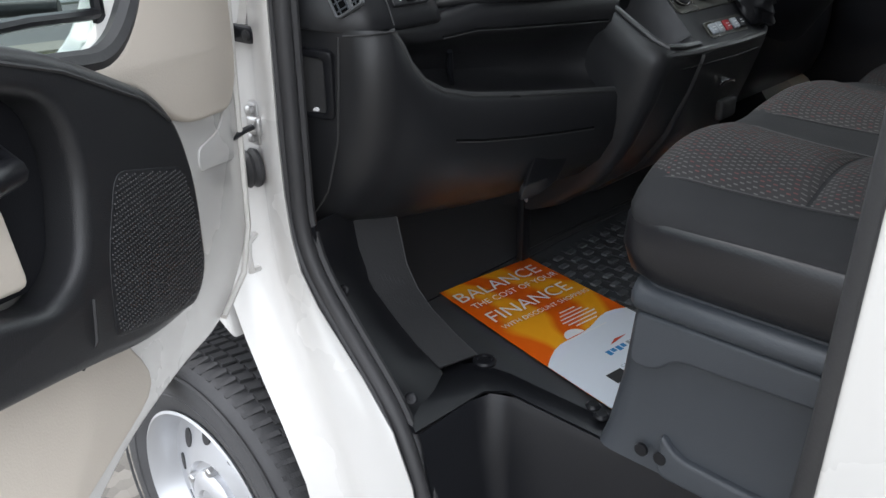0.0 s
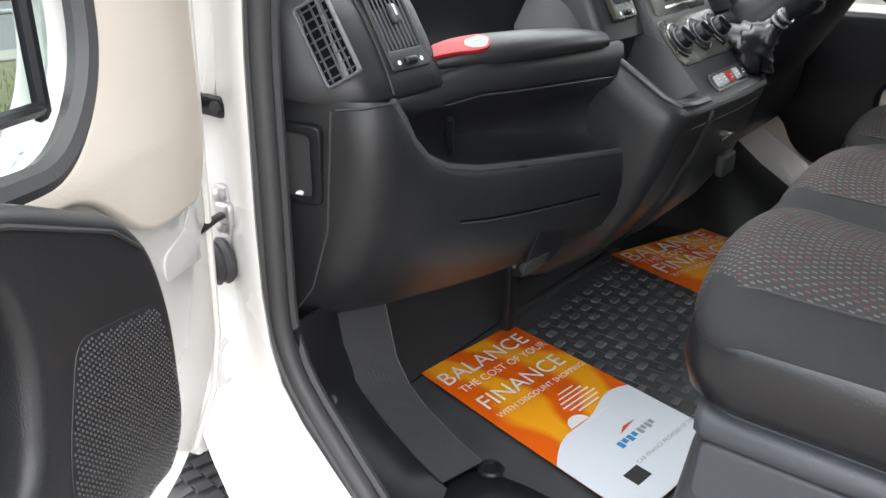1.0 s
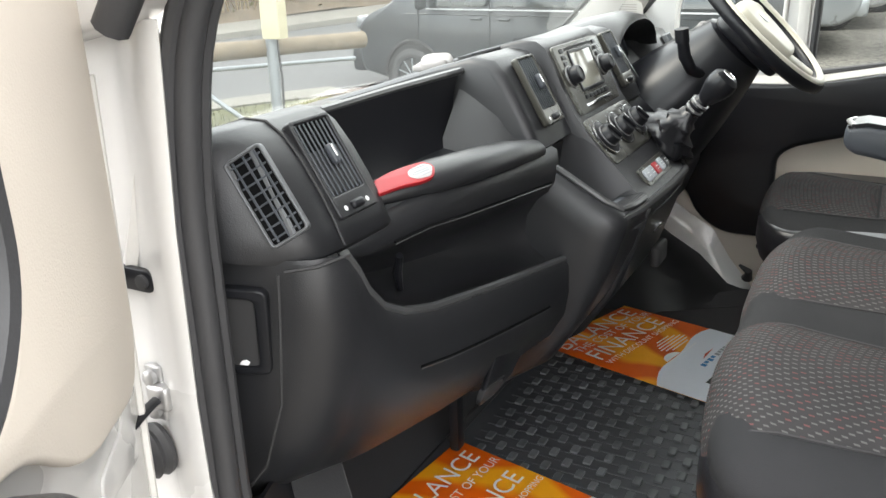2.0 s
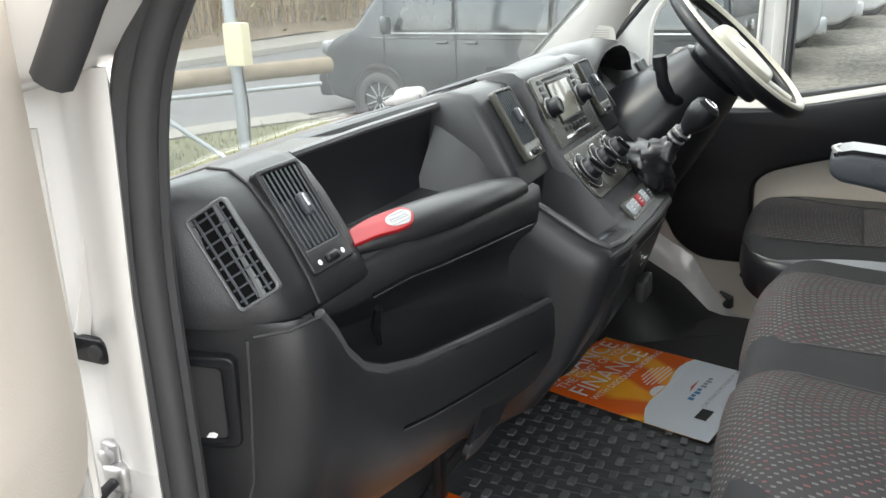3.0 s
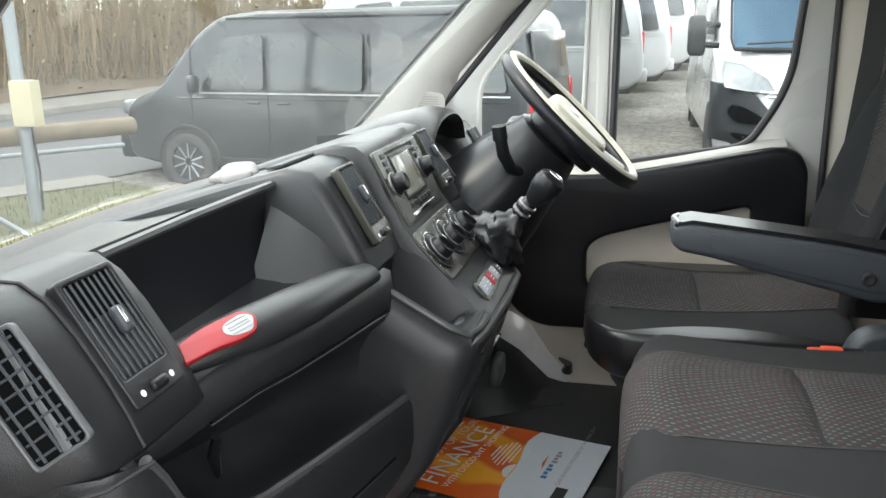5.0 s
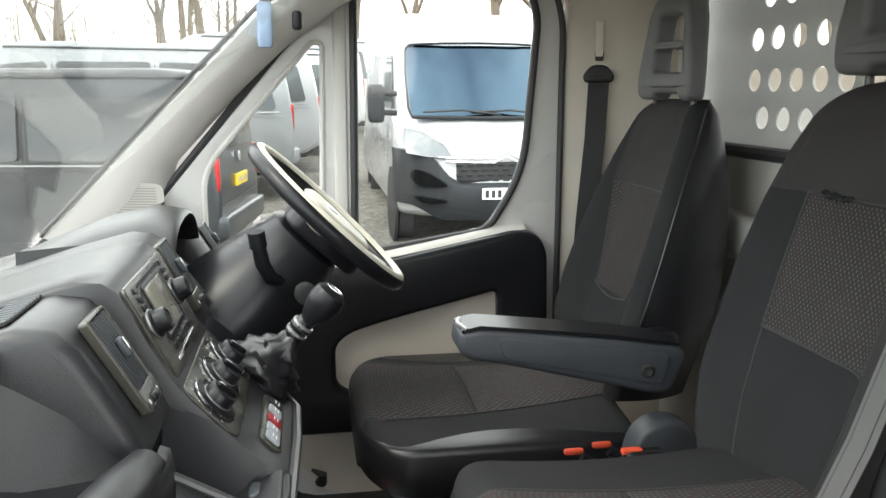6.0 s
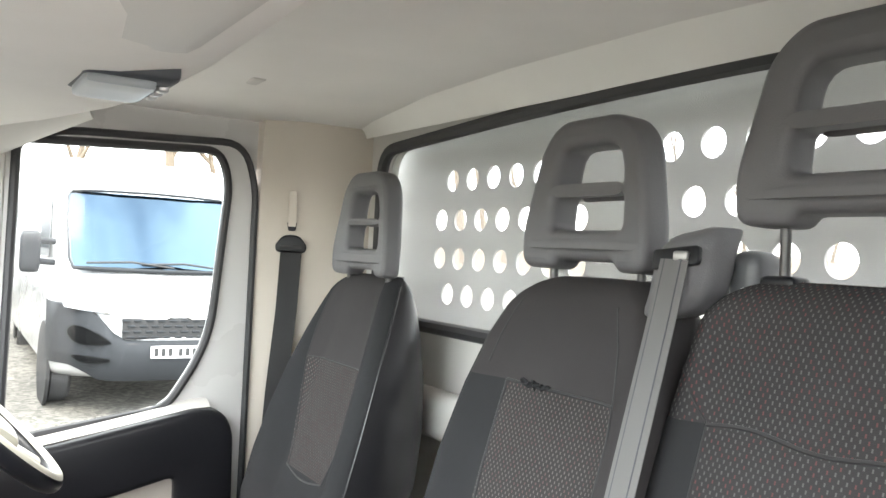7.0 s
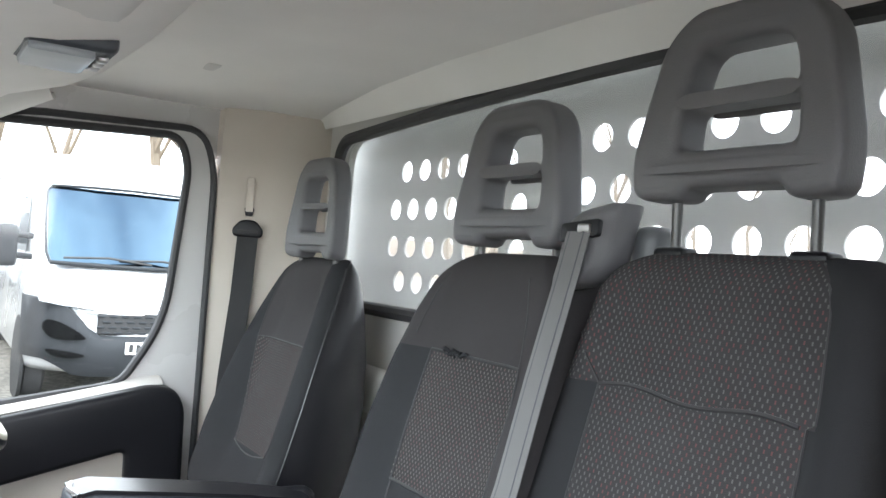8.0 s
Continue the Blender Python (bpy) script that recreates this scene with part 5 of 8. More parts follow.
# gear lever
gear = thing("gear_lever", (0.145, 0.69, 1.26), "black gear lever with a leather boot and round knob", "gear lever")
gk0, gk1 = Vector((0.155, 0.70, 1.285)), Vector((0.142, 0.605, 1.392))
boot = []
for t, r in ((0.0, 0.060), (0.08, 0.058), (0.13, 0.046), (0.20, 0.047), (0.27, 0.032), (0.34, 0.033), (0.42, 0.020), (0.50, 0.017), (0.56, 0.013)):
    c = gk0.lerp(gk1, t)
    dd = (gk1 - gk0).normalized()
    s_ = dd.cross(Vector((1, 0, 0))).normalized()
    boot.append([c + r * (1 + 0.16 * math.sin(4 * k * math.tau / 28 + t * 14) + 0.06 * math.sin(7 * k * math.tau / 28)) * (Vector((1, 0, 0)) * math.cos(k * math.tau / 28) + s_ * math.sin(k * math.tau / 28)) for k in range(28)])
part("boot", loft(boot), VINYL, gear, "creased black leather boot", 60)
part("collar", tube([gk0.lerp(gk1, q) for q in (0.50, 0.56, 0.60, 0.66, 0.72, 0.80, 0.86)], [0.013, 0.018, 0.015, 0.019, 0.015, 0.013, 0.012], 16), BLACK2, gear)
for q in (0.58, 0.69):
    part("collar_ring", tube([gk0.lerp(gk1, q), gk0.lerp(gk1, q + 0.03)], 0.0185, 16), STEEL, gear, "bright ring")
kb = part("knob", lathe([(0.010, -0.045), (0.017, -0.035), (0.026, -0.012), (0.0285, 0.004), (0.0265, 0.017), (0.019, 0.024), (0.016, 0.0255), (0.004, 0.0255)], 24, axes(gk1 + Vector((0, -0.006, 0.004)), (1, 0, 0), (0, 0.75, 0.66))), BLACK2, gear)
part("knob_badge", lathe([(0.0155, 0.0250), (0.0155, 0.0262), (0.013, 0.0265), (0.013, 0.0258), (0.004, 0.0258)], 20, axes(gk1 + Vector((0, -0.006, 0.004)), (1, 0, 0), (0, 0.75, 0.66))), CHROME, kb, "chrome ring with a dark centre")
part("gate", rbox((0.155, 0.725, 1.265), (0.10, 0.13, 0.05), 0.02, 5), BLACK2, gear)

# pedals
for nm, x, z in (("clutch_pedal", 0.36, 0.85), ("brake_pedal", 0.47, 0.86), ("accelerator_pedal", 0.58, 0.84)):
    pd = thing(nm, (x, 1.02, z), "black rubber covered pedal above the driver's mat", "pedal", "pedals")
    b = rbox((x, 1.0, z), (0.062 if nm[0] != "a" else 0.045, 0.016, 0.055 if nm[0] != "a" else 0.09), 0.006, 4)
    bmesh.ops.rotate(b, verts=b.verts, cent=(x, 1.0, z), matrix=Matrix.Rotation(radians(-35), 3, "X"))
    part("pad", b, RUBBER, pd)
    part("arm", tube([(x, 1.008, z + 0.01), (x, 1.06, z + 0.10), (x, 1.14, z + 0.24)], 0.008, 8), STEEL, pd)


# ---- seats ----
def smooth(q):
    q = max(0.0, min(1.0, q))
    return q * q * (3 - 2 * q)


def seat_back(name, parent, cx, table, zones, dome=0.05, inner=0.6, levels=34):
    """A seat back as sewn panels over one form: table holds (height, front, half width, bolster, rear), bottom to top.

    zones lists (part name, material, label, from side, to side, from height, to height); sides run from -1 to 1 over the front, and past 1 round the flank and the rear."""
    top = table[-1][0]
    SIDE = [-1.30, -1.22, -1.12, -1.05, -1.0, -0.955, -0.90, -0.82, -0.74, -0.67, -0.60, -0.5, -0.4, -0.3, -0.15, 0.0, 0.15, 0.3, 0.4, 0.5, 0.60, 0.67, 0.74, 0.82, 0.90, 0.955, 1.0, 1.05, 1.12, 1.22, 1.30]

    def form(s, z):
        """The point of the cover at a side and a height."""
        q = min(z, top)
        yf, hw, bl, yb = [along([(r[0], r[i]) for r in table], q) for i in (1, 2, 3, 4)]
        a = max(0.0, (z - (top - dome)) / dome)
        if a:
            k = dome * (1 - math.sqrt(max(0.0, 1 - a * a)))
            yf, yb, hw, bl = yf - k, yb + k * 0.6, hw - k * 0.9, bl * (1 - a)
        e = abs(s)
        sg = 1 if s >= 0 else -1
        if e <= 1.0:
            x = hw * (e if e < 0.9 else 0.9 + 0.1 * math.sin((e - 0.9) / 0.1 * math.pi / 2))
            y = yf + bl * smooth((e - inner) / (0.86 - inner)) - 0.026 * max(0.0, (e - 0.86) / 0.14) ** 2
        else:
            f = (e - 1.0) / 0.30
            x = hw * (1.0 + 0.03 * math.sin(f * math.pi) - 0.16 * f ** 3)
            y = lerp(yf + bl - 0.026, yb, f)
        return Vector((cx + sg * x, y, z))

    z0 = table[0][0]
    base = None
    for pname, m_, lab, sa, sb, za, zb in zones:
        sa, sb = [q if isinstance(q, tuple) else (q, q) for q in (sa, sb)]
        wide = max(abs(sb[0] - sa[0]), abs(sb[1] - sa[1]))
        ss = [i / 24 for i in range(25)] if wide > 0.35 else [i / 10 for i in range(11)]
        n = max(3, int(levels * (zb - za) / (top - z0)))
        zs = [lerp(za, zb, i / n) for i in range(n + 1)]
        if zb >= top - 1e-6:
            zs = [z for z in zs if z < top - dome] + [top - dome + dome * math.sin(q * math.pi / 16) * 0.995 for q in range(9)]
        rows = [[form(lerp(lerp(sa[0], sa[1], (z - za) / (zb - za)), lerp(sb[0], sb[1], (z - za) / (zb - za)), q), z) for q in ss] for z in zs]
        bm = loft(rows, closed=False, caps=False)
        ob = part(pname, bm, m_, parent if base is None else base, lab, 60)
        if base is None:
            base = ob
    # rear board closes the form behind
    rear = []
    for i in range(15):
        z = lerp(z0, top - dome * 0.4, i / 14)
        a, b = form(-1.30, z), form(1.30, z)
        rear.append([a, a.lerp(b, 0.2) + Vector((0, -0.012, 0)), a.lerp(b, 0.5) + Vector((0, -0.016, 0)), a.lerp(b, 0.8) + Vector((0, -0.012, 0)), b])
    rear.append([form(q, top - dome * 0.003) for q in (-1.30, -0.8, 0.0, 0.8, 1.30)])
    part("rear_board", loft(rear, closed=False, caps=False), BLACK2, base, "black rear board", 60)
    crown = [form(q, top - 0.0002) for q in SIDE]
    cap = bmesh.new()
    cap.faces.new([cap.verts.new(p) for p in crown])
    part("crown", cap, zones[0][1], base)
    return base, form


def stitched(parent, form, pts, r=0.0016, m_=None, lift=0.0):
    """A seam or piping through (side, height) places on a seat back."""
    part("seam", tube([form(s, z) + Vector((0, lift, 0)) for s, z in pts], r, 6), m_ or DEEP, parent)


def headrest(parent, cx, y, z, w=0.295, h=0.228, tilt=2, posts=0.093, half=0.030):
    """A hard foam headrest: a thick frame swept back at its flanks, with two deep slots, on two steel posts."""
    m = Matrix.Translation((cx, y, z)) @ Matrix.Rotation(radians(90 + tilt), 4, "X")
    wb, wt = w / 2, w / 2 * 0.70
    outer = fillet([(-wb * 0.96, 0.0), (-wb * 0.52, 0.0), (-wb * 0.44, 0.014), (wb * 0.44, 0.014), (wb * 0.52, 0.0), (wb * 0.96, 0.0), (wb * 1.0, 0.055), (wt * 1.10, h * 0.84), (wt * 0.70, h), (-wt * 0.70, h), (-wt * 1.10, h * 0.84), (-wb * 1.0, 0.055)], [0.02, 0.01, 0.01, 0.01, 0.01, 0.02, 0.03, 0.05, 0.06, 0.06, 0.05, 0.03], 6)
    s1 = fillet([(-wb * 0.56, 0.058), (wb * 0.56, 0.058), (wb * 0.54, 0.110), (-wb * 0.54, 0.110)], 0.014, 4)
    s2 = fillet([(-wb * 0.53, 0.120), (wb * 0.53, 0.120), (wb * 0.46, 0.178), (-wb * 0.46, 0.178)], [0.014, 0.014, 0.034, 0.034], 4)
    bm = plate([outer, s1, s2], half, half * 0.48, None, 5)
    for v in bm.verts:
        # the front is hollowed a little and the flanks sweep to the rear
        q = abs(v.co.x) / wb
        v.co.z += (-0.020 if v.co.z > 0 else -0.012) * max(0.0, q - 0.5) ** 1.5 * 2.8 - 0.030 * max(0.0, v.co.y / h - 0.55) ** 2
    bm.transform(m)
    hr = part("headrest", bm, HEAD, parent, "grey foam headrest with two slots", 50)
    for s in (-1, 1):
        px_ = cx + s * posts
        dn = Vector((0, -0.004, -0.12))
        top = Vector((px_, y, z + 0.012))
        part("post", tube([top, top + dn * 0.5, top + dn], 0.0065, 10), POSTM, hr, "dark steel headrest post")
        part("collar", rbox(top + dn * 0.62, (0.046, 0.034, 0.018), 0.007, 4), BLACK2, hr)
    return hr


def seat_cushion(parent, cx, w, y0, y1, z0, z1, inserts, side_mat, cloth, r=0.05, nose=0.05, drop=0.066):
    """A seat cushion: a vinyl skirt below a crowned cloth pad with a rolled front edge and stitched inserts."""
    L = y1 - y0

    def top(x, y):
        t = (y - y0) / L
        e = min(1.0, abs((x - cx) / (w / 2)))
        z = z1 - 0.016 * math.sin(math.pi * min(1, max(0, t))) - 0.020 * e ** 4
        for (ix, iw, m_, l_) in inserts:
            q = (x - ix) / (iw / 2)
            z += 0.022 * math.exp(-q * q * 1.1)
        return z

    def face(x, s, lift):
        """A point s metres from the rear over the pad and down its rolled front."""
        arc = r * math.pi / 2
        flat = L - r
        back = nose * min(1.0, abs((x - cx) / (w / 2))) ** 4
        if s <= flat:
            y = y0 + s
            return Vector((x, y - back * (s / L) ** 2, top(x, y) + lift))
        a = min(1.15, (s - flat) / arc) * math.pi / 2
        y, zc = y1 - r, top(x, y1 - r) - r
        return Vector((x, y - back + (r + lift) * math.sin(a), zc + (r + lift) * math.cos(a)))

    def bend(p, u):
        q = p + Vector((cx, (y0 + y1) / 2, 0))
        k = max(0.0, (p.z + H / 2) / H)
        t = max(0.0, (q.y - y0) / L)
        return Vector((p.x, p.y - nose * min(1.0, abs(p.x) / (w / 2)) ** 4 * t * t, p.z + (top(q.x, min(q.y, y1 - r)) - z1) * k))

    def tuck_in(p, u):
        t = max(0.0, (p.y + L / 2) / L)
        return Vector((p.x, p.y - nose * min(1.0, abs(p.x) / (w / 2)) ** 4 * t * t, p.z))
    H = drop + 0.034
    loop = fillet([(-w / 2, -L / 2), (w / 2, -L / 2), (w / 2, L / 2 - nose * 0.8), (w * 0.3, L / 2), (-w * 0.3, L / 2), (-w / 2, L / 2 - nose * 0.8)], [0.03, 0.03, r * 1.2, r * 1.5, r * 1.5, r * 1.2], 6)
    rings = []
    for z, g in ((z0, -0.014), (z0 + 0.012, -0.002), (lerp(z0, z1 - drop, 0.5), 0.006), (z1 - drop - 0.012, 0.004), (z1 - drop, 0.0), (z1 - drop + 0.004, -0.006)):
        rings.append([(cx + x * (1 + 2 * g / w), (y0 + y1) / 2 + y * (1 + 2 * g / L), z) for x, y in loop])
    part("skirt", loft(rings), side_mat, parent, "black skirt of the cushion", 60)
    pad = part("cushion", rbox((cx, (y0 + y1) / 2, z1 - H / 2), (w, L, H), r, 22, bend), cloth, parent, "", 60)
    for (ix, iw, m_, l_) in inserts:
        for a, b in ((0.565, 1.0), (0.02, 0.555)):
            rr = []
            end = (L - r + r * math.pi / 2 * 0.98) if b == 1.0 else L * b
            for i in range(25):
                s = lerp(L * a, end, i / 24)
                row = []
                for j in range(15):
                    q = j / 14
                    x = ix + lerp(-iw / 2, iw / 2, q) * lerp(0.74, 1.06, min(1.0, s / L) ** 1.4)
                    ed = min(q, 1 - q) * 7
                    if a > 0.3:
                        ed = min(ed, i / 3)
                    else:
                        ed = min(ed, (24 - i) / 3)
                    row.append(face(x, s, 0.0005 + 0.006 * min(1, ed) ** 0.5))
                rr.append(row)
            part("insert", sheet(rr, 0.003), m_, pad, l_, 60)
        for s in (-1, 1):
            part("seam", tube([face(ix + s * iw / 2 * lerp(0.74, 1.06, min(1.0, lerp(0.02, L - r + r * 1.5, q / 16) / L) ** 1.4), lerp(0.02, L - r + r * 1.5, q / 16), 0.001) for q in range(17)], 0.0018, 5), DEEP, pad)
    return pad


# passenger bench
bench = thing("bench_seat", (-0.36, 0.15, 0.72), "double passenger bench in charcoal dotted cloth", "seat")
seat_cushion(bench, -0.395, 0.81, -0.06, 0.446, 1.07, 1.210, [(-0.625, 0.235, DOTS, "dotted grey cloth with pale and red stitches"), (-0.285, 0.27, DOTS, "dotted grey cloth with pale and red stitches")], VINYL, CLOTH, 0.055, 0.034, 0.052)
base_rows = []
for z, g in ((0.765, 0.012), (0.80, 0.006), (0.90, 0.0), (1.0, 0.0), (1.06, -0.004), (1.082, -0.012)):
    base_rows.append([(x, y, z) for x, y in fillet([(-0.745 - (z - 0.765) * 0.13 - g, -0.10), (-0.745 - (z - 0.765) * 0.13 - g, 0.395 + g + (1.08 - z) * 0.16), (0.0 + g, 0.395 + g + (1.08 - z) * 0.16), (0.0 + g, -0.10)], 0.035, 4)])
base = part("base", loft(base_rows), SLATE, bench, "slate grey plastic seat base", 50)
for y in (0.37, 0.34):
    part("base_clip", lathe([(0.010, 0), (0.010, 0.005), (0.004, 0.006)], 12, axes((-0.765, y, 0.80), (0, 1, 0), (0, 0, 1)) @ Matrix.Rotation(math.pi, 4, "X")), BLACK2, base)
OUT = [(1.14, 0.010, 0.195, 0.020, -0.12), (1.30, -0.018, 0.205, 0.024, -0.16), (1.46, -0.068, 0.205, 0.020, -0.20), (1.60, -0.106, 0.200, 0.014, -0.225), (1.69, -0.126, 0.190, 0.008, -0.232), (1.725, -0.132, 0.180, 0.004, -0.232), (1.747, -0.134, 0.165, 0.0, -0.232)]
part("ledge", sheet([[(-0.765 + e, y, 1.066), (-0.788 + e, y, 1.060), (-0.796 + e, y, 1.050), (-0.796 + e, y, 1.036), (-0.782 + e, y, 1.024)] for y, e in ((0.402, 0.022), (0.398, 0.010), (0.385, 0.0), (0.2, 0.0), (0.0, 0.0), (-0.08, 0.0))], 0.006), SLATE, base, "slate grey ledge under the cushion", 50)
part("upper_pressing", plate([fillet([(0.388, 1.026), (0.394, 0.945), (0.352, 0.947), (0.325, 0.974), (-0.05, 0.988), (-0.05, 1.026)], [0.012, 0.02, 0.014, 0.014, 0.01, 0.01], 4)], 0.012, 0.006, Matrix.Translation((-0.777, 0, 0)) @ YZ, 3), SLATE, base)
part("lower_pressing", plate([fillet([(0.345, 0.845), (0.318, 0.812), (-0.05, 0.795), (-0.05, 0.768), (0.345, 0.768)], [0.03, 0.03, 0.01, 0.01, 0.02], 5)], 0.012, 0.006, Matrix.Translation((-0.757, 0, 0)) @ YZ, 3), SLATE, base)
b3, f3 = seat_back("outer_back", bench, -0.545, OUT, [
    ("outer_back", DOTS, "dotted grey cloth", -0.66, 0.70, 1.14, 1.585),
    ("top_panel", DOTS, "dotted grey cloth", -0.70, 1.0, 1.585, 1.747),
    ("bolster", CLOTH, "plain charcoal cloth", 0.70, 1.0, 1.14, 1.585), ("bolster", CLOTH, "plain charcoal cloth", -1.0, -0.66, 1.14, 1.585), ("bolster", CLOTH, "plain charcoal cloth", -1.0, -0.70, 1.585, 1.747),
    ("flank", CLOTH, "", 1.0, 1.30, 1.14, 1.747), ("flank", CLOTH, "", -1.30, -1.0, 1.14, 1.747)], 0.05, 0.68)
stitched(b3, f3, [(lerp(-0.62, 0.70, q / 14), 1.585 + 0.004 * math.sin(q * 0.7)) for q in range(15)], 0.0032, DEEP, -0.0012)
stitched(b3, f3, [(0.70, lerp(1.16, 1.585, q / 10)) for q in range(11)], 0.0014, DEEP)
stitched(b3, f3, [(-0.66, lerp(1.16, 1.585, q / 10)) for q in range(11)] + [(-0.70, lerp(1.59, 1.74, q / 6)) for q in range(7)], 0.0014, DEEP)
stitched(b3, f3, [(0.70, 1.585), (0.82, 1.615), (0.93, 1.64), (1.0, 1.66)], 0.0014, DEEP)
MID = [(1.14, 0.020, 0.150, 0.016, -0.10), (1.22, 0.012, 0.185, 0.022, -0.12), (1.30, -0.008, 0.207, 0.026, -0.15), (1.46, -0.052, 0.209, 0.022, -0.20), (1.56, -0.082, 0.202, 0.016, -0.225), (1.64, -0.102, 0.178, 0.010, -0.232), (1.69, -0.114, 0.150, 0.005, -0.234), (1.735, -0.120, 0.118, 0.0, -0.234)]
b2, f2 = seat_back("middle_back", bench, -0.148, MID, [
    ("middle_back", CLOTHB, "plain brown grey cloth", -0.66, 0.60, 1.580, 1.735),
    ("insert", DOTS2, "brown dotted cloth panel", -0.66, 0.50, 1.385, 1.580),
    ("lower_panel", CLOTH, "plain charcoal cloth", -0.66, 0.46, 1.14, 1.385),
    ("bolster", CLOTHB, "plain brown grey cloth", 0.60, 1.0, 1.580, 1.735), ("bolster", CLOTH, "plain charcoal cloth", 0.50, 1.0, 1.385, 1.580), ("bolster", CLOTH, "plain charcoal cloth", 0.46, 1.0, 1.14, 1.385),
    ("bolster", CLOTHB, "", -1.0, -0.66, 1.14, 1.735),
    ("flank", CLOTHB, "", 1.0, 1.30, 1.14, 1.735), ("flank", CLOTHB, "", -1.30, -1.0, 1.14, 1.735)], 0.05, 0.50)
stitched(b2, f2, [(lerp(-0.66, 0.50, q / 12), 1.580) for q in range(13)], 0.0026, DEEP)
stitched(b2, f2, [(lerp(-0.66, 0.48, q / 12), 1.385) for q in range(13)], 0.0026, DEEP)
stitched(b2, f2, [(lerp(0.42, 0.50, q / 10), lerp(1.16, 1.580, q / 10)) for q in range(11)], 0.0024, DEEP)
stitched(b2, f2, [(-0.66, lerp(1.16, 1.70, q / 10)) for q in range(11)], 0.0016, DEEP)
stitched(b2, f2, [(0.74, lerp(1.60, 1.70, q / 5)) for q in range(6)], 0.0012, DEEP)
rndt = random.Random(3)
for k in range(9):
    s_ = lerp(0.02, 0.30, k / 8)
    p = f2(s_, 1.582)
    part("frayed_thread", tube([p, p + Vector((rndt.uniform(-0.008, 0.008), 0.006, rndt.uniform(-0.004, 0.006))), p + Vector((rndt.uniform(-0.016, 0.016), 0.004, rndt.uniform(-0.010, 0.004)))], [0.0035, 0.0030, 0.0012], 5), CLOTH, b2, "frayed stitching")
headrest(bench, -0.530, -0.178, 1.806, 0.283, 0.224)
headrest(bench, -0.125, -0.178, 1.744, 0.268, 0.220)
# belt guide between the backs
guide = part("belt_guide", rbox((-0.318, -0.165, 1.747), (0.092, 0.066, 0.108), 0.022, 8, lambda p, u: p + Vector((-0.006 * u.z, -0.012 * u.z + 0.010 * (1 - u.x * u.x), -0.012 * u.x))), HEAD, bench, "grey plastic belt guide")
part("reel_cover", rbox((-0.366, -0.222, 1.742), (0.050, 0.060, 0.078), 0.020, 6), FRAMEM, guide, "blue grey reel cover behind the guide")
part("screw", lathe([(0.006, 0), (0.006, 0.002), (0.003, 0.002)], 12, axes((-0.374, -0.1915, 1.730), (-1, 0, 0), (0, 0, 1))), STEEL, guide)
part("slot", plate([fillet([(-0.036, -0.014), (0.036, -0.011), (0.036, 0.012), (-0.036, 0.012)], 0.006)], 0.004, 0.0015, axes((-0.328, -0.1240, 1.768), (-1, 0.0, 0.10), (0, -0.18, 1))), BLACK2, guide)
part("clip", rbox((-0.340, -0.119, 1.770), (0.022, 0.008, 0.012), 0.003, 3), STEEL, guide)
belt_pts = [(-0.330, -0.118, 1.766), (-0.340, -0.092, 1.70), (-0.352, -0.048, 1.58), (-0.348, -0.018, 1.45), (-0.34, 0.015, 1.33), (-0.33, 0.04, 1.25)]
belt_ob = part("belt", sheet([[(p[0] - 0.022, p[1] + 0.000, p[2]), (p[0] - 0.011, p[1] + 0.003, p[2]), (p[0], p[1] + 0.000, p[2]), (p[0] + 0.011, p[1] + 0.003, p[2]), (p[0] + 0.022, p[1] + 0.000, p[2])] for p in belt_pts], 0.0015), WEB, bench, "grey seat belt webbing")
for dx in (-0.013, 0.013):
    part("belt_rib", tube([(p[0] + dx, p[1] + 0.0022, p[2]) for p in belt_pts], 0.0009, 5), SLATE, belt_ob)
for x, y, bz in ((-0.475, 0.115, 1.219), (0.048, 0.098, 1.142)):
    bk = part("buckle", rbox((x, y, bz), (0.028, 0.070, 0.030), 0.009, 4), BLACK2, bench, "belt buckle")
    part("release", rbox((x, y + 0.022, bz + 0.013), (0.014, 0.034, 0.010), 0.003, 3), ORANGE, bk, "orange red release button")
part("buckle_stalk", tube([(0.048, 0.075, 1.14), (0.047, 0.03, 1.09), (0.01, 0.0, 1.04), (-0.03, -0.02, 1.03)], 0.011, 8), BLACK2, bench)

# driver's seat
dseat = thing("driver_seat", (0.56, 0.2, 0.72), "single driver seat in charcoal cloth with an armrest", "seat")
seat_cushion(dseat, 0.548, 0.56, 0.0, 0.535, 0.975, 1.096, [(0.548, 0.33, DOTS, "dotted grey cloth")], VINYL, CLOTH, 0.04, 0.07, 0.022)
part("base", loft([[(x, y, z) for x, y in fillet([(0.33 + g, 0.02), (0.33 + g, 0.49 - g), (0.80 - g, 0.49 - g), (0.80 - g, 0.02)], 0.04, 4)] for z, g in ((0.712, 0.055), (0.80, 0.06), (0.88, 0.045), (0.94, 0.012), (0.97, 0.004), (1.0, 0.0))]), SLATE, dseat, "black seat pedestal", 50)
part("slide", cbox((0.40, 0.22, 0.97), (0.05, 0.46, 0.03), 0.006), STEEL, dseat)
part("front_lever", tube([(0.37, 0.50, 1.0), (0.42, 0.53, 0.99), (0.70, 0.53, 0.99), (0.76, 0.50, 1.0)], 0.008, 8), BLACK2, dseat)
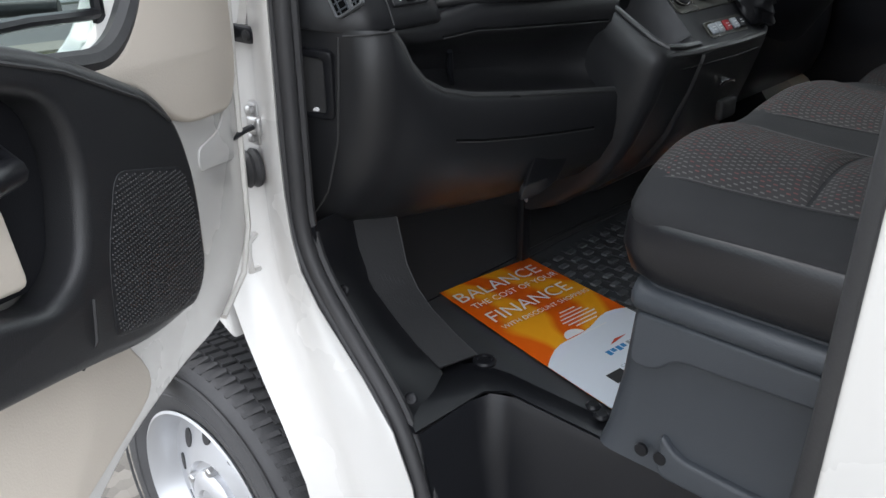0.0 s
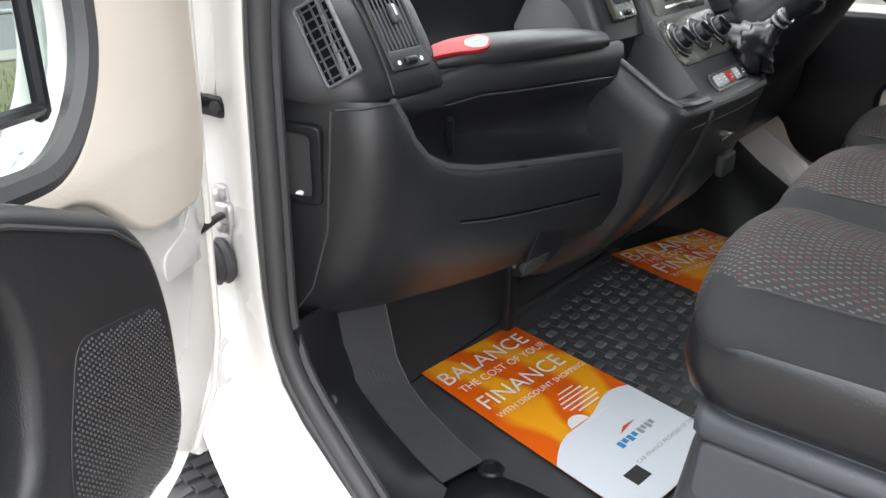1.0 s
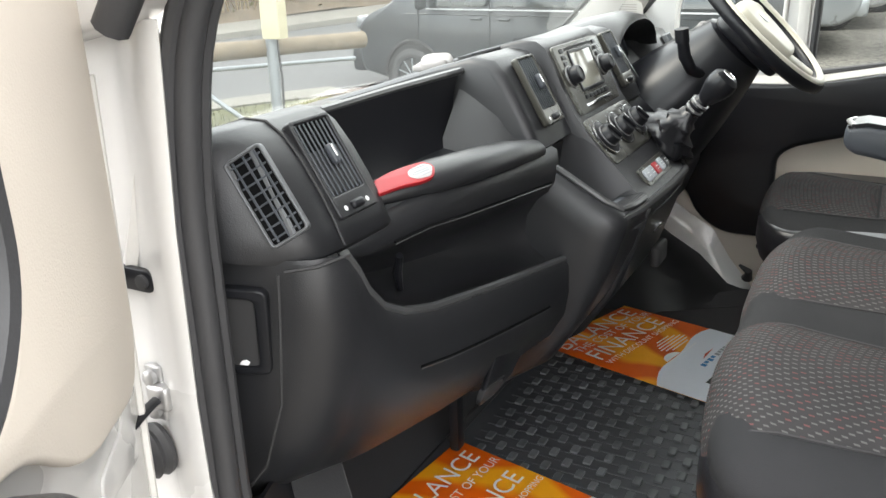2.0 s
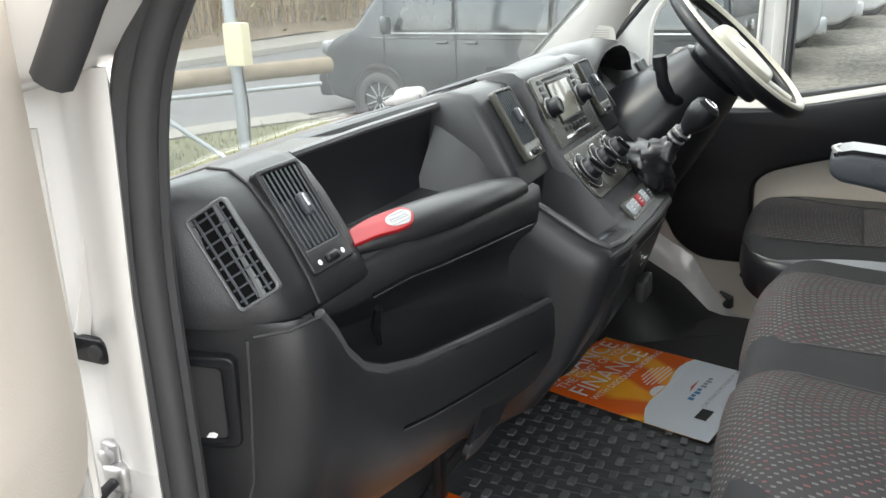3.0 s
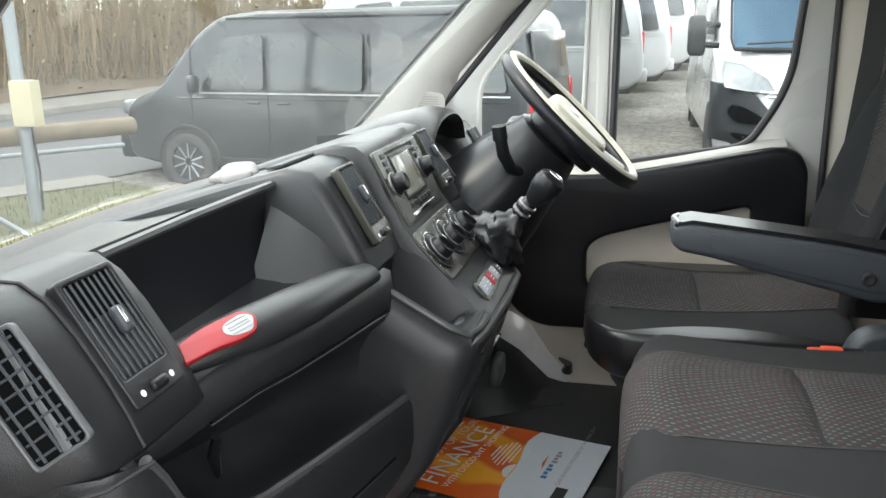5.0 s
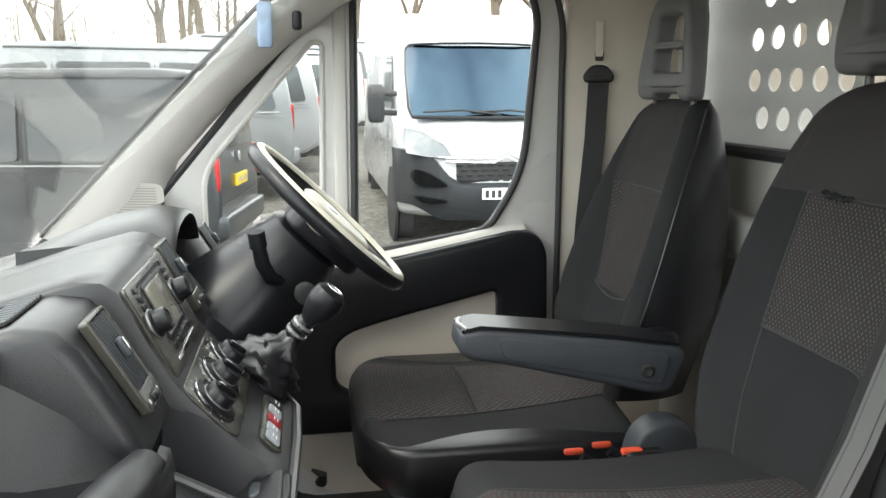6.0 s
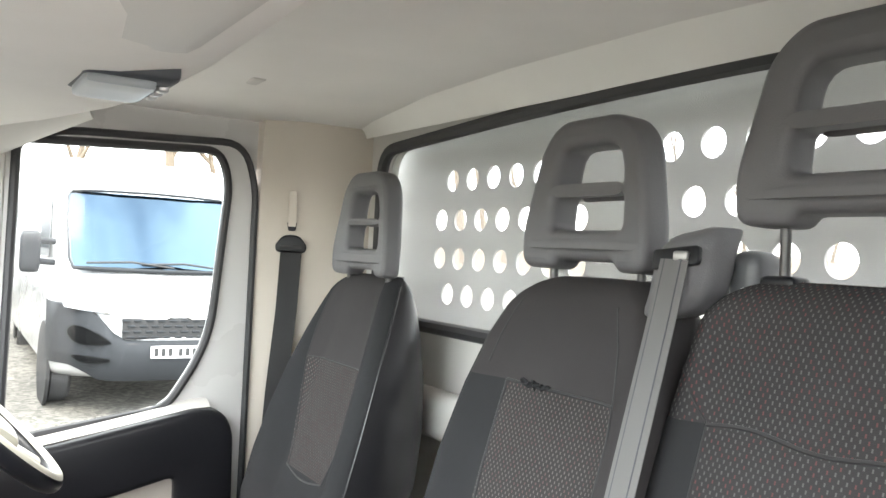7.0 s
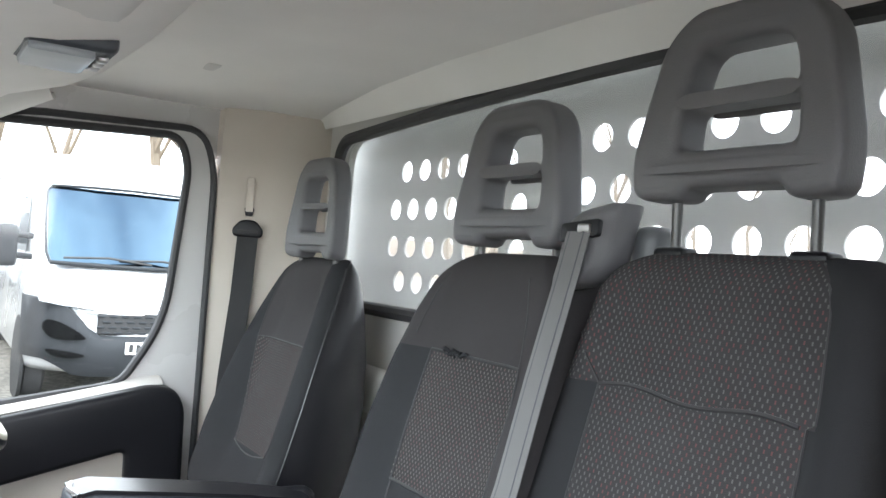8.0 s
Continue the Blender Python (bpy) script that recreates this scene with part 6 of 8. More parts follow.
DRV = [(1.10, 0.000, 0.185, 0.030, -0.145), (1.20, -0.010, 0.222, 0.042, -0.160), (1.30, -0.045, 0.232, 0.048, -0.190), (1.40, -0.075, 0.224, 0.046, -0.205), (1.50, -0.102, 0.205, 0.038, -0.213), (1.58, -0.124, 0.182, 0.028, -0.213), (1.64, -0.138, 0.160, 0.016, -0.210), (1.68, -0.146, 0.138, 0.006, -0.206), (1.705, -0.148, 0.118, 0.0, -0.204)]
b1, f1 = seat_back("back", dseat, 0.575, DRV, [
    ("back", CLOTHB, "finely dotted brown grey cloth", (-0.66, -0.80), (0.66, 0.80), 1.515, 1.705),
    ("insert", DOTS2, "dotted brown grey cloth", (-0.36, -0.66), (0.44, 0.66), 1.285, 1.515), ("lower_panel", CLOTH, "plain charcoal cloth", (-0.46, -0.36), (0.50, 0.44), 1.10, 1.285),
    ("bolster", CLOTH, "plain charcoal cloth", -1.0, (-0.36, -0.66), 1.285, 1.515), ("bolster", CLOTH, "plain charcoal cloth", (0.44, 0.66), 1.0, 1.285, 1.515),
    ("bolster", CLOTH, "plain charcoal cloth", -1.0, (-0.46, -0.36), 1.10, 1.285), ("bolster", CLOTH, "plain charcoal cloth", (0.50, 0.44), 1.0, 1.10, 1.285),
    ("bolster", CLOTH, "plain charcoal cloth", -1.0, (-0.66, -0.80), 1.515, 1.705), ("bolster", CLOTH, "plain charcoal cloth", (0.66, 0.80), 1.0, 1.515, 1.705),
    ("side_skin", VINYL, "black vinyl side of the back", -1.30, -1.0, 1.10, 1.705), ("side_skin", VINYL, "black vinyl side of the back", 1.0, 1.30, 1.10, 1.705)], 0.035, 0.44)
for s_ in (-1, 1):
    stitched(b1, f1, [(s_ * 1.0, lerp(1.14, 1.685, q / 16)) for q in range(17)], 0.0030, VINYL, 0.002)
    stitched(b1, f1, [(s_ * (lerp(0.40, 0.66, q / 10) - 0.04 * (s_ < 0) * (1 - q / 10)), lerp(1.285, 1.515, q / 10)) for q in range(11)] + [(s_ * lerp(0.67, 0.79, q / 6), lerp(1.53, 1.69, q / 6)) for q in range(7)], 0.0014, DEEP)
stitched(b1, f1, [(lerp(-0.66, 0.66, q / 10), 1.515) for q in range(11)], 0.0014, DEEP)
stitched(b1, f1, [(lerp(-0.36, 0.44, q / 10), 1.285 - 0.012 * math.sin(q * math.pi / 10)) for q in range(11)], 0.0018, DEEP)
headrest(dseat, 0.570, -0.160, 1.702, 0.262, 0.222, half=0.024)
arm_side = [(0.375, 1.322), (0.378, 1.290), (0.36, 1.272), (0.31, 1.264), (0.02, 1.192), (-0.01, 1.198), (-0.035, 1.262), (-0.02, 1.280), (0.10, 1.300), (0.34, 1.328)]
arm = part("armrest", plate([fillet(arm_side, [0.008, 0.012, 0.02, 0.02, 0.02, 0.03, 0.02, 0.02, 0.04, 0.012], 4)], 0.042, 0.012, Matrix.Translation((0.226, 0, 0)) @ YZ, 3), SLATE, dseat, "grey folding armrest")
part("arm_top", sheet([[(0.226 + dx, y, z + 0.004 - 0.10 * dx * dx) for dx in (-0.040, -0.03, 0.0, 0.03, 0.040)] for y, z in ((0.372, 1.322), (0.34, 1.329), (0.22, 1.316), (0.10, 1.302), (-0.02, 1.282))], 0.006), BLACK2, arm)
part("arm_end_trim", tube([(0.187, 0.362, 1.325), (0.225, 0.372, 1.328), (0.262, 0.362, 1.325)], 0.005, 8), STEEL, arm)
part("arm_panel", plate([fillet([(0.30, 1.275), (0.31, 1.312), (0.10, 1.288), (0.0, 1.266), (0.015, 1.212)], 0.01)], 0.003, 0.0012, Matrix.Translation((0.183, 0, 0)) @ YZ), SLATE, arm)
part("arm_bolt", lathe([(0.013, 0), (0.013, 0.004), (0.009, 0.006), (0.004, 0.004)], 18, axes((0.181, 0.042, 1.240), (0, -1, 0), (0, 0, 1))), DEEP, arm)
part("arm_pivot", rbox((0.262, 0.0, 1.24), (0.05, 0.10, 0.10), 0.02, 5), BLACK2, arm)
hb = thing("handbrake_cover", (0.19, 0.0, 1.0), "dark grey rounded handbrake housing between the seats", "handbrake")
part("housing", plate([fillet([(-0.072, -0.10), (0.068, -0.10), (0.066, 0.0), (0.045, 0.045), (0.0, 0.060), (-0.045, 0.045), (-0.070, 0.0)], [0.01, 0.01, 0.03, 0.03, 0.03, 0.03, 0.03], 4)], 0.03, 0.012, Matrix.Translation((0.20, 0.0, 1.09)) @ YZ, 3), SLATE, hb)
for dx, y, dy in ((0.0, 0.155, 0.05), (0.02, 0.095, 0.055)):
    s_ = part("belt_stalk", tube([(0.20 + dx, y - 0.06, 1.04), (0.21 + dx, y - 0.01, 1.072)], 0.011, 8), BLACK2, hb)
    part("release", rbox((0.212 + dx, y + 0.005, 1.083), (0.012, 0.036, 0.011), 0.004, 3), ORANGE, s_, "orange red release button")
# belt on the driver's pillar
pb = thing("pillar_belt", (0.85, -0.11, 1.1), "black seat belt hanging from the pillar anchor", "seat belt")
part("webbing", sheet([[(0.899 + 0.38 * w - s, c + w, z) for w in (-0.024, 0.0, 0.024)] for z, s, c in ((1.755, 0.010, -0.106), (1.60, 0.012, -0.100), (1.40, 0.014, -0.084), (1.15, 0.018, -0.070), (0.95, 0.020, -0.066))], 0.002), WEBB, pb)
am = axes((0.893, -0.106, 1.757), (0.38, 1, 0), (0, 0, 1)) @ Matrix.Scale(0.86, 4)
an = part("anchor", plate([fillet([(-0.040, -0.018), (0.040, -0.018), (0.046, 0.002), (0.024, 0.030), (0.0, 0.034), (-0.024, 0.030), (-0.046, 0.002)], [0.012, 0.012, 0.014, 0.014, 0.014, 0.014, 0.014], 4)], 0.012, 0.006, am, 3), BLACK2, pb, "black plastic belt anchor")
part("anchor_slot", plate([fillet([(-0.030, -0.006), (0.030, -0.006), (0.030, 0.003), (-0.030, 0.003)], 0.003)], 0.0135, 0.001, am), DEEP, an)
part("height_slider", plate([fillet([(-0.010, -0.012), (0.010, -0.012), (0.014, 0.012), (-0.014, 0.012)], 0.004)], 0.011, 0.004, am @ Matrix.Translation((0, 0.056, 0))), BLACK2, pb)
part("slot_track", plate([fillet([(-0.011, 0.0), (0.011, 0.0), (0.011, 0.10), (-0.011, 0.10)], 0.003)], 0.002, 0.0008, am @ Matrix.Translation((0, 0.056, -0.0095))), BEIGE, pb)


# ---- passenger door, standing open ----
HINGE = Vector((-0.955, 0.985, 0))
DX = Vector((-0.82, -0.57, 0)).normalized()
DN = Vector((0.57, -0.82, 0)).normalized()
door_m = Matrix(((DX.x, 0, DN.x, HINGE.x), (DX.y, 0, DN.y, HINGE.y), (0, 1, 0, 0), (0, 0, 0, 1)))  # along the door, up, inwards
pdoor = thing("passenger_door", (-1.25, 0.8, 0.9), "open passenger door, white with beige and black trim", "door", kind="structure")


def dplate(loops, half, bev, off, seg=2):
    return plate(loops, half, bev, door_m @ Matrix.Translation((0, 0, off)), seg)


d_win = fillet([(0.285, 1.62), (0.283, 1.44), (0.36, 1.372), (0.50, 1.39), (1.0, 1.40), (0.98, 1.90), (0.62, 1.93)], [0.1, 0.10, 0.09, 0.05, 0.06, 0.08, 0.2], 6)
d_out = fillet([(0.0, 1.56), (0.02, 1.25), (0.028, 1.03), (0.17, 0.945), (0.30, 0.955), (0.45, 0.945), (0.60, 0.90), (0.72, 0.62), (1.08, 0.46), (1.10, 1.40), (1.05, 2.0), (0.58, 2.02), (0.22, 1.78)], [0.04, 0.05, 0.09, 0.08, 0.05, 0.05, 0.05, 0.1, 0.06, 0.1, 0.08, 0.1, 0.1], 5)
part("shell", dplate([d_out, d_win], 0.028, 0.008, -0.03), WHITE, pdoor, "white painted door shell")
part("pressing", dplate([fillet([(0.062, 1.165), (0.18, 1.185), (0.178, 1.215), (0.105, 1.222), (0.075, 1.252), (0.058, 1.24)], 0.012, 4)], 0.0022, 0.002, -0.0015), WHITE, pdoor, "white pressed corner of the door shell")
part("pillar_cover", dplate([fillet([(0.05, 1.80), (0.045, 1.30), (0.075, 1.245), (0.23, 1.262), (0.34, 1.345), (0.60, 1.365), (0.60, 1.395), (0.35, 1.368), (0.285, 1.43), (0.283, 1.80)], [0.02, 0.05, 0.06, 0.05, 0.05, 0.02, 0.02, 0.06, 0.05, 0.02], 5)], 0.008, 0.006, 0.004, 3), BEIGE, pdoor, "beige moulded trim round the window")
part("window_seal", tube([door_m @ Vector((p[0], p[1], 0.002)) for p in d_win], 0.013, 8, True), RUBBER, pdoor, "black rubber window seal")
o = part("pane", dplate([d_win], 0.002, 0.0, -0.03), GLASSP, pdoor)
for nm, pts, w_ in (("quarter_light_post", ((0.318, 1.385), (0.319, 1.50), (0.326, 1.655)), 0.0075), ("quarter_light_rail", ((0.32, 1.413), (0.45, 1.424), (0.70, 1.432), (0.985, 1.437)), 0.0065)):
    part(nm, tube([door_m @ Vector((u_, z_, -0.026)) for u_, z_ in pts], w_, 8), BLACK2, pdoor, "black bar of the door window")
o.visible_shadow = False
trim_out = fillet([(0.62, 1.44), (0.524, 1.411), (0.372, 1.342), (0.328, 1.298), (0.302, 1.222), (0.304, 1.107), (0.345, 1.076), (0.455, 1.088), (0.58, 1.128), (0.80, 1.19), (1.02, 1.24), (1.03, 1.46)], [0.03, 0.05, 0.05, 0.04, 0.05, 0.04, 0.05, 0.06, 0.06, 0.06, 0.03, 0.03], 5)
pocket = fillet([(0.62, 1.40), (0.545, 1.375), (0.528, 1.308), (0.55, 1.225), (0.60, 1.205), (0.68, 1.235), (0.95, 1.30), (0.95, 1.41)], [0.03, 0.04, 0.05, 0.05, 0.04, 0.05, 0.03, 0.03], 4)
tr = part("trim_panel", dplate([trim_out, pocket], 0.025, 0.014, 0.030, 4), BLACK, pdoor, "black moulded door trim")
part("trim_recess", dplate([[(0.52, 1.20), (0.97, 1.28), (0.97, 1.43), (0.52, 1.39)]], 0.003, 0.0, 0.012), BLACK2, pdoor)
part("trim_insert", dplate([fillet([(0.615, 1.315), (0.60, 1.225), (0.70, 1.245), (0.95, 1.31), (0.95, 1.37), (0.66, 1.322)], 0.015, 3)], 0.012, 0.006, 0.022), BEIGE, pdoor, "beige padded insert")
part("pull_handle", tube([door_m @ Vector(p) for p in ((0.60, 1.345, 0.02), (0.615, 1.335, 0.05), (0.66, 1.34, 0.06), (0.75, 1.36, 0.06), (0.85, 1.38, 0.04))], 0.013, 10), BLACK2, pdoor, "black pull handle")
part("panel_line", tube([door_m @ Vector(p) for p in ((0.575, 1.126, 0.045), (0.56, 1.15, 0.056), (0.552, 1.19, 0.056))], 0.002, 5), DEEP, pdoor)
part("cap_line", tube([door_m @ Vector((x, z, 0.0555)) for x, z in ((0.62, 1.424), (0.53, 1.397), (0.40, 1.340), (0.352, 1.305))], 0.002, 5), DEEP, pdoor)
gr_out = fillet([(0.478, 1.290), (0.336, 1.248), (0.318, 1.187), (0.318, 1.110), (0.352, 1.082), (0.423, 1.099), (0.527, 1.134), (0.515, 1.215)], [0.02, 0.02, 0.03, 0.02, 0.02, 0.02, 0.01, 0.03], 4)
gr = part("speaker_grille", dplate([gr_out], 0.001, 0.0005, 0.0548), BLACK, pdoor, "black speaker grille with rows of studs")
stud_bm = bmesh.new()
def within(poly, x, y):
    odd = False
    for (x0, y0), (x1, y1) in zip(poly, poly[1:] + poly[:1]):
        if (y0 > y) != (y1 > y) and x < (x1 - x0) * (y - y0) / (y1 - y0) + x0:
            odd = not odd
    return odd


for i in range(44):
    for j in range(44):
        u, z = 0.318 + 0.0050 * i, 1.080 + 0.0050 * j
        if not all(within(gr_out, u + a, z + b) for a, b in ((-0.004, 0), (0.004, 0), (0, -0.004), (0, 0.004))):
            continue
        p = door_m @ Vector((u, z, 0.0558))
        r_ = 0.0017
        ring = [stud_bm.verts.new(p + DX * a + Vector((0, 0, b))) for a, b in ((-r_, 0), (0, -r_), (r_, 0), (0, r_))]
        ap = stud_bm.verts.new(p + DN * 0.0018)
        for a in range(4):
            stud_bm.faces.new((ring[a], ring[(a + 1) % 4], ap))
so = part("grille_studs", stud_bm, DEEP, gr, "", 10)
so["kind"] = "stuff"
part("lower_panel", dplate([fillet([(0.385, 0.99), (0.46, 1.10), (0.60, 1.14), (1.0, 1.24), (1.04, 0.55), (0.78, 0.65), (0.62, 0.95)], [0.06, 0.02, 0.02, 0.02, 0.05, 0.06, 0.05], 4)], 0.008, 0.005, 0.005, 2), BEIGE, pdoor, "beige lower door panel")
part("door_edge_seal", tube([door_m @ Vector((p[0], p[1], 0.0)) for p in ((0.012, 1.55), (0.03, 1.25), (0.042, 1.05), (0.08, 0.985), (0.17, 0.957))], 0.005, 6), TRIMW, pdoor)
# hinges, check strap and cable boot on the jamb
hg = thing("hinge", (-0.946, 0.99, 1.32), "black steel upper door hinge bolted to the jamb", "hinge")
part("leaf", plate([fillet([(0.958, 1.322), (1.03, 1.322), (1.03, 1.348), (0.958, 1.348)], 0.0125, 6)], 0.004, 0.002, Matrix.Translation((-0.943, 0, 0)) @ YZ, 2), BLACK2, hg)
part("arm", cbox((-0.966, 1.022, 1.335), (0.05, 0.014, 0.024), 0.004), BLACK2, hg)
part("bolt", lathe([(0.008, 0), (0.008, 0.004), (0.004, 0.005)], 14, axes((-0.947, 0.972, 1.335), (0, 0, 1), (0, 1, 0))), DEEP, hg)
lh = thing("door_striker_loop", (-0.966, 1.02, 1.43), "white painted metal loop on the door jamb", "bracket", "jamb loops")
part("loop", tube([(-0.971, 0.985, 1.46), (-0.991, 0.975, 1.455), (-0.996, 0.972, 1.43), (-0.991, 0.975, 1.405), (-0.971, 0.985, 1.40)], 0.006, 8), WHITE, lh)
lh2 = copy_thing(lh, Matrix.Translation((-0.971, 1.0, 1.0)))
ck = thing("door_check_strap", (-0.946, 0.985, 1.18), "steel door check strap bolted to the jamb", "door check")
part("bracket", rbox((-0.941, 0.983, 1.20), (0.012, 0.026, 0.068), 0.005, 4), STEEL, ck, "zinc plated bracket")
part("housing", rbox((-0.946, 0.972, 1.20), (0.02, 0.03, 0.030), 0.005, 4), STEEL, ck)
for z in (1.180, 1.221):
    part("bolt", lathe([(0.009, 0), (0.009, 0.006), (0.005, 0.008)], 12, axes((-0.947, 0.983, z), (0, 0, 1), (0, 1, 0))), STEEL, ck)
part("arm", tube([(-0.948, 0.972, 1.20), (-0.971, 0.968, 1.198), (-1.001, 0.962, 1.192)], 0.007, 8, flat=0.6), BLACK2, ck, "black check arm")
cb = thing("cable_boot", (-0.956, 0.975, 1.1), "black ribbed rubber cable boot between door and jamb", "boot")
part("boot", lathe([(0.030, 0), (0.032, 0.006), (0.027, 0.012), (0.031, 0.018), (0.025, 0.024), (0.029, 0.030), (0.023, 0.036), (0.026, 0.045), (0.020, 0.055)], 24, axes((-0.941, 0.99, 1.127), (0, 0, 1), (0.25, 0.97, 0)) @ Matrix.Identity(4)), RUBBER, cb)
structure("trim_pillar_strip", tube([(-0.998, 0.900, 1.597), (-0.998, 0.878, 1.625), (-0.998, 0.857, 1.653), (-0.998, 0.80, 1.715), (-0.998, 0.70, 1.82)], 0.017, 10), RUBBER, "black rubber strip along the windscreen pillar")

# door mirror outside the window
mir = thing("door_mirror", (-1.42, 1.05, 1.42), "black door mirror seen through the door window", "mirror")
mm = door_m @ Matrix.Translation((0.50, 1.47, -0.22))
part("case", plate([fillet([(-0.13, -0.08), (0.15, -0.08), (0.15, 0.22), (-0.13, 0.20)], 0.04), fillet([(-0.112, -0.055), (0.13, -0.055), (0.13, 0.20), (-0.112, 0.18)], 0.03)], 0.03, 0.008, mm, 3), BLACK2, mir)
mbar = cbox((0.01, 0.0, 0.01), (0.27, 0.018, 0.05), 0.004)
mbar.transform(mm)
part("bar", mbar, BLACK2, mir)
part("mirror_glass", plate([fillet([(-0.115, -0.06), (0.135, -0.06), (0.135, 0.205), (-0.115, 0.185)], 0.03)], 0.002, 0.0, mm @ Matrix.Translation((0, 0, 0.012))), CHROME, mir, "mirror glass")
part("stem", tube([mm @ Vector((-0.10, -0.05, 0.0)), mm @ Vector((-0.13, -0.048, 0.10)), mm @ Vector((-0.15, -0.046, 0.17))], 0.008, 10), BLACK2, mir)

# ---- front wheel ----
fw = thing("front_wheel", (-0.90, 1.25, 0.0), "front wheel with a silver steel rim and worn tyre", "wheel")
WC = Vector((-0.885, 1.255, 0.315))
wm = Matrix.Translation(WC) @ Matrix.Rotation(radians(2), 4, "Z") @ Matrix.Rotation(radians(-90), 4, "Y")
R_ = 0.352
tyre = part("tyre", lathe([(0.215, 0.085), (0.222, 0.098), (0.245, 0.108), (0.275, 0.112), (0.305, 0.108), (0.325, 0.100), (0.338, 0.092), (0.345, 0.080), (0.346, 0.04), (0.347, 0.0), (0.346, -0.04), (0.345, -0.08), (0.335, -0.095), (0.28, -0.11), (0.215, -0.085)], 72, wm, False), TYRE, fw, "worn black tyre")
blk = bmesh.new()
random.seed(4)
for k in range(76):
    a = k * math.tau / 76
    for lane, (x0, x1) in enumerate(((0.052, 0.090), (0.020, 0.048), (-0.016, 0.016), (-0.048, -0.020), (-0.090, -0.052))):
        da = (0.0 if lane % 2 else 0.5) * math.tau / 76
        sk = 0.35 if lane in (0, 4) else 0.6
        pts = []
        for (x, sa, r2) in ((x0, 0.05, 0), (x1, 0.05 + 0.25, 0), (x1, 0.05 + 0.25 + sk, 0), (x0, 0.05 + sk, 0)):
            aa = a + da + sa * math.tau / 76
            drop = 0.012 * max(0, (abs(x) - 0.07) / 0.02) ** 2
            pts.append((aa, x, drop))
        lo = [blk.verts.new(wm @ Vector(((0.343 - d) * math.cos(q), (0.343 - d) * math.sin(q), x))) for q, x, d in pts]
        hi = [blk.verts.new(wm @ Vector(((R_ + 0.002 - d) * math.cos(q), (R_ + 0.002 - d) * math.sin(q), x))) for q, x, d in pts]
        blk.faces.new(hi)
        for i in range(4):
            blk.faces.new((lo[i], lo[(i + 1) % 4], hi[(i + 1) % 4], hi[i]))
to = part("tread", blk, TYRE, tyre, "", 20)
to["kind"] = "stuff"
for rr in (0.262, 0.312):
    part("sidewall_ridge", lathe([(rr, 0.109), (rr + 0.002, 0.1135), (rr + 0.006, 0.1135), (rr + 0.008, 0.108)], 72, wm, False), TYRE, tyre)
rim = part("rim", lathe([(0.222, 0.100), (0.226, 0.106), (0.220, 0.109), (0.212, 0.100), (0.205, 0.070), (0.195, 0.048), (0.180, 0.046), (0.150, 0.058), (0.120, 0.072), (0.095, 0.080), (0.088, 0.072), (0.060, 0.070), (0.02, 0.072)], 72, wm, False), RIMM, fw, "silver painted steel rim")
part("hub_cap", lathe([(0.072, 0.070), (0.072, 0.084), (0.060, 0.094), (0.035, 0.097), (0.03, 0.092), (0.004, 0.092)], 36, wm), RIMM, rim)
for k in range(10):
    a = k * math.tau / 10 + 0.2
    c = Vector((0.150 * math.cos(a), 0.150 * math.sin(a), 0.0590))
    hm = wm @ axes(c, (-math.sin(a), math.cos(a), 0), (math.cos(a), math.sin(a), -0.4))
    part("hole", plate([ellipse(0, 0, 0.017, 0.022, 20)], 0.003, 0.001, hm), DEEP, rim)
for k in range(5):
    a = k * math.tau / 5
    part("wheel_bolt", lathe([(0.012, 0.070), (0.012, 0.088), (0.008, 0.091)], 6, wm @ Matrix.Translation((0.078 * math.cos(a), 0.078 * math.sin(a), 0))), STEEL, rim)
flap = thing("mud_flap", (-1.12, 1.0, 0.55), "dark grey plastic arch edge beside the wheel", "mud flap")
part("flap", sheet([[(-1.03, 1.30, 0.80), (-1.02, 1.33, 0.80)], [(-1.045, 1.28, 0.72), (-1.02, 1.33, 0.72)], [(-1.06, 1.27, 0.60), (-1.02, 1.33, 0.60)]], 0.01), SLATE, flap)

# ---- floor mats, papers ----
mat_ob = thing("rubber_mat", (0.0, 0.7, 0.707), "black rubber floor mat with raised worn studs", "floor mat")
part("sheet", sheet([[(x, 0.10, 0.7125), (x, 0.6, 0.7125), (x, 0.98, 0.7125), (x, 1.01, 0.72)] for x in (-0.70, -0.3, 0.1, 0.3)], 0.006), MATR, mat_ob)
part("edge", tube([(-0.235, 1.0, 0.722), (0.0, 1.0, 0.724), (0.22, 0.985, 0.724)], 0.010, 8), RUBBER, mat_ob)
stud_me = None
for i in range(11):
    for j in range(16):
        x, y = -0.30 + 0.050 * i + (0.025 if j % 2 else 0), 0.42 + 0.0345 * j
        if not (-0.30 < x < 0.24 and y < 0.955):
            continue
        if stud_me is None:
            ob = part("stud", rbox((x, y, 0.7165), (0.026, 0.016, 0.0065), 0.003, 2), STUDM, mat_ob)
            stud_me = ob.data
            base_at = Vector((x, y, 0))
        else:
            ob = new("stud", stud_me)
            ob.parent = mat_ob
            ob.location = (x - base_at.x, y - base_at.y, 0)
for k in range(34):
    if k % 2 == 0:
        part("rib", tube([(-0.29 + 0.016 * k, 0.40, 0.7135), (-0.29 + 0.016 * k, 0.965, 0.7135)], 0.0012, 4), MATR, mat_ob)

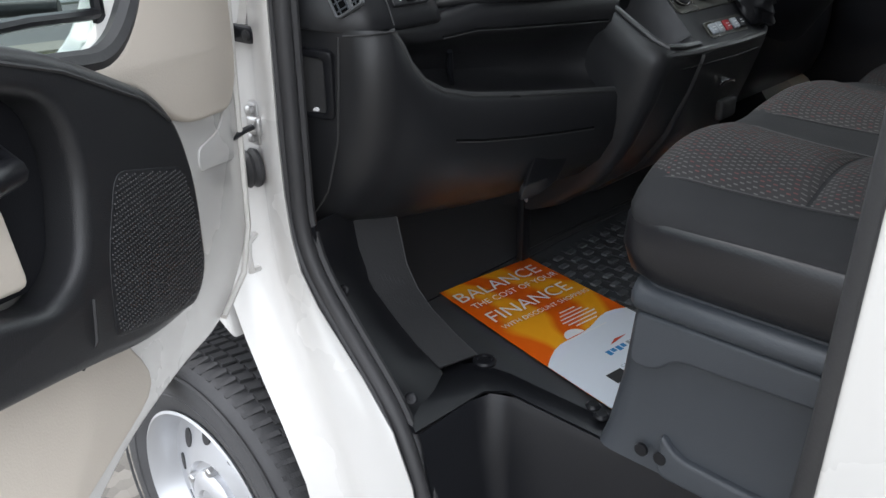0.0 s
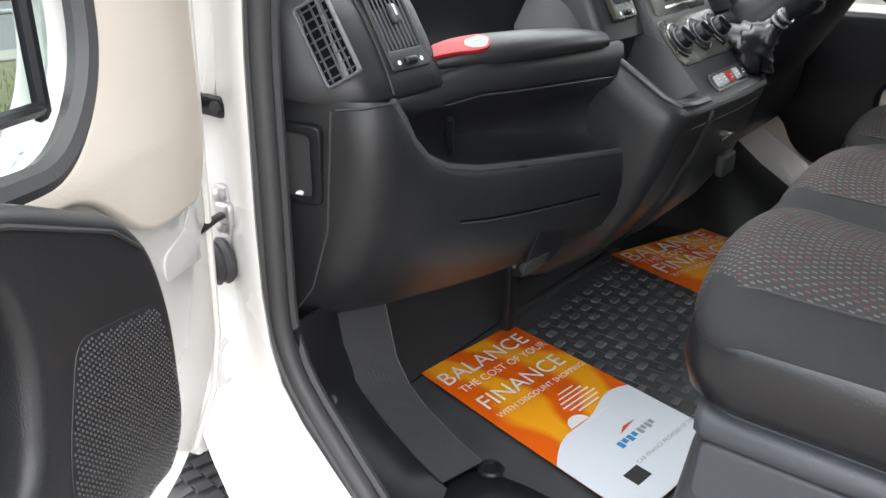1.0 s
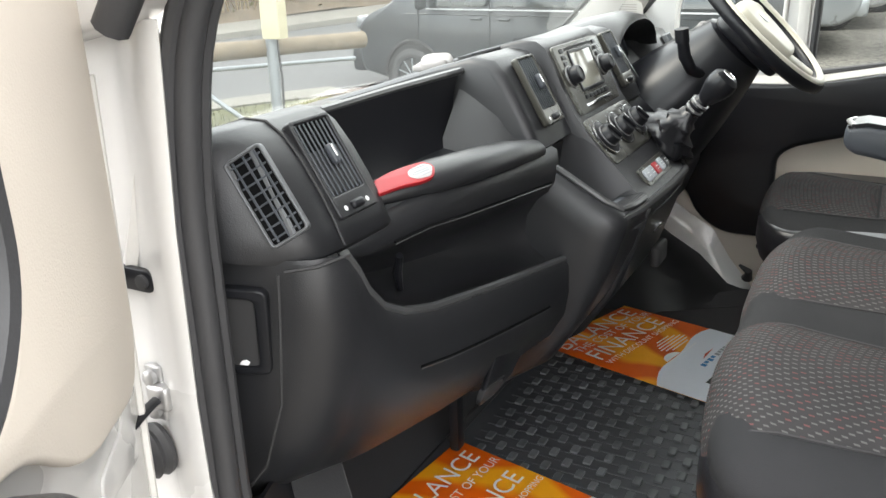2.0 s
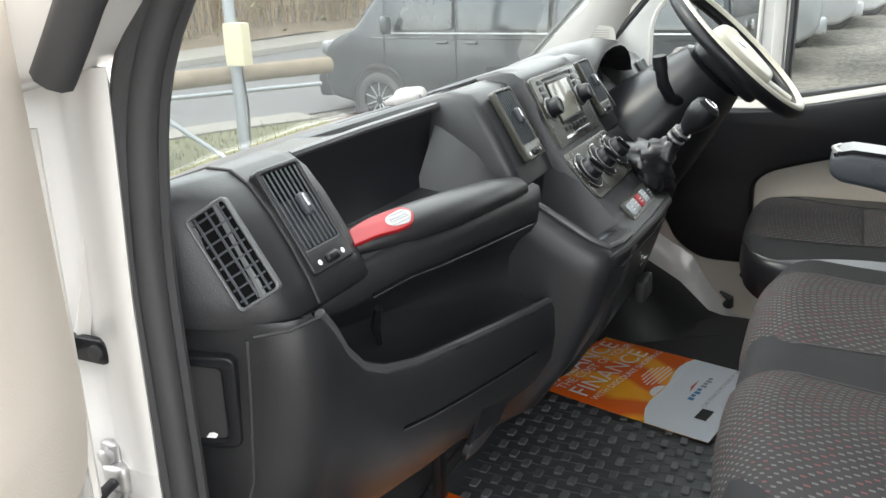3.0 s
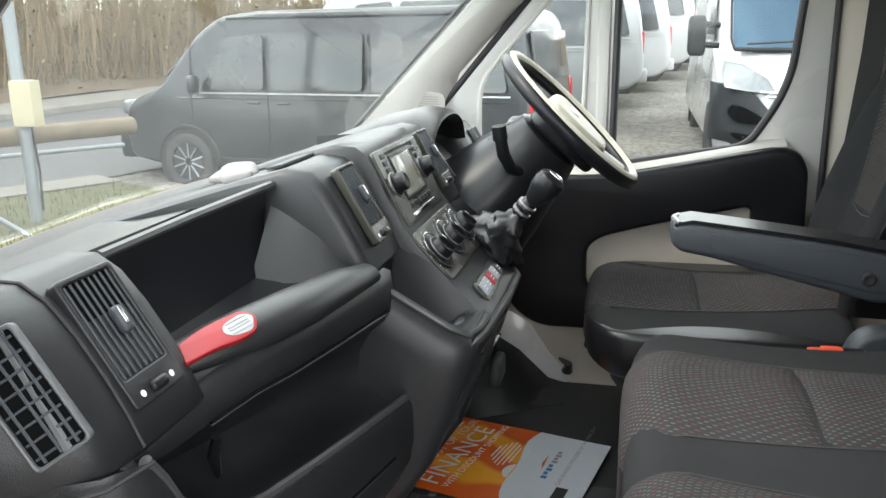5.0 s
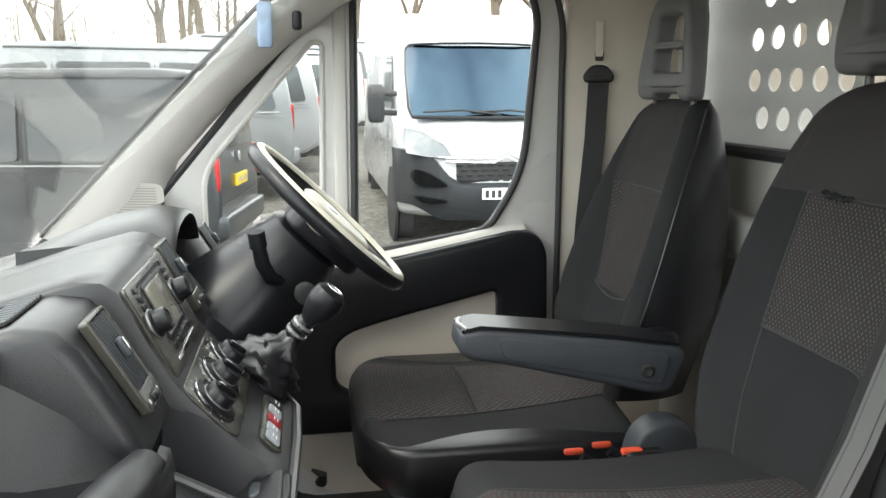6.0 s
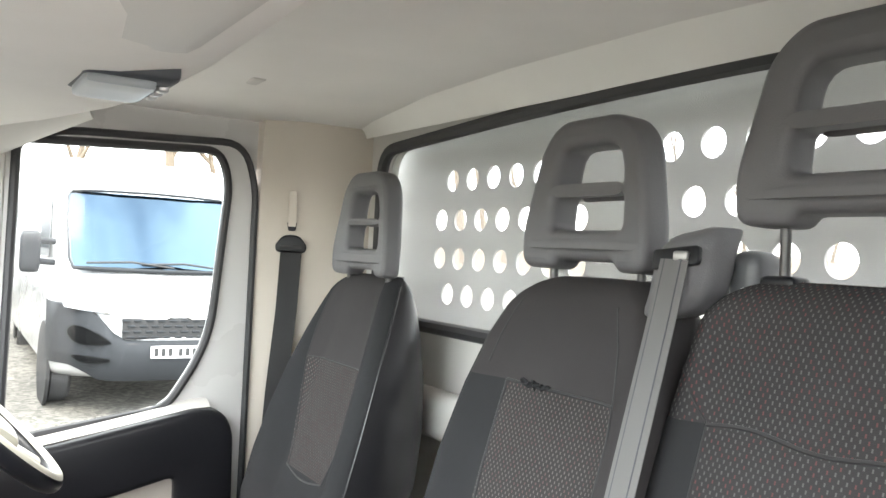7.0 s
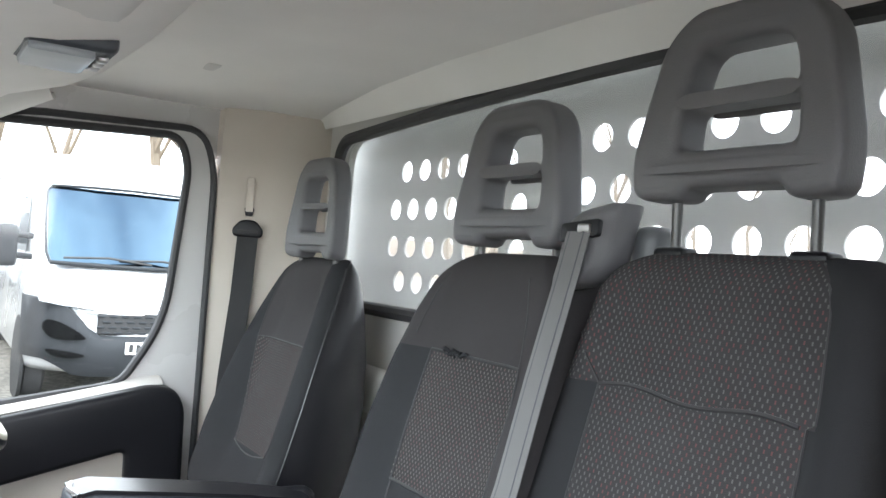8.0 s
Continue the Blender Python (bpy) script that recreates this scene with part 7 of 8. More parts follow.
PRINT = mat("orange_print", (0.90, 0.30, 0.02), 0.45, var=0.08, bump=0.01)
pn, pl = PRINT.node_tree.nodes, PRINT.node_tree.links
pwave, pco, pramp = pn.new("ShaderNodeTexWave"), pn.new("ShaderNodeTexCoord"), pn.new("ShaderNodeValToRGB")
pwave.inputs["Scale"].default_value, pwave.inputs["Distortion"].default_value, pwave.inputs["Detail"].default_value, pwave.inputs["Detail Scale"].default_value = 2.2, 9.0, 2.0, 1.2
pramp.color_ramp.elements[0].color, pramp.color_ramp.elements[1].color = (0.80, 0.125, 0.003, 1), (0.95, 0.40, 0.012, 1)
pramp.color_ramp.elements[0].position, pramp.color_ramp.elements[1].position = 0.35, 0.8
pl.new(pco.outputs["Object"], pwave.inputs["Vector"])
pl.new(pwave.outputs["Fac"], pramp.inputs["Fac"])
pl.new(pramp.outputs["Color"], pn["Principled BSDF"].inputs["Base Color"])
PAPERW = mat("white_paper", (0.72, 0.76, 0.82), 0.55, var=0.03, bump=0.02)


def paper(quad, z, label, curl):
    """A printed paper floor mat laid over four corners (top left, top right, bottom right, bottom left)."""
    tl, tr_, br, bl = [Vector((*q, 0)) for q in quad]
    ob = thing("paper_mat", ((tl + br) / 2) + Vector((0, 0, z)), label, "paper mat", "paper floor mats")

    def at(u, v, lift=0.0):
        p = tl.lerp(tr_, u).lerp(bl.lerp(br, u), v)
        return Vector((p.x, p.y, z + lift + curl * (math.sin(3.1 * u + 1.3) * 0.5 + math.cos(4.0 * v) * 0.5) * (0.3 + abs(v - 0.5))))

    def grid(u0, u1, v0, v1, lift, shape=None):
        rows = []
        for i in range(17):
            row = []
            for j in range(13):
                u, v = lerp(u0, u1, j / 12), lerp(v0, v1, i / 16)
                if shape:
                    v = lerp(shape(u), v1, i / 16)
                row.append(at(u, v, lift))
            rows.append(row)
        return sheet(rows, 0.0004)
    sheet_ob = part("sheet", grid(0, 1, 0, 1, 0.0), PRINT, ob, "orange printed paper", 60)
    part("white_field", grid(0, 1, 0.66, 1, 0.0009, lambda u: 0.685 - 0.11 * math.sin(u * 2.2) - 0.02 * math.sin(u * 9)), PAPERW, ob, "white lower part of the print", 60)
    ux, vy = (tr_ - tl), (tl - bl)

    def lay(bm):
        for v in bm.verts:
            p = at(v.co.x, v.co.y, 0.0013 + v.co.z)
            v.co = p
        return bm

    def line(text, u, v, size, material, tall=1.0):
        bm = words(text, 1.0, Matrix.Identity(4), 0.0)
        k = size
        for q in bm.verts:
            q.co = Vector((u + q.co.x * k, v - q.co.y * k * (ux.length / vy.length) * tall, 0))
        return part("lettering", lay(bm), material, ob)
    line("BALANCE", 0.03, 0.135, 0.205, PLAINW)
    line("THE COST OF YOUR", 0.07, 0.205, 0.098, PLAINW)
    line("FINANCE", 0.06, 0.335, 0.205, PLAINW)
    line("WITH DISCOUNT SHOPPING", 0.07, 0.395, 0.070, PLAINW)
    for k in range(6):
        w = (0.16, 0.24, 0.30, 0.34, 0.30, 0.22)[k]
        line_bm = bmesh.new()
        vs = [line_bm.verts.new(p) for p in ((0.62 - w / 2, 0.445 + 0.022 * k, 0), (0.62 + w / 2, 0.445 + 0.022 * k, 0), (0.62 + w / 2, 0.452 + 0.022 * k, 0), (0.62 - w / 2, 0.452 + 0.022 * k, 0))]
        line_bm.faces.new(vs)
        part("small_print", lay(line_bm), PLAINW, ob)
    cov = bmesh.new()
    dome = [(0.42 + 0.09 * math.cos(a), 0.605 - 0.045 * math.sin(a), 0) for a in [math.pi * k / 10 for k in range(11)]]
    cov.faces.new([cov.verts.new(p) for p in dome])
    vs = [cov.verts.new(p) for p in ((0.32, 0.612, 0), (0.72, 0.612, 0), (0.72, 0.618, 0), (0.32, 0.618, 0))]
    cov.faces.new(vs)
    part("dish_mark", lay(cov), PLAINW, ob, "white dish cover symbol")
    for u, w, m_ in ((0.42, 0.20, BLUEP), (0.63, 0.17, GREYP)):
        lg = bmesh.new()
        for k in range(4):
            x0 = u + w * k / 4
            vs = [lg.verts.new(p) for p in ((x0, 0.755, 0), (x0 + w / 5.2, 0.755, 0), (x0 + w / 5.2, 0.785 - 0.008 * (k % 2), 0), (x0, 0.785 - 0.008 * (k % 2), 0))]
            lg.faces.new(vs)
        part("logo_bar", lay(lg), m_, ob, "plain bars of a logo")
    sw_ = bmesh.new()
    sw_.faces.new([sw_.verts.new(p) for p in ((0.52, 0.735, 0), (0.60, 0.715, 0), (0.72, 0.72, 0), (0.66, 0.725, 0), (0.58, 0.732, 0))])
    part("logo_swoosh", lay(sw_), ORANGE, ob)
    line("CAR FINANCE PROVIDER OF THE YEAR 2014", 0.38, 0.865, 0.042, GREYP)
    cd = bmesh.new()
    cd.faces.new([cd.verts.new(p) for p in ((0.22, 0.86, 0), (0.36, 0.86, 0), (0.36, 0.92, 0), (0.22, 0.92, 0))])
    part("award_mark", lay(cd), DEEP, ob, "small dark printed square")
    return ob


paper([(-0.505, 1.012), (-0.228, 0.985), (-0.325, 0.475), (-0.615, 0.51)], 0.722, "orange and white printed paper mat on the passenger floor", 0.006)
paper([(0.232, 0.985), (0.560, 0.875), (0.475, 0.47), (0.125, 0.545)], 0.722, "orange and white printed paper mat below the pedals", 0.006)


# ---- outside: yard, road, verge, fence ----
def gz(x, y=-50.0):
    """The yard's height: a gentle rise, with a hollow where the nearest van stands."""
    return 0.033 * max(-5.0, min(30.0, x)) - 0.31 * math.exp(-((x - 7.9) / 3.0) ** 2 - ((y - 3.8) / 3.4) ** 2) - 0.09 * math.exp(-((x - 8.6) / 4.0) ** 2 - ((y + 1.3) / 1.7) ** 2)


RF = Vector((0.94, -0.34, 0)).normalized()   # along the road
RN = Vector((0.34, 0.94, 0)).normalized()    # across it, away from the yard


def rp(s, d, h=0.0):
    p = RF * s + RN * d
    return (p.x, p.y, gz(p.x, p.y) + h)


GRAVEL = mat("grey_gravel", (0.125, 0.118, 0.106), 0.95, var=0.45, scale=1.6, fine=38, bump=1.0)
gn, gl = GRAVEL.node_tree.nodes, GRAVEL.node_tree.links
gv, gr_, gm_, gco = gn.new("ShaderNodeTexVoronoi"), gn.new("ShaderNodeValToRGB"), gn.new("ShaderNodeMixRGB"), gn.new("ShaderNodeTexCoord")
gv.inputs["Scale"].default_value = 26
gr_.color_ramp.elements[0].color, gr_.color_ramp.elements[1].color = (0.30, 0.29, 0.28, 1), (1.75, 1.72, 1.68, 1)
gm_.blend_type, gm_.inputs["Fac"].default_value = "MULTIPLY", 0.8
gl.new(gco.outputs["Object"], gv.inputs["Vector"])
gl.new(gv.outputs["Color"], gr_.inputs["Fac"])
old = gn["Principled BSDF"].inputs["Base Color"].links[0].from_socket
gl.new(old, gm_.inputs["Color1"])
gl.new(gr_.outputs["Color"], gm_.inputs["Color2"])
gl.new(gm_.outputs["Color"], gn["Principled BSDF"].inputs["Base Color"])
ASPHALT = mat("worn_asphalt", (0.082, 0.082, 0.084), 0.85, var=0.2, scale=0.7, fine=60, bump=0.4)
GRASS = mat("verge_grass", (0.078, 0.080, 0.034), 0.9, var=0.6, scale=5, fine=50, bump=0.8)
EARTH = mat("leaf_litter", (0.115, 0.085, 0.055), 0.95, var=0.4, scale=1.5, fine=30, bump=0.8)
KERB = mat("kerb_concrete", (0.17, 0.16, 0.14), 0.85, var=0.2, scale=3, fine=50, bump=0.3)
LOGM = mat("weathered_log", (0.17, 0.135, 0.095), 0.85, var=0.35, scale=7, fine=60, bump=0.6)
BARK = mat("winter_bark", (0.14, 0.11, 0.08), 0.9, var=0.35, scale=4, fine=40, bump=0.5)
STRAW = mat("dry_tan_stems", (0.21, 0.155, 0.09), 0.9, var=0.4, scale=1.2, fine=30, bump=0.2, isl=0.5)
IVY = mat("dull_leaves", (0.115, 0.105, 0.045), 0.8, var=0.4, scale=3, fine=30, bump=0.2)
GALV = mat("galvanised_pole", (0.27, 0.29, 0.305), 0.45, metal=0.5, var=0.12, fine=40, bump=0.05)
CREAM = mat("cream_box_paint", (0.44, 0.40, 0.275), 0.5, var=0.08, bump=0.03)

rows = []
xs = [-600, -120, -40, -15, -5, 0, 2, 4, 5, 6, 7, 8, 9, 10, 11, 12, 14, 16, 20, 25, 30, 60, 150, 700]
for y in (-700, -150, -40, -12, -6, -4, -2, -1, 0, 1, 2, 3, 4, 5, 6, 7, 8, 10, 12, 14, 20, 40, 120, 700):
    rows.append([(x, y, gz(x, y)) for x in xs])
gb = loft(rows, closed=False, caps=False)
bmesh.ops.recalc_face_normals(gb, faces=gb.faces)
ground = structure("ground", gb, GRAVEL, "grey gravel yard with worn tracks")
SS = (-40, -20, -10, -5, 0, 1.5, 3, 4.3, 6, 7.5, 9, 10.5, 12, 15, 20, 30, 60)
SN_ = SS[:8]
structure("ground_verge", sheet([[rp(s, d, h) for d, h in ((5.9, 0.002), (6.1, 0.03), (7.2, 0.05), (7.9, 0.04))] for s in SN_], 0.004), GRASS, "rough green grass verge beside the road")
structure("pavement_near", sheet([[rp(s, d, 0.045) for d in (7.9, 8.35)] for s in SN_], 0.02), KERB, "worn pale kerb strip")
structure("road", sheet([[rp(s, d, 0.015) for d in (8.35, 9.6, 11.0, 13.2)] for s in SS], 0.004), ASPHALT, "grey worn asphalt road")
structure("pavement_far", sheet([[rp(s, d, h) for d, h in ((13.2, 0.02), (13.22, 0.12), (14.6, 0.14))] for s in SS], 0.02), KERB, "pale far pavement")
structure("ground_bank", sheet([[rp(s, d, h + 0.08 * math.sin(s * 1.7)) for d, h in ((14.6, 0.15), (15.4, 0.45), (17, 0.9), (22, 1.2), (45, 1.5))] for s in SS], 0.01), EARTH, "bank of leaf litter under the trees")
random.seed(11)
tb = bmesh.new()
for k in range(2600):
    s, d = random.uniform(-3, 4.2), random.uniform(5.9, 7.9)
    p = Vector(rp(s, d, 0.03))
    a, h = random.uniform(0, math.tau), random.uniform(0.03, 0.10)
    w = Vector((math.cos(a), math.sin(a), 0)) * 0.006
    tip = p + Vector((random.uniform(-0.03, 0.03), random.uniform(-0.03, 0.03), h))
    v = [tb.verts.new(q) for q in (p - w, p + w, tip)]
    tb.faces.new(v)
tagged(solid("grass", tb, GRASS, "thin rough grass blades on the verge", "grass", kind="stuff"))

fence = thing("log_fence", rp(1.4, 6.85), "weathered log rail on wooden posts beside the road", "fence")
for s in (-6.6, -2.6, 1.72):
    p = Vector(rp(s, 6.8))
    part("post", lathe([(0.10, -0.05), (0.105, 0.3), (0.098, 0.70), (0.09, 0.72)], 14, Matrix.Translation(p)), LOGM, fence)
part("rail", tube([rp(s, 6.82, 0.78 + 0.02 * math.sin(s * 2.1)) for s in (-9, -5, -2.6, 0, 1.72, 3.0, 3.7)], [0.085, 0.09, 0.08, 0.088, 0.085, 0.08, 0.085], 12), LOGM, fence, "pale weathered log")
gate = thing("steel_barrier", rp(2, 7.3), "thin galvanised tube barrier behind the log rail", "barrier")
part("tube", tube([rp(s, 7.25, 0.56) for s in (-9, -4, 0, 2, 3.9)], 0.022, 8), GALV, gate)
part("brace", tube([rp(1.55, 6.7, 0.70), rp(1.9, 6.5, 0.35), rp(2.25, 6.3, 0.02)], 0.022, 8), GALV, gate)
for s in (-4, 0.6):
    part("leg", tube([rp(s, 7.25, 0.0), rp(s, 7.25, 0.56)], 0.02, 8), GALV, gate)
pole = thing("box_pole", (4.72, 5.46, gz(4.72)), "galvanised pole carrying a cream equipment box", "pole")
part("pole", tube([(4.72, 5.46, gz(4.7) - 0.05), (4.72, 5.46, 5.2)], 0.052, 14), GALV, pole)
part("box", rbox((4.69, 5.38, 1.13), (0.13, 0.21, 0.38), 0.012, 3), CREAM, pole, "cream painted box")
part("cable", tube([(4.78, 5.44, 0.95), (4.80, 5.43, 0.55), (4.79, 5.44, 0.2)], 0.012, 6), RUBBER, pole)
stone = solid("stone", rbox(rp(3.55, 6.25, 0.06), (0.22, 0.14, 0.12), 0.05, 4), KERB, "pale loose stone on the verge", "stone")


# ---- hedge and trees ----
def twig(bm, p, d, length, r, depth, rnd):
    steps = 3
    q = p.copy()
    dirn = d.normalized()
    rings = []
    for i in range(steps + 1):
        rr = r * (1 - 0.62 * i / steps)
        s = dirn.cross(Vector((0.3, 0.9, 0.2))).normalized()
        t = s.cross(dirn)
        rings.append([bm.verts.new(q + rr * (s * math.cos(k * math.tau / 4) + t * math.sin(k * math.tau / 4))) for k in range(4)])
        if i < steps:
            dirn = (dirn + Vector((rnd.uniform(-0.22, 0.22), rnd.uniform(-0.22, 0.22), rnd.uniform(-0.05, 0.16)))).normalized()
            q = q + dirn * length / steps
            if depth > 0 and i > 0:
                for _ in range(2 if depth > 1 else 3):
                    side = Vector((rnd.uniform(-1, 1), rnd.uniform(-1, 1), rnd.uniform(0.1, 0.9)))
                    twig(bm, q.copy(), dirn * 0.6 + side * 0.7, length * rnd.uniform(0.4, 0.62), rr * 0.55, depth - 1, rnd)
    for a, b in zip(rings, rings[1:]):
        for k in range(4):
            bm.faces.new((a[k], a[(k + 1) % 4], b[(k + 1) % 4], b[k]))


rnd = random.Random(7)
for k in range(17):
    s, d = -16 + 4.4 * k + rnd.uniform(-1.5, 1.5), rnd.uniform(17.0, 26)
    at = Vector(rp(s, d, 0.7))
    tree = thing("tree", at, "bare winter tree with thin grey brown branches", "tree", "bare trees")
    h = rnd.uniform(7, 11)
    part("trunk", tube([at + Vector((rnd.uniform(-0.1, 0.1), rnd.uniform(-0.1, 0.1), h * q)) for q in (0, 0.2, 0.4, 0.6, 0.8)], [0.19, 0.15, 0.12, 0.08, 0.04], 8), BARK, tree)
    cr = bmesh.new()
    for j in range(13):
        z = h * rnd.uniform(0.22, 0.8)
        a = rnd.uniform(0, math.tau)
        twig(cr, at + Vector((0, 0, z)), Vector((math.cos(a), math.sin(a), rnd.uniform(0.3, 1.2))), rnd.uniform(1.6, 3.0), 0.045, 2, rnd)
    part("crown", cr, BARK, tree, "thin bare branches", 80)
hb_ = bmesh.new()
for k in range(6500):
    s, d = (rnd.uniform(-4, 17) if k % 5 else rnd.uniform(-22, 42)), 15.0 + 6.5 * rnd.random() ** 1.3
    p = Vector(rp(s, d, 0.3))
    hgt = rnd.uniform(0.6, 4.4) * (1.25 if k % 7 == 0 else 1.0)
    lean_ = Vector((rnd.uniform(-0.5, 0.5), rnd.uniform(-0.4, 0.4), hgt))
    mid = p + lean_ * 0.5 + Vector((rnd.uniform(-0.25, 0.25), rnd.uniform(-0.2, 0.2), 0))
    r0 = rnd.uniform(0.006, 0.026)
    rings = []
    for q, rr in ((p, r0), (mid, r0 * 0.7), (p + lean_, r0 * 0.25)):
        rings.append([hb_.verts.new(q + Vector((rr * math.cos(i * math.tau / 3), rr * math.sin(i * math.tau / 3), 0))) for i in range(3)])
    for a, b in zip(rings, rings[1:]):
        for i in range(3):
            hb_.faces.new((a[i], a[(i + 1) % 3], b[(i + 1) % 3], b[i]))
solid("thicket", hb_, STRAW, "dense bare brown thicket along the far side of the road", "thicket", kind="stuff")
lb = bmesh.new()
for k in range(15000):
    s, d = (rnd.uniform(-4, 17) if k % 5 else rnd.uniform(-22, 42)), rnd.uniform(14.7, 21)
    p = Vector(rp(s, d, 0.25 + 2.9 * rnd.random() ** 1.6))
    a, b = Vector((rnd.uniform(-1, 1), rnd.uniform(-1, 1), rnd.uniform(-1, 1))).normalized(), Vector((rnd.uniform(-1, 1), rnd.uniform(-1, 1), rnd.uniform(-1, 1))).normalized()
    w = rnd.uniform(0.025, 0.085)
    lb.faces.new([lb.verts.new(p + a * w), lb.verts.new(p + b * w * 0.6), lb.verts.new(p - a * w), lb.verts.new(p - b * w * 0.6)])
solid("undergrowth", lb, IVY, "dull green and brown leaves low in the thicket", "undergrowth", kind="stuff", sharp=5)
fb = bmesh.new()
for k in range(46):
    s = -60 + 4.2 * k
    twig(fb, Vector((38 + rnd.uniform(-6, 16), -70 + 3.1 * k, 0.5)), Vector((0, 0, 1)), rnd.uniform(6, 9), 0.28, 3, rnd)
solid("far_woods", fb, BARK, "far bare woods behind the yard", "woods", kind="stuff", sharp=80)
structure("backdrop_bank", sheet([[(34, y, 0.9), (42, y, 2.4 + 0.5 * math.sin(y * 0.15)), (60, y, 3.6)] for y in range(-80, 90, 10)], 0.05), EARTH, "low brown bank beyond the yard")


# ---- parked vans ----
PAINTS = {"grey": mat("dark_grey_van_paint", (0.028, 0.032, 0.036), 0.30, metal=0.1, var=0.08, scale=1.2, bump=0.0, coat=0.35),
          "silver": mat("silver_van_paint", (0.33, 0.345, 0.35), 0.28, metal=0.4, var=0.08, scale=1.2, bump=0.0, coat=0.7),
          "white": mat("white_van_paint", (0.41, 0.415, 0.42), 0.28, var=0.04, scale=1.2, bump=0.0, coat=0.7)}
VGLASS = mat("dark_van_glass", (0.02, 0.025, 0.028), 0.06, var=0.1, bump=0.0, spec=0.8)
WGLASS = mat("sky_mirroring_glass", (0.046, 0.075, 0.105), 0.04, metal=1.0, var=0.1, bump=0.0)
TAIL = mat("red_tail_lamp", (0.40, 0.012, 0.012), 0.2, var=0.1, bump=0.0, coat=0.6)
PLATE = mat("yellow_number_plate", (0.75, 0.50, 0.03), 0.45, var=0.05, bump=0.02)
LAMPG = mat("headlamp_glass", (0.15, 0.16, 0.17), 0.25, metal=0.2, var=0.45, scale=22, bump=0.0, coat=0.6, spec=0.5)
BUMP = mat("grey_bumper_plastic", (0.024, 0.026, 0.029), 0.55, var=0.12, fine=200, bump=0.15, spec=0.15)


def road_wheel(parent, p, r=0.33, w=0.2, alloy=True):
    m = Matrix.Translation(p) @ Matrix.Rotation(radians(-90), 4, "Y")
    t = part("wheel", lathe([(r * 0.62, w * 0.42), (r * 0.7, w * 0.5), (r * 0.9, w * 0.49), (r, w * 0.36), (r, -w * 0.36), (r * 0.9, -w * 0.49), (r * 0.62, -w * 0.42)], 40, m, False), TYRE, parent, "black tyre")
    rm_ = part("rim", lathe([(r * 0.66, w * 0.47), (r * 0.64, w * 0.49), (r * 0.60, w * 0.35), (r * 0.2, w * 0.30), (r * 0.16, w * 0.42), (r * 0.03, w * 0.42)], 40, m, False), BUMP if alloy else RIMM, t)
    if alloy:
        for k in range(10):
            a = k * math.tau / 10
            part("spoke", tube([m @ Vector((r * 0.14 * math.cos(a), r * 0.14 * math.sin(a), w * 0.42)), m @ Vector((r * 0.62 * math.cos(a), r * 0.62 * math.sin(a), w * 0.44))], 0.011, 5), GALV, rm_)
    return t


def van_shell(profile, hw, belt, top, tuck=0.11, nose=0.12):
    """A van's body: its side outline (y, z) carried across its width, leaning in above the belt and rounded at the sides."""
    def wide(z):
        if z < belt:
            return hw - 0.02 * max(0, (0.5 - z) / 0.5)
        return hw - tuck * ((z - belt) / (top - belt)) ** 1.4
    cy = sum(p[0] for p in profile) / len(profile)
    cz = sum(p[1] for p in profile) / len(profile)
    rings = []
    for s, k in ((-1.0, 0.05), (-0.985, 0.018), (-0.95, 0.0), (-0.88, 0), (-0.78, 0), (-0.6, 0.0), (-0.3, 0), (0, 0.0), (0.3, 0), (0.6, 0.0), (0.78, 0), (0.88, 0), (0.95, 0.0), (0.985, 0.018), (1.0, 0.05)):
        ring = []
        for y, z in profile:
            yy, zz = y + (cy - y) / max(0.3, abs(cy - y)) * k, z + (cz - z) / max(0.3, abs(cz - z)) * k
            ring.append((s * wide(z), yy - 0.05 * (1 - abs(s)) * 0 + (0.10 * (1 - s * s) * (1 if y > 0 else 0) * 0.8 if y > 1.0 else 0), zz + 0.02 * (1 - s * s) * (z > 1.6)))
            ring[-1] = (ring[-1][0], ring[-1][1] - (nose * abs(s) ** 5 * min(1.0, (y - 1.2) / 0.9) if y > 1.2 else 0.0), ring[-1][2])
        rings.append(ring)
    return loft(rings), wide


def side_pane(wide, s, loop, off=0.006):
    """A pane lying on the van's side."""
    bm = plate([loop], 0.002, 0.0)
    for v in bm.verts:
        y, z, t = v.co.x, v.co.y, v.co.z
        v.co = Vector((s * (wide(z) + off + t), y, z))
    return bm


def place(ob, m):
    ob.matrix_basis = m


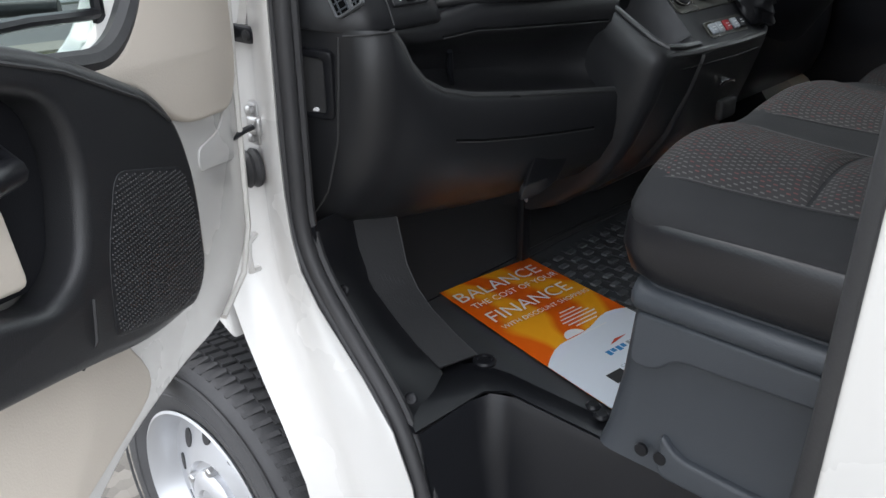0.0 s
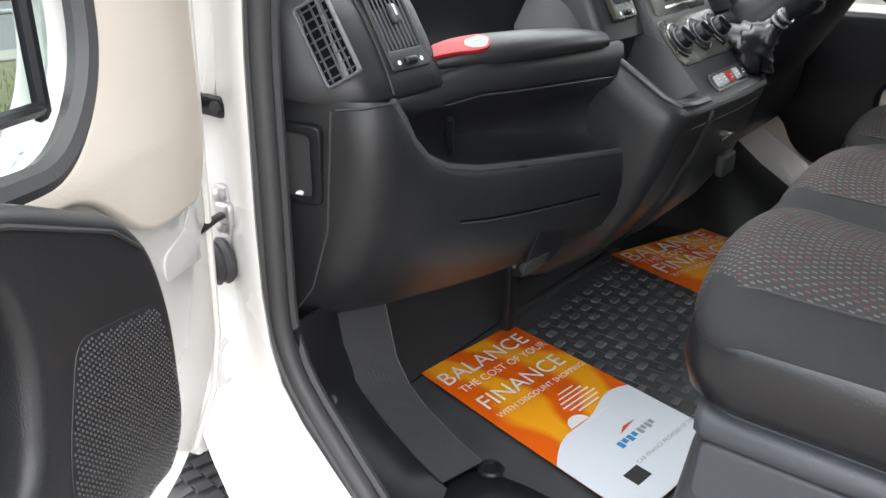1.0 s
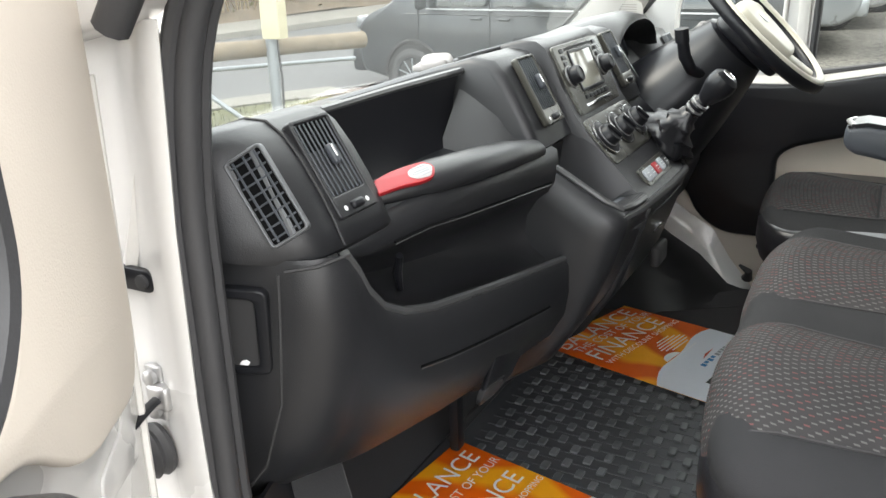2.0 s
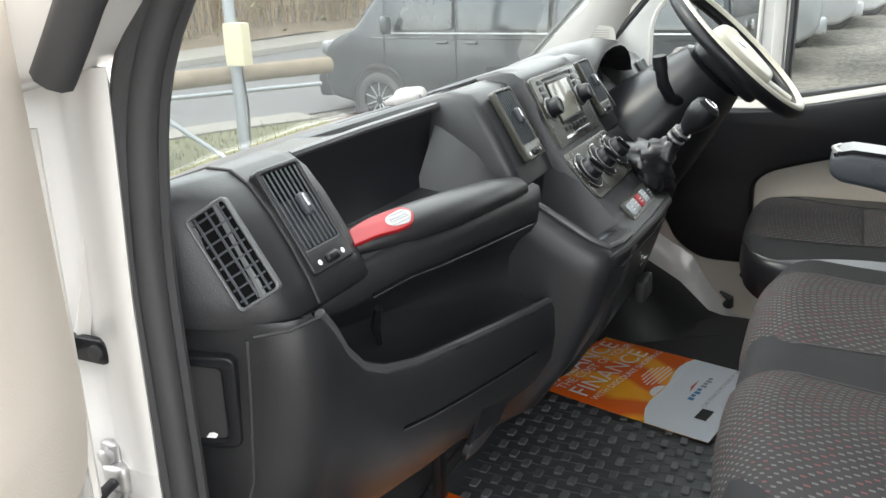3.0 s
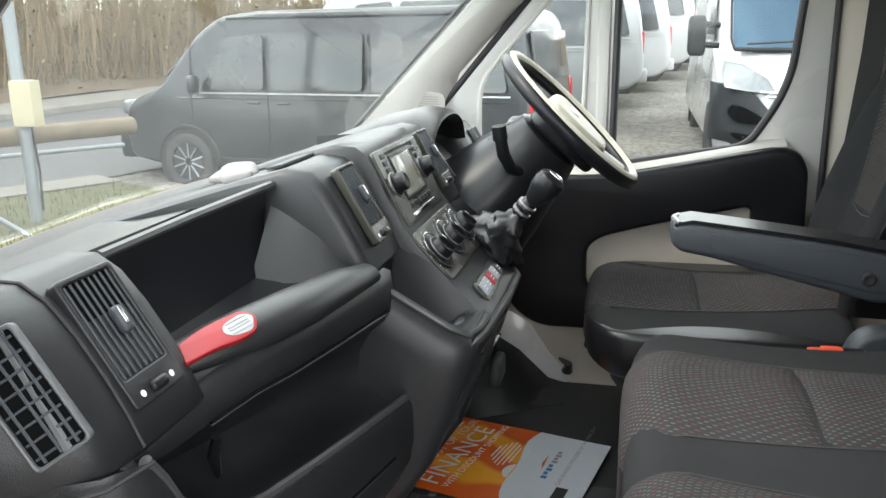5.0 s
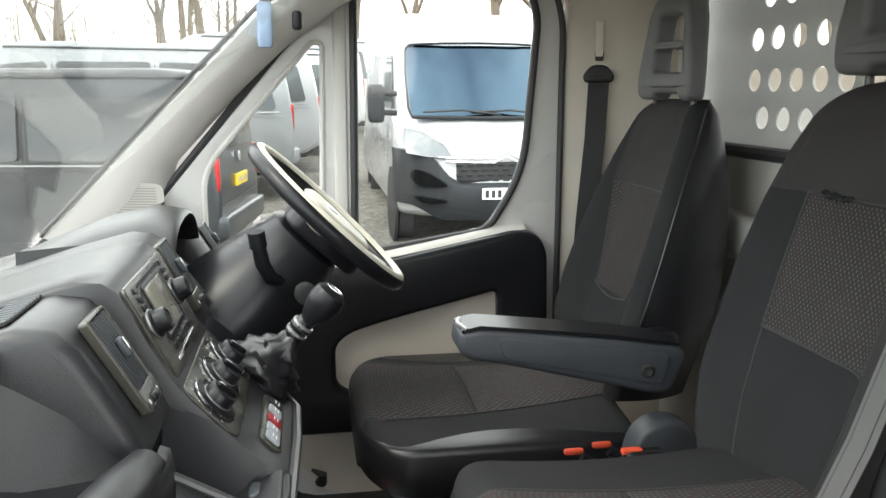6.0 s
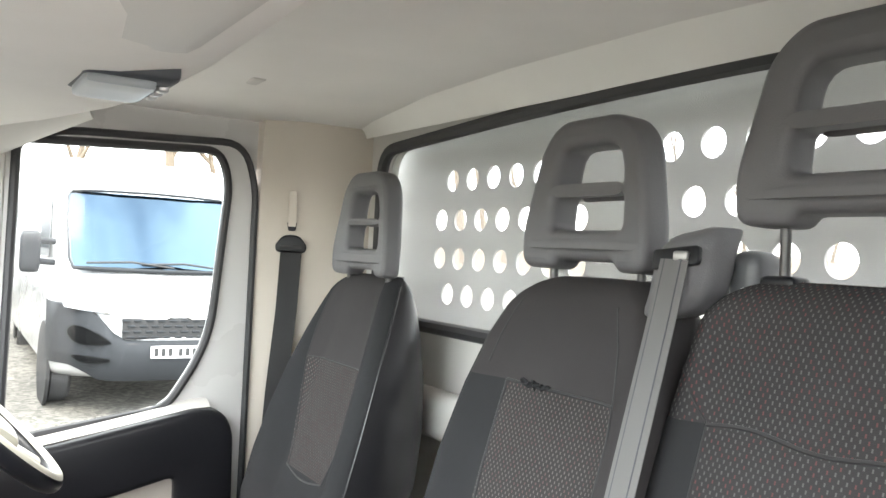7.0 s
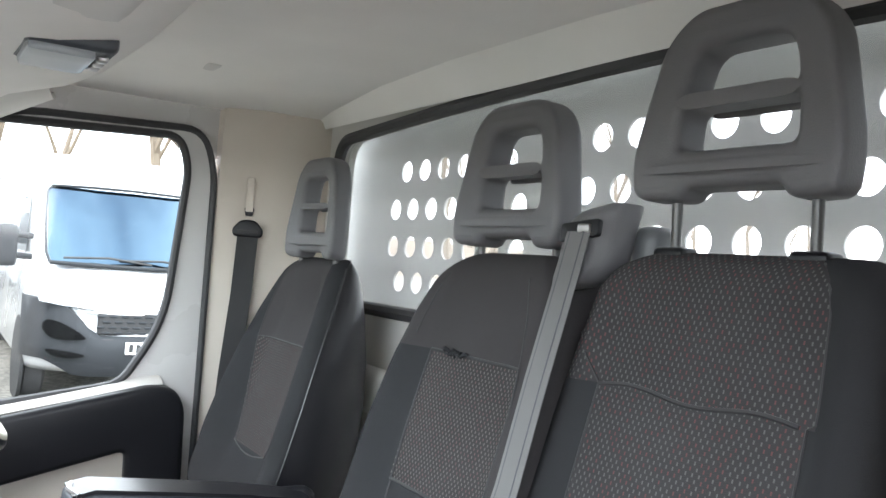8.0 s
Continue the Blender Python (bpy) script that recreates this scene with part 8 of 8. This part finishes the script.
def compact_van(paint, label, plated=True):
    """A compact van, nose along y, standing on z = 0, its middle at the origin."""
    ob = thing("van", (0, 0, 0), label, "van", "parked vans")
    prof = [(-2.45, 0.45), (-2.47, 0.75), (-2.45, 1.05), (-2.40, 1.45), (-2.32, 1.82), (-2.22, 1.93), (-1.9, 1.965), (0.6, 1.955), (1.05, 1.90), (1.35, 1.72), (1.72, 1.36), (1.92, 1.16), (2.30, 1.02), (2.44, 0.88), (2.47, 0.62), (2.42, 0.36), (2.0, 0.28), (-2.2, 0.30)]
    shell, wide = van_shell(fillet(prof, 0.09, 3), 0.95, 1.08, 1.96)
    body = part("body", shell, paint, ob, "", 50)
    for s in (-1, 1):
        for nm, lp in (("front_window", [(1.28, 1.13), (0.98, 1.68), (0.50, 1.72), (0.48, 1.14)]), ("side_window", [(0.40, 1.14), (0.40, 1.72), (-0.68, 1.73), (-0.68, 1.14)]), ("rear_side_window", [(-0.78, 1.14), (-0.78, 1.73), (-2.10, 1.70), (-2.22, 1.14)])):
            part(nm, side_pane(wide, s, fillet(lp, 0.06, 4)), VGLASS, body)
        for a in ((1.42, 0.62), (0.44, 0.45), (-0.73, 0.45)):
            part("door_gap", tube([(s * (wide(z) + 0.002), a[0] - (0.0 if z < 1.1 else 0.0), z) for z in (0.45, 0.8, 1.08, 1.4, 1.7)], 0.006, 4), DEEP, body)
        part("waist_strip", tube([(s * (wide(1.10) + 0.004), y, 1.10) for y in (-2.25, -1, 0.4, 1.30)], 0.010, 5), RIMM, body, "pale waist strip")
        for y in (0.62, 0.25):
            part("door_handle", rbox((s * (0.955), y, 1.0), (0.03, 0.15, 0.03), 0.012, 3), paint, body)
        part("crease", tube([(s * (wide(1.04) + 0.001), y, 1.045) for y in (-2.3, -1, 0.5, 1.6)], 0.006, 4), paint, body)
        part("sill", rbox((s * 0.94, -0.1, 0.34), (0.05, 2.7, 0.12), 0.02, 4), BUMP, body)
        part("gutter", tube([(s * (wide(1.88) + 0.0), y, 1.885) for y in (-2.2, -1, 0.2, 0.95)], 0.014, 5), BUMP, body)
        for y in (1.52, -1.50):
            part("arch", tube([(s * 0.945, y + 0.40 * math.cos(a), 0.33 + 0.40 * math.sin(a)) for a in [math.pi * k / 14 for k in range(15)]], 0.03, 6), DEEP, body)
            part("arch_void", lathe([(0.385, -0.02), (0.385, 0.012)], 32, Matrix.Translation((s * 0.945, y, 0.33)) @ Matrix.Rotation(radians(-90), 4, "Y")), DEEP, body)
            road_wheel(ob, (s * 0.875 + s * 0.0, y, 0.33), 0.33, 0.20 if s < 0 else 0.20)
        part("mirror", rbox((s * 1.06, 1.30, 1.20), (0.16, 0.10, 0.20), 0.05, 5), paint, body)
        part("tail_lamp", rbox((s * 0.885, -2.425, 1.02), (0.10, 0.08, 0.38), 0.03, 4), TAIL, body, "red tail lamp")
        part("head_lamp", rbox((s * 0.70, 2.36, 0.92), (0.40, 0.16, 0.17), 0.05, 5), LAMPG, body)
    part("rear_window", rbox((0, -2.405, 1.47), (1.45, 0.05, 0.50), 0.02, 5, lambda p, u: p + Vector((0, 0.10 * (p.z) * 0.9 + 0.0, 0))), VGLASS, body)
    part("windscreen", sheet([[(x, 1.42 + 0.06 * (1 - x * x), 1.66), (x * 1.08, 1.63 + 0.07 * (1 - x * x), 1.455), (x * 1.12, 1.80 + 0.08 * (1 - x * x), 1.29)] for x in (-0.74, -0.4, 0, 0.4, 0.74)], 0.02), VGLASS, body)
    part("rear_bumper", rbox((0, -2.45, 0.52), (1.86, 0.20, 0.24), 0.06, 5), paint, body)
    part("front_bumper", rbox((0, 2.40, 0.48), (1.84, 0.24, 0.32), 0.08, 5), BUMP, body)
    part("tailgate_line", tube([(x, -2.475, 0.72) for x in (-0.8, 0, 0.8)], 0.008, 4), DEEP, body)
    part("badge", lathe([(0.06, 0), (0.06, 0.01), (0.045, 0.014)], 20, Matrix.Translation((0, -2.46, 1.12)) @ Matrix.Rotation(radians(90), 4, "X")), CHROME, body, "plain round badge")
    pl_ = part("number_plate", rbox((0.0, -2.475, 0.90), (0.52, 0.03, 0.115), 0.006, 3), PLATE, body, "yellow number plate")
    for k in range(7):
        part("plate_bar", cbox((-0.19 + 0.062 * k + (0.03 if k > 3 else 0), -2.4915, 0.90), (0.022, 0.003, 0.06), 0.0), GREYP, pl_)
    return ob


VF = Vector((-0.221, 0.975, 0))


def van_pose(rear_left, s=1.0):
    """The pose of a van of which the ground corner at the rear left is known."""
    r = Vector((VF.y, -VF.x, 0))
    c = Vector((*rear_left, 0)) + VF * 2.45 * s + r * 0.95 * s
    return Matrix.Translation((c.x, c.y, gz(c.x) - 0.02)) @ Matrix.Rotation(math.atan2(-VF.x, VF.y), 4, "Z")


v1 = compact_van(PAINTS["grey"], "dark grey parked van seen through the windscreen")
place(v1, Matrix.Translation((7.884, 3.722, -0.06)) @ Matrix.Rotation(-0.13, 4, "Z"))
v2 = compact_van(PAINTS["silver"], "silver grey parked van, second of the row")
place(v2, van_pose((10.25, 0.75)))
v3 = compact_van(PAINTS["white"], "white parked van, third of the row")
place(v3, van_pose((12.6, 0.35)))
v4 = compact_van(PAINTS["white"], "white parked van in the row")
place(v4, van_pose((14.9, -0.15)))
for q, nm in (((17.4, -0.7), "white"), ((20.0, -1.2), "white"), ((22.6, -1.8), "silver"), ((25.2, -2.2), "white")):
    c = copy_thing(v4 if nm == "white" else v2, van_pose(q))
    c.scale = (1.05, 1.0, 1.18)


def nose_y(x):
    """How far forward the large van's nose stands at a place across its width."""
    q = abs(x) / 1.02
    return 0.08 * (1 - q * q) - 0.42 * q ** 5


def large_van():
    """A large white van, nose along y, standing on z = 0, the front bumper at y = 0."""
    ob = thing("white_van", (0, 0, 0), "large white panel van with a black bumper facing the yard", "van", "parked vans")
    prof = [(0.0, 0.42), (0.02, 0.70), (-0.04, 0.98), (-0.10, 1.10), (-0.30, 1.20), (-0.54, 1.31), (-1.02, 1.78), (-1.34, 2.10), (-1.55, 2.24), (-1.9, 2.42), (-2.4, 2.50), (-5.3, 2.50), (-5.4, 2.40), (-5.4, 0.50), (-5.2, 0.36), (-0.2, 0.32)]
    prof = [(y + 2.7, z) for y, z in prof]
    shell, wide = van_shell(fillet(prof, 0.10, 3), 1.02, 1.25, 2.5, 0.13, 0.42)
    bmesh.ops.translate(shell, verts=shell.verts, vec=(0, -2.7, 0))
    body = part("body", shell, PAINTS["white"], ob, "", 50)
    part("windscreen", sheet([[(x * 0.97, -0.505 + 0.13 * (1 - x * x), 1.325), (x, -0.60 + 0.125 * (1 - x * x), 1.41), (x * 0.985, -0.94 + 0.10 * (1 - x * x), 1.75), (x * 0.95, -1.24 + 0.09 * (1 - x * x), 2.03), (x * 0.91, -1.29 + 0.09 * (1 - x * x), 2.075)] for x in (-0.87, -0.82, -0.5, 0, 0.5, 0.82, 0.87)], 0.012), WGLASS, body, "dark windscreen that mirrors the sky")
    part("windscreen_edge", tube([(-0.86, -0.475, 1.32), (-0.5, -0.395, 1.315), (0, -0.365, 1.31), (0.5, -0.395, 1.315), (0.86, -0.475, 1.32)], 0.022, 6), BUMP, body)
    part("windscreen_seal", tube([(-0.86, -0.475, 1.325), (-0.885, -0.575, 1.41), (-0.872, -0.92, 1.75), (-0.84, -1.215, 2.03), (-0.80, -1.255, 2.08), (-0.4, -1.20, 2.095), (0, -1.185, 2.10), (0.4, -1.20, 2.095), (0.80, -1.255, 2.08), (0.84, -1.215, 2.03), (0.872, -0.92, 1.75), (0.885, -0.575, 1.41), (0.86, -0.475, 1.325)], 0.014, 6), BUMP, body)
    for x0, x1 in ((-0.55, 0.25), (-0.05, 0.75)):
        part("wiper", tube([(x0, -0.40, 1.345), ((x0 + x1) / 2, -0.40, 1.39), (x1, -0.44, 1.37)], 0.012, 6), DEEP, body)
    for s in (-1, 1):
        part("head_lamp", sheet([[(s * 0.97, -0.28, 1.22), (s * 0.985, -0.24, 1.10), (s * 0.96, -0.10, 0.985)], [(s * 0.80, -0.12, 1.185), (s * 0.80, -0.06, 1.08), (s * 0.78, -0.015, 0.955)], [(s * 0.60, 0.0, 1.06), (s * 0.56, 0.02, 1.0), (s * 0.52, 0.035, 0.93)]], 0.03), LAMPG, body, "clear headlamp")
        part("lamp_edge", tube([(s * 0.972, -0.265, 1.222), (s * 0.80, -0.105, 1.19), (s * 0.60, 0.012, 1.066), (s * 0.525, 0.047, 0.932), (s * 0.78, 0.0, 0.955), (s * 0.965, -0.085, 0.985), (s * 0.992, -0.225, 1.10)], 0.0025, 6, True), GREYP, body)
        # black sheets on the bumper's face paint the shade of its recesses
        for nm, xs, hi, lo in (("fog_recess_shade", (0.60, 0.66, 0.72, 0.78, 0.84, 0.89, 0.925), (0.690, 0.735, 0.770, 0.800, 0.820, 0.825, 0.790), (0.672, 0.664, 0.660, 0.658, 0.665, 0.690, 0.740)), ("lower_recess_shade", (0.60, 0.68, 0.76, 0.84, 0.89), (0.535, 0.550, 0.560, 0.565, 0.560), (0.515, 0.500, 0.495, 0.510, 0.545))):
            rows = [[(s * x, nose_y(x) + 0.138 + 0.004 * (q in (0.35, 0.65)), lerp(u, v, q)) for q in (0.0, 0.35, 0.65, 1.0)] for x, u, v in zip(xs, hi, lo)]
            part(nm, sheet(rows, 0.006), VOID, body, "black sheet for the shade of a bumper recess")
        part("mirror_case", rbox((s * 1.20, -0.78, 1.45), (0.18, 0.12, 0.40), 0.05, 5), BUMP, body, "dark mirror case")
        part("mirror_arm", tube([(s * 0.98, -0.80, 1.35), (s * 1.15, -0.78, 1.36)], 0.03, 8), BUMP, body)
        part("mirror_arm", tube([(s * 0.98, -0.84, 1.55), (s * 1.15, -0.78, 1.56)], 0.03, 8), BUMP, body)
        part("door_window", side_pane(wide, s, [(y + 0.0, z) for y, z in fillet([(1.78, 1.40), (1.30, 1.98), (0.72, 2.0), (0.70, 1.40)], 0.06, 4)]), VGLASS, body).location.y = -2.7
        road_wheel(ob, (s * 0.90, -0.95, 0.345), 0.345, 0.21, False)
        road_wheel(ob, (s * 0.90, -4.4, 0.345), 0.345, 0.21, False)
        part("arch_void", lathe([(0.42, -0.02), (0.42, 0.012)], 32, Matrix.Translation((s * 1.012, -0.95, 0.36)) @ Matrix.Rotation(radians(-90), 4, "Y")), DEEP, body)
    part("grille", rbox((0, 0.055, 0.80), (0.98, 0.07, 0.20), 0.02, 5), DEEP, body, "black grille")
    for r in range(4):
        for k in range(9):
            part("grille_cell", rbox((-0.42 + 0.105 * k + (0.05 if r % 2 else 0), 0.095, 0.725 + 0.05 * r), (0.07, 0.02, 0.022), 0.008, 2), BUMP, body)
    part("chrome_bar", tube([(-0.66, 0.03, 0.945), (-0.3, 0.075, 0.935), (-0.12, 0.085, 0.935), (0, 0.095, 1.0), (0.12, 0.085, 0.935), (0.3, 0.075, 0.935), (0.66, 0.03, 0.945)], 0.013, 6), CHROME, body, "bright grille bar with a plain peak")
    part("chrome_bar", tube([(-0.60, 0.05, 0.905), (-0.3, 0.085, 0.895), (-0.12, 0.095, 0.895), (0, 0.105, 0.955), (0.12, 0.095, 0.895), (0.3, 0.085, 0.895), (0.60, 0.05, 0.905)], 0.011, 6), CHROME, body, "bright grille bar with a plain peak")
    part("lower_grille", rbox((0, 0.11, 0.64), (0.9, 0.05, 0.07), 0.01, 4), DEEP, body)
    pl_ = part("number_plate", rbox((0, 0.185, 0.60), (0.52, 0.02, 0.112), 0.006, 3), PLAINW, body, "white number plate")
    for k in range(7):
        part("plate_bar", cbox((-0.19 + 0.062 * k + (0.03 if k > 3 else 0), 0.197, 0.60), (0.036, 0.004, 0.072), 0.0), DEEP, pl_)
    bump_rows = []
    for x in (-1.05, -1.045, -1.02, -0.97, -0.9, -0.8, -0.68, -0.56, -0.46, -0.3, 0.0, 0.3, 0.46, 0.56, 0.68, 0.8, 0.9, 0.97, 1.02, 1.045, 1.05):
        q = max(0.0, min(1.0, (abs(x) - 0.45) / 0.38))
        zt = lerp(0.69, 1.0, q * q * (3 - 2 * q))
        zb = 0.13 * smooth((abs(x) - 0.62) / 0.3)
        y = nose_y(min(abs(x), 1.02)) + 0.05 - (0.16 if abs(x) > 1.03 else 0.0) - (0.12 if abs(x) > 1.047 else 0.0)
        bump_rows.append([(x, y - 0.05, zt + 0.01), (x, y, zt), (x, y + 0.035, lerp(zt, 0.6, 0.5)), (x, y + 0.05, 0.58), (x, y + 0.04, 0.42 + zb), (x, y - 0.02, 0.33 + zb)])
    part("bumper", sheet(bump_rows, 0.02), BUMP, body, "dark grey wrap-round bumper", 60)
    part("bonnet_line", tube([(-0.80, -0.20, 1.19), (-0.5, 0.02, 1.04), (0, 0.075, 1.02), (0.5, 0.02, 1.04), (0.80, -0.20, 1.19)], 0.003, 5), GREYP, body)
    return ob


lv = large_van()
place(lv, Matrix.Translation((6.89, -1.33, gz(7.6, -1.33))) @ Matrix.Rotation(radians(90), 4, "Z"))
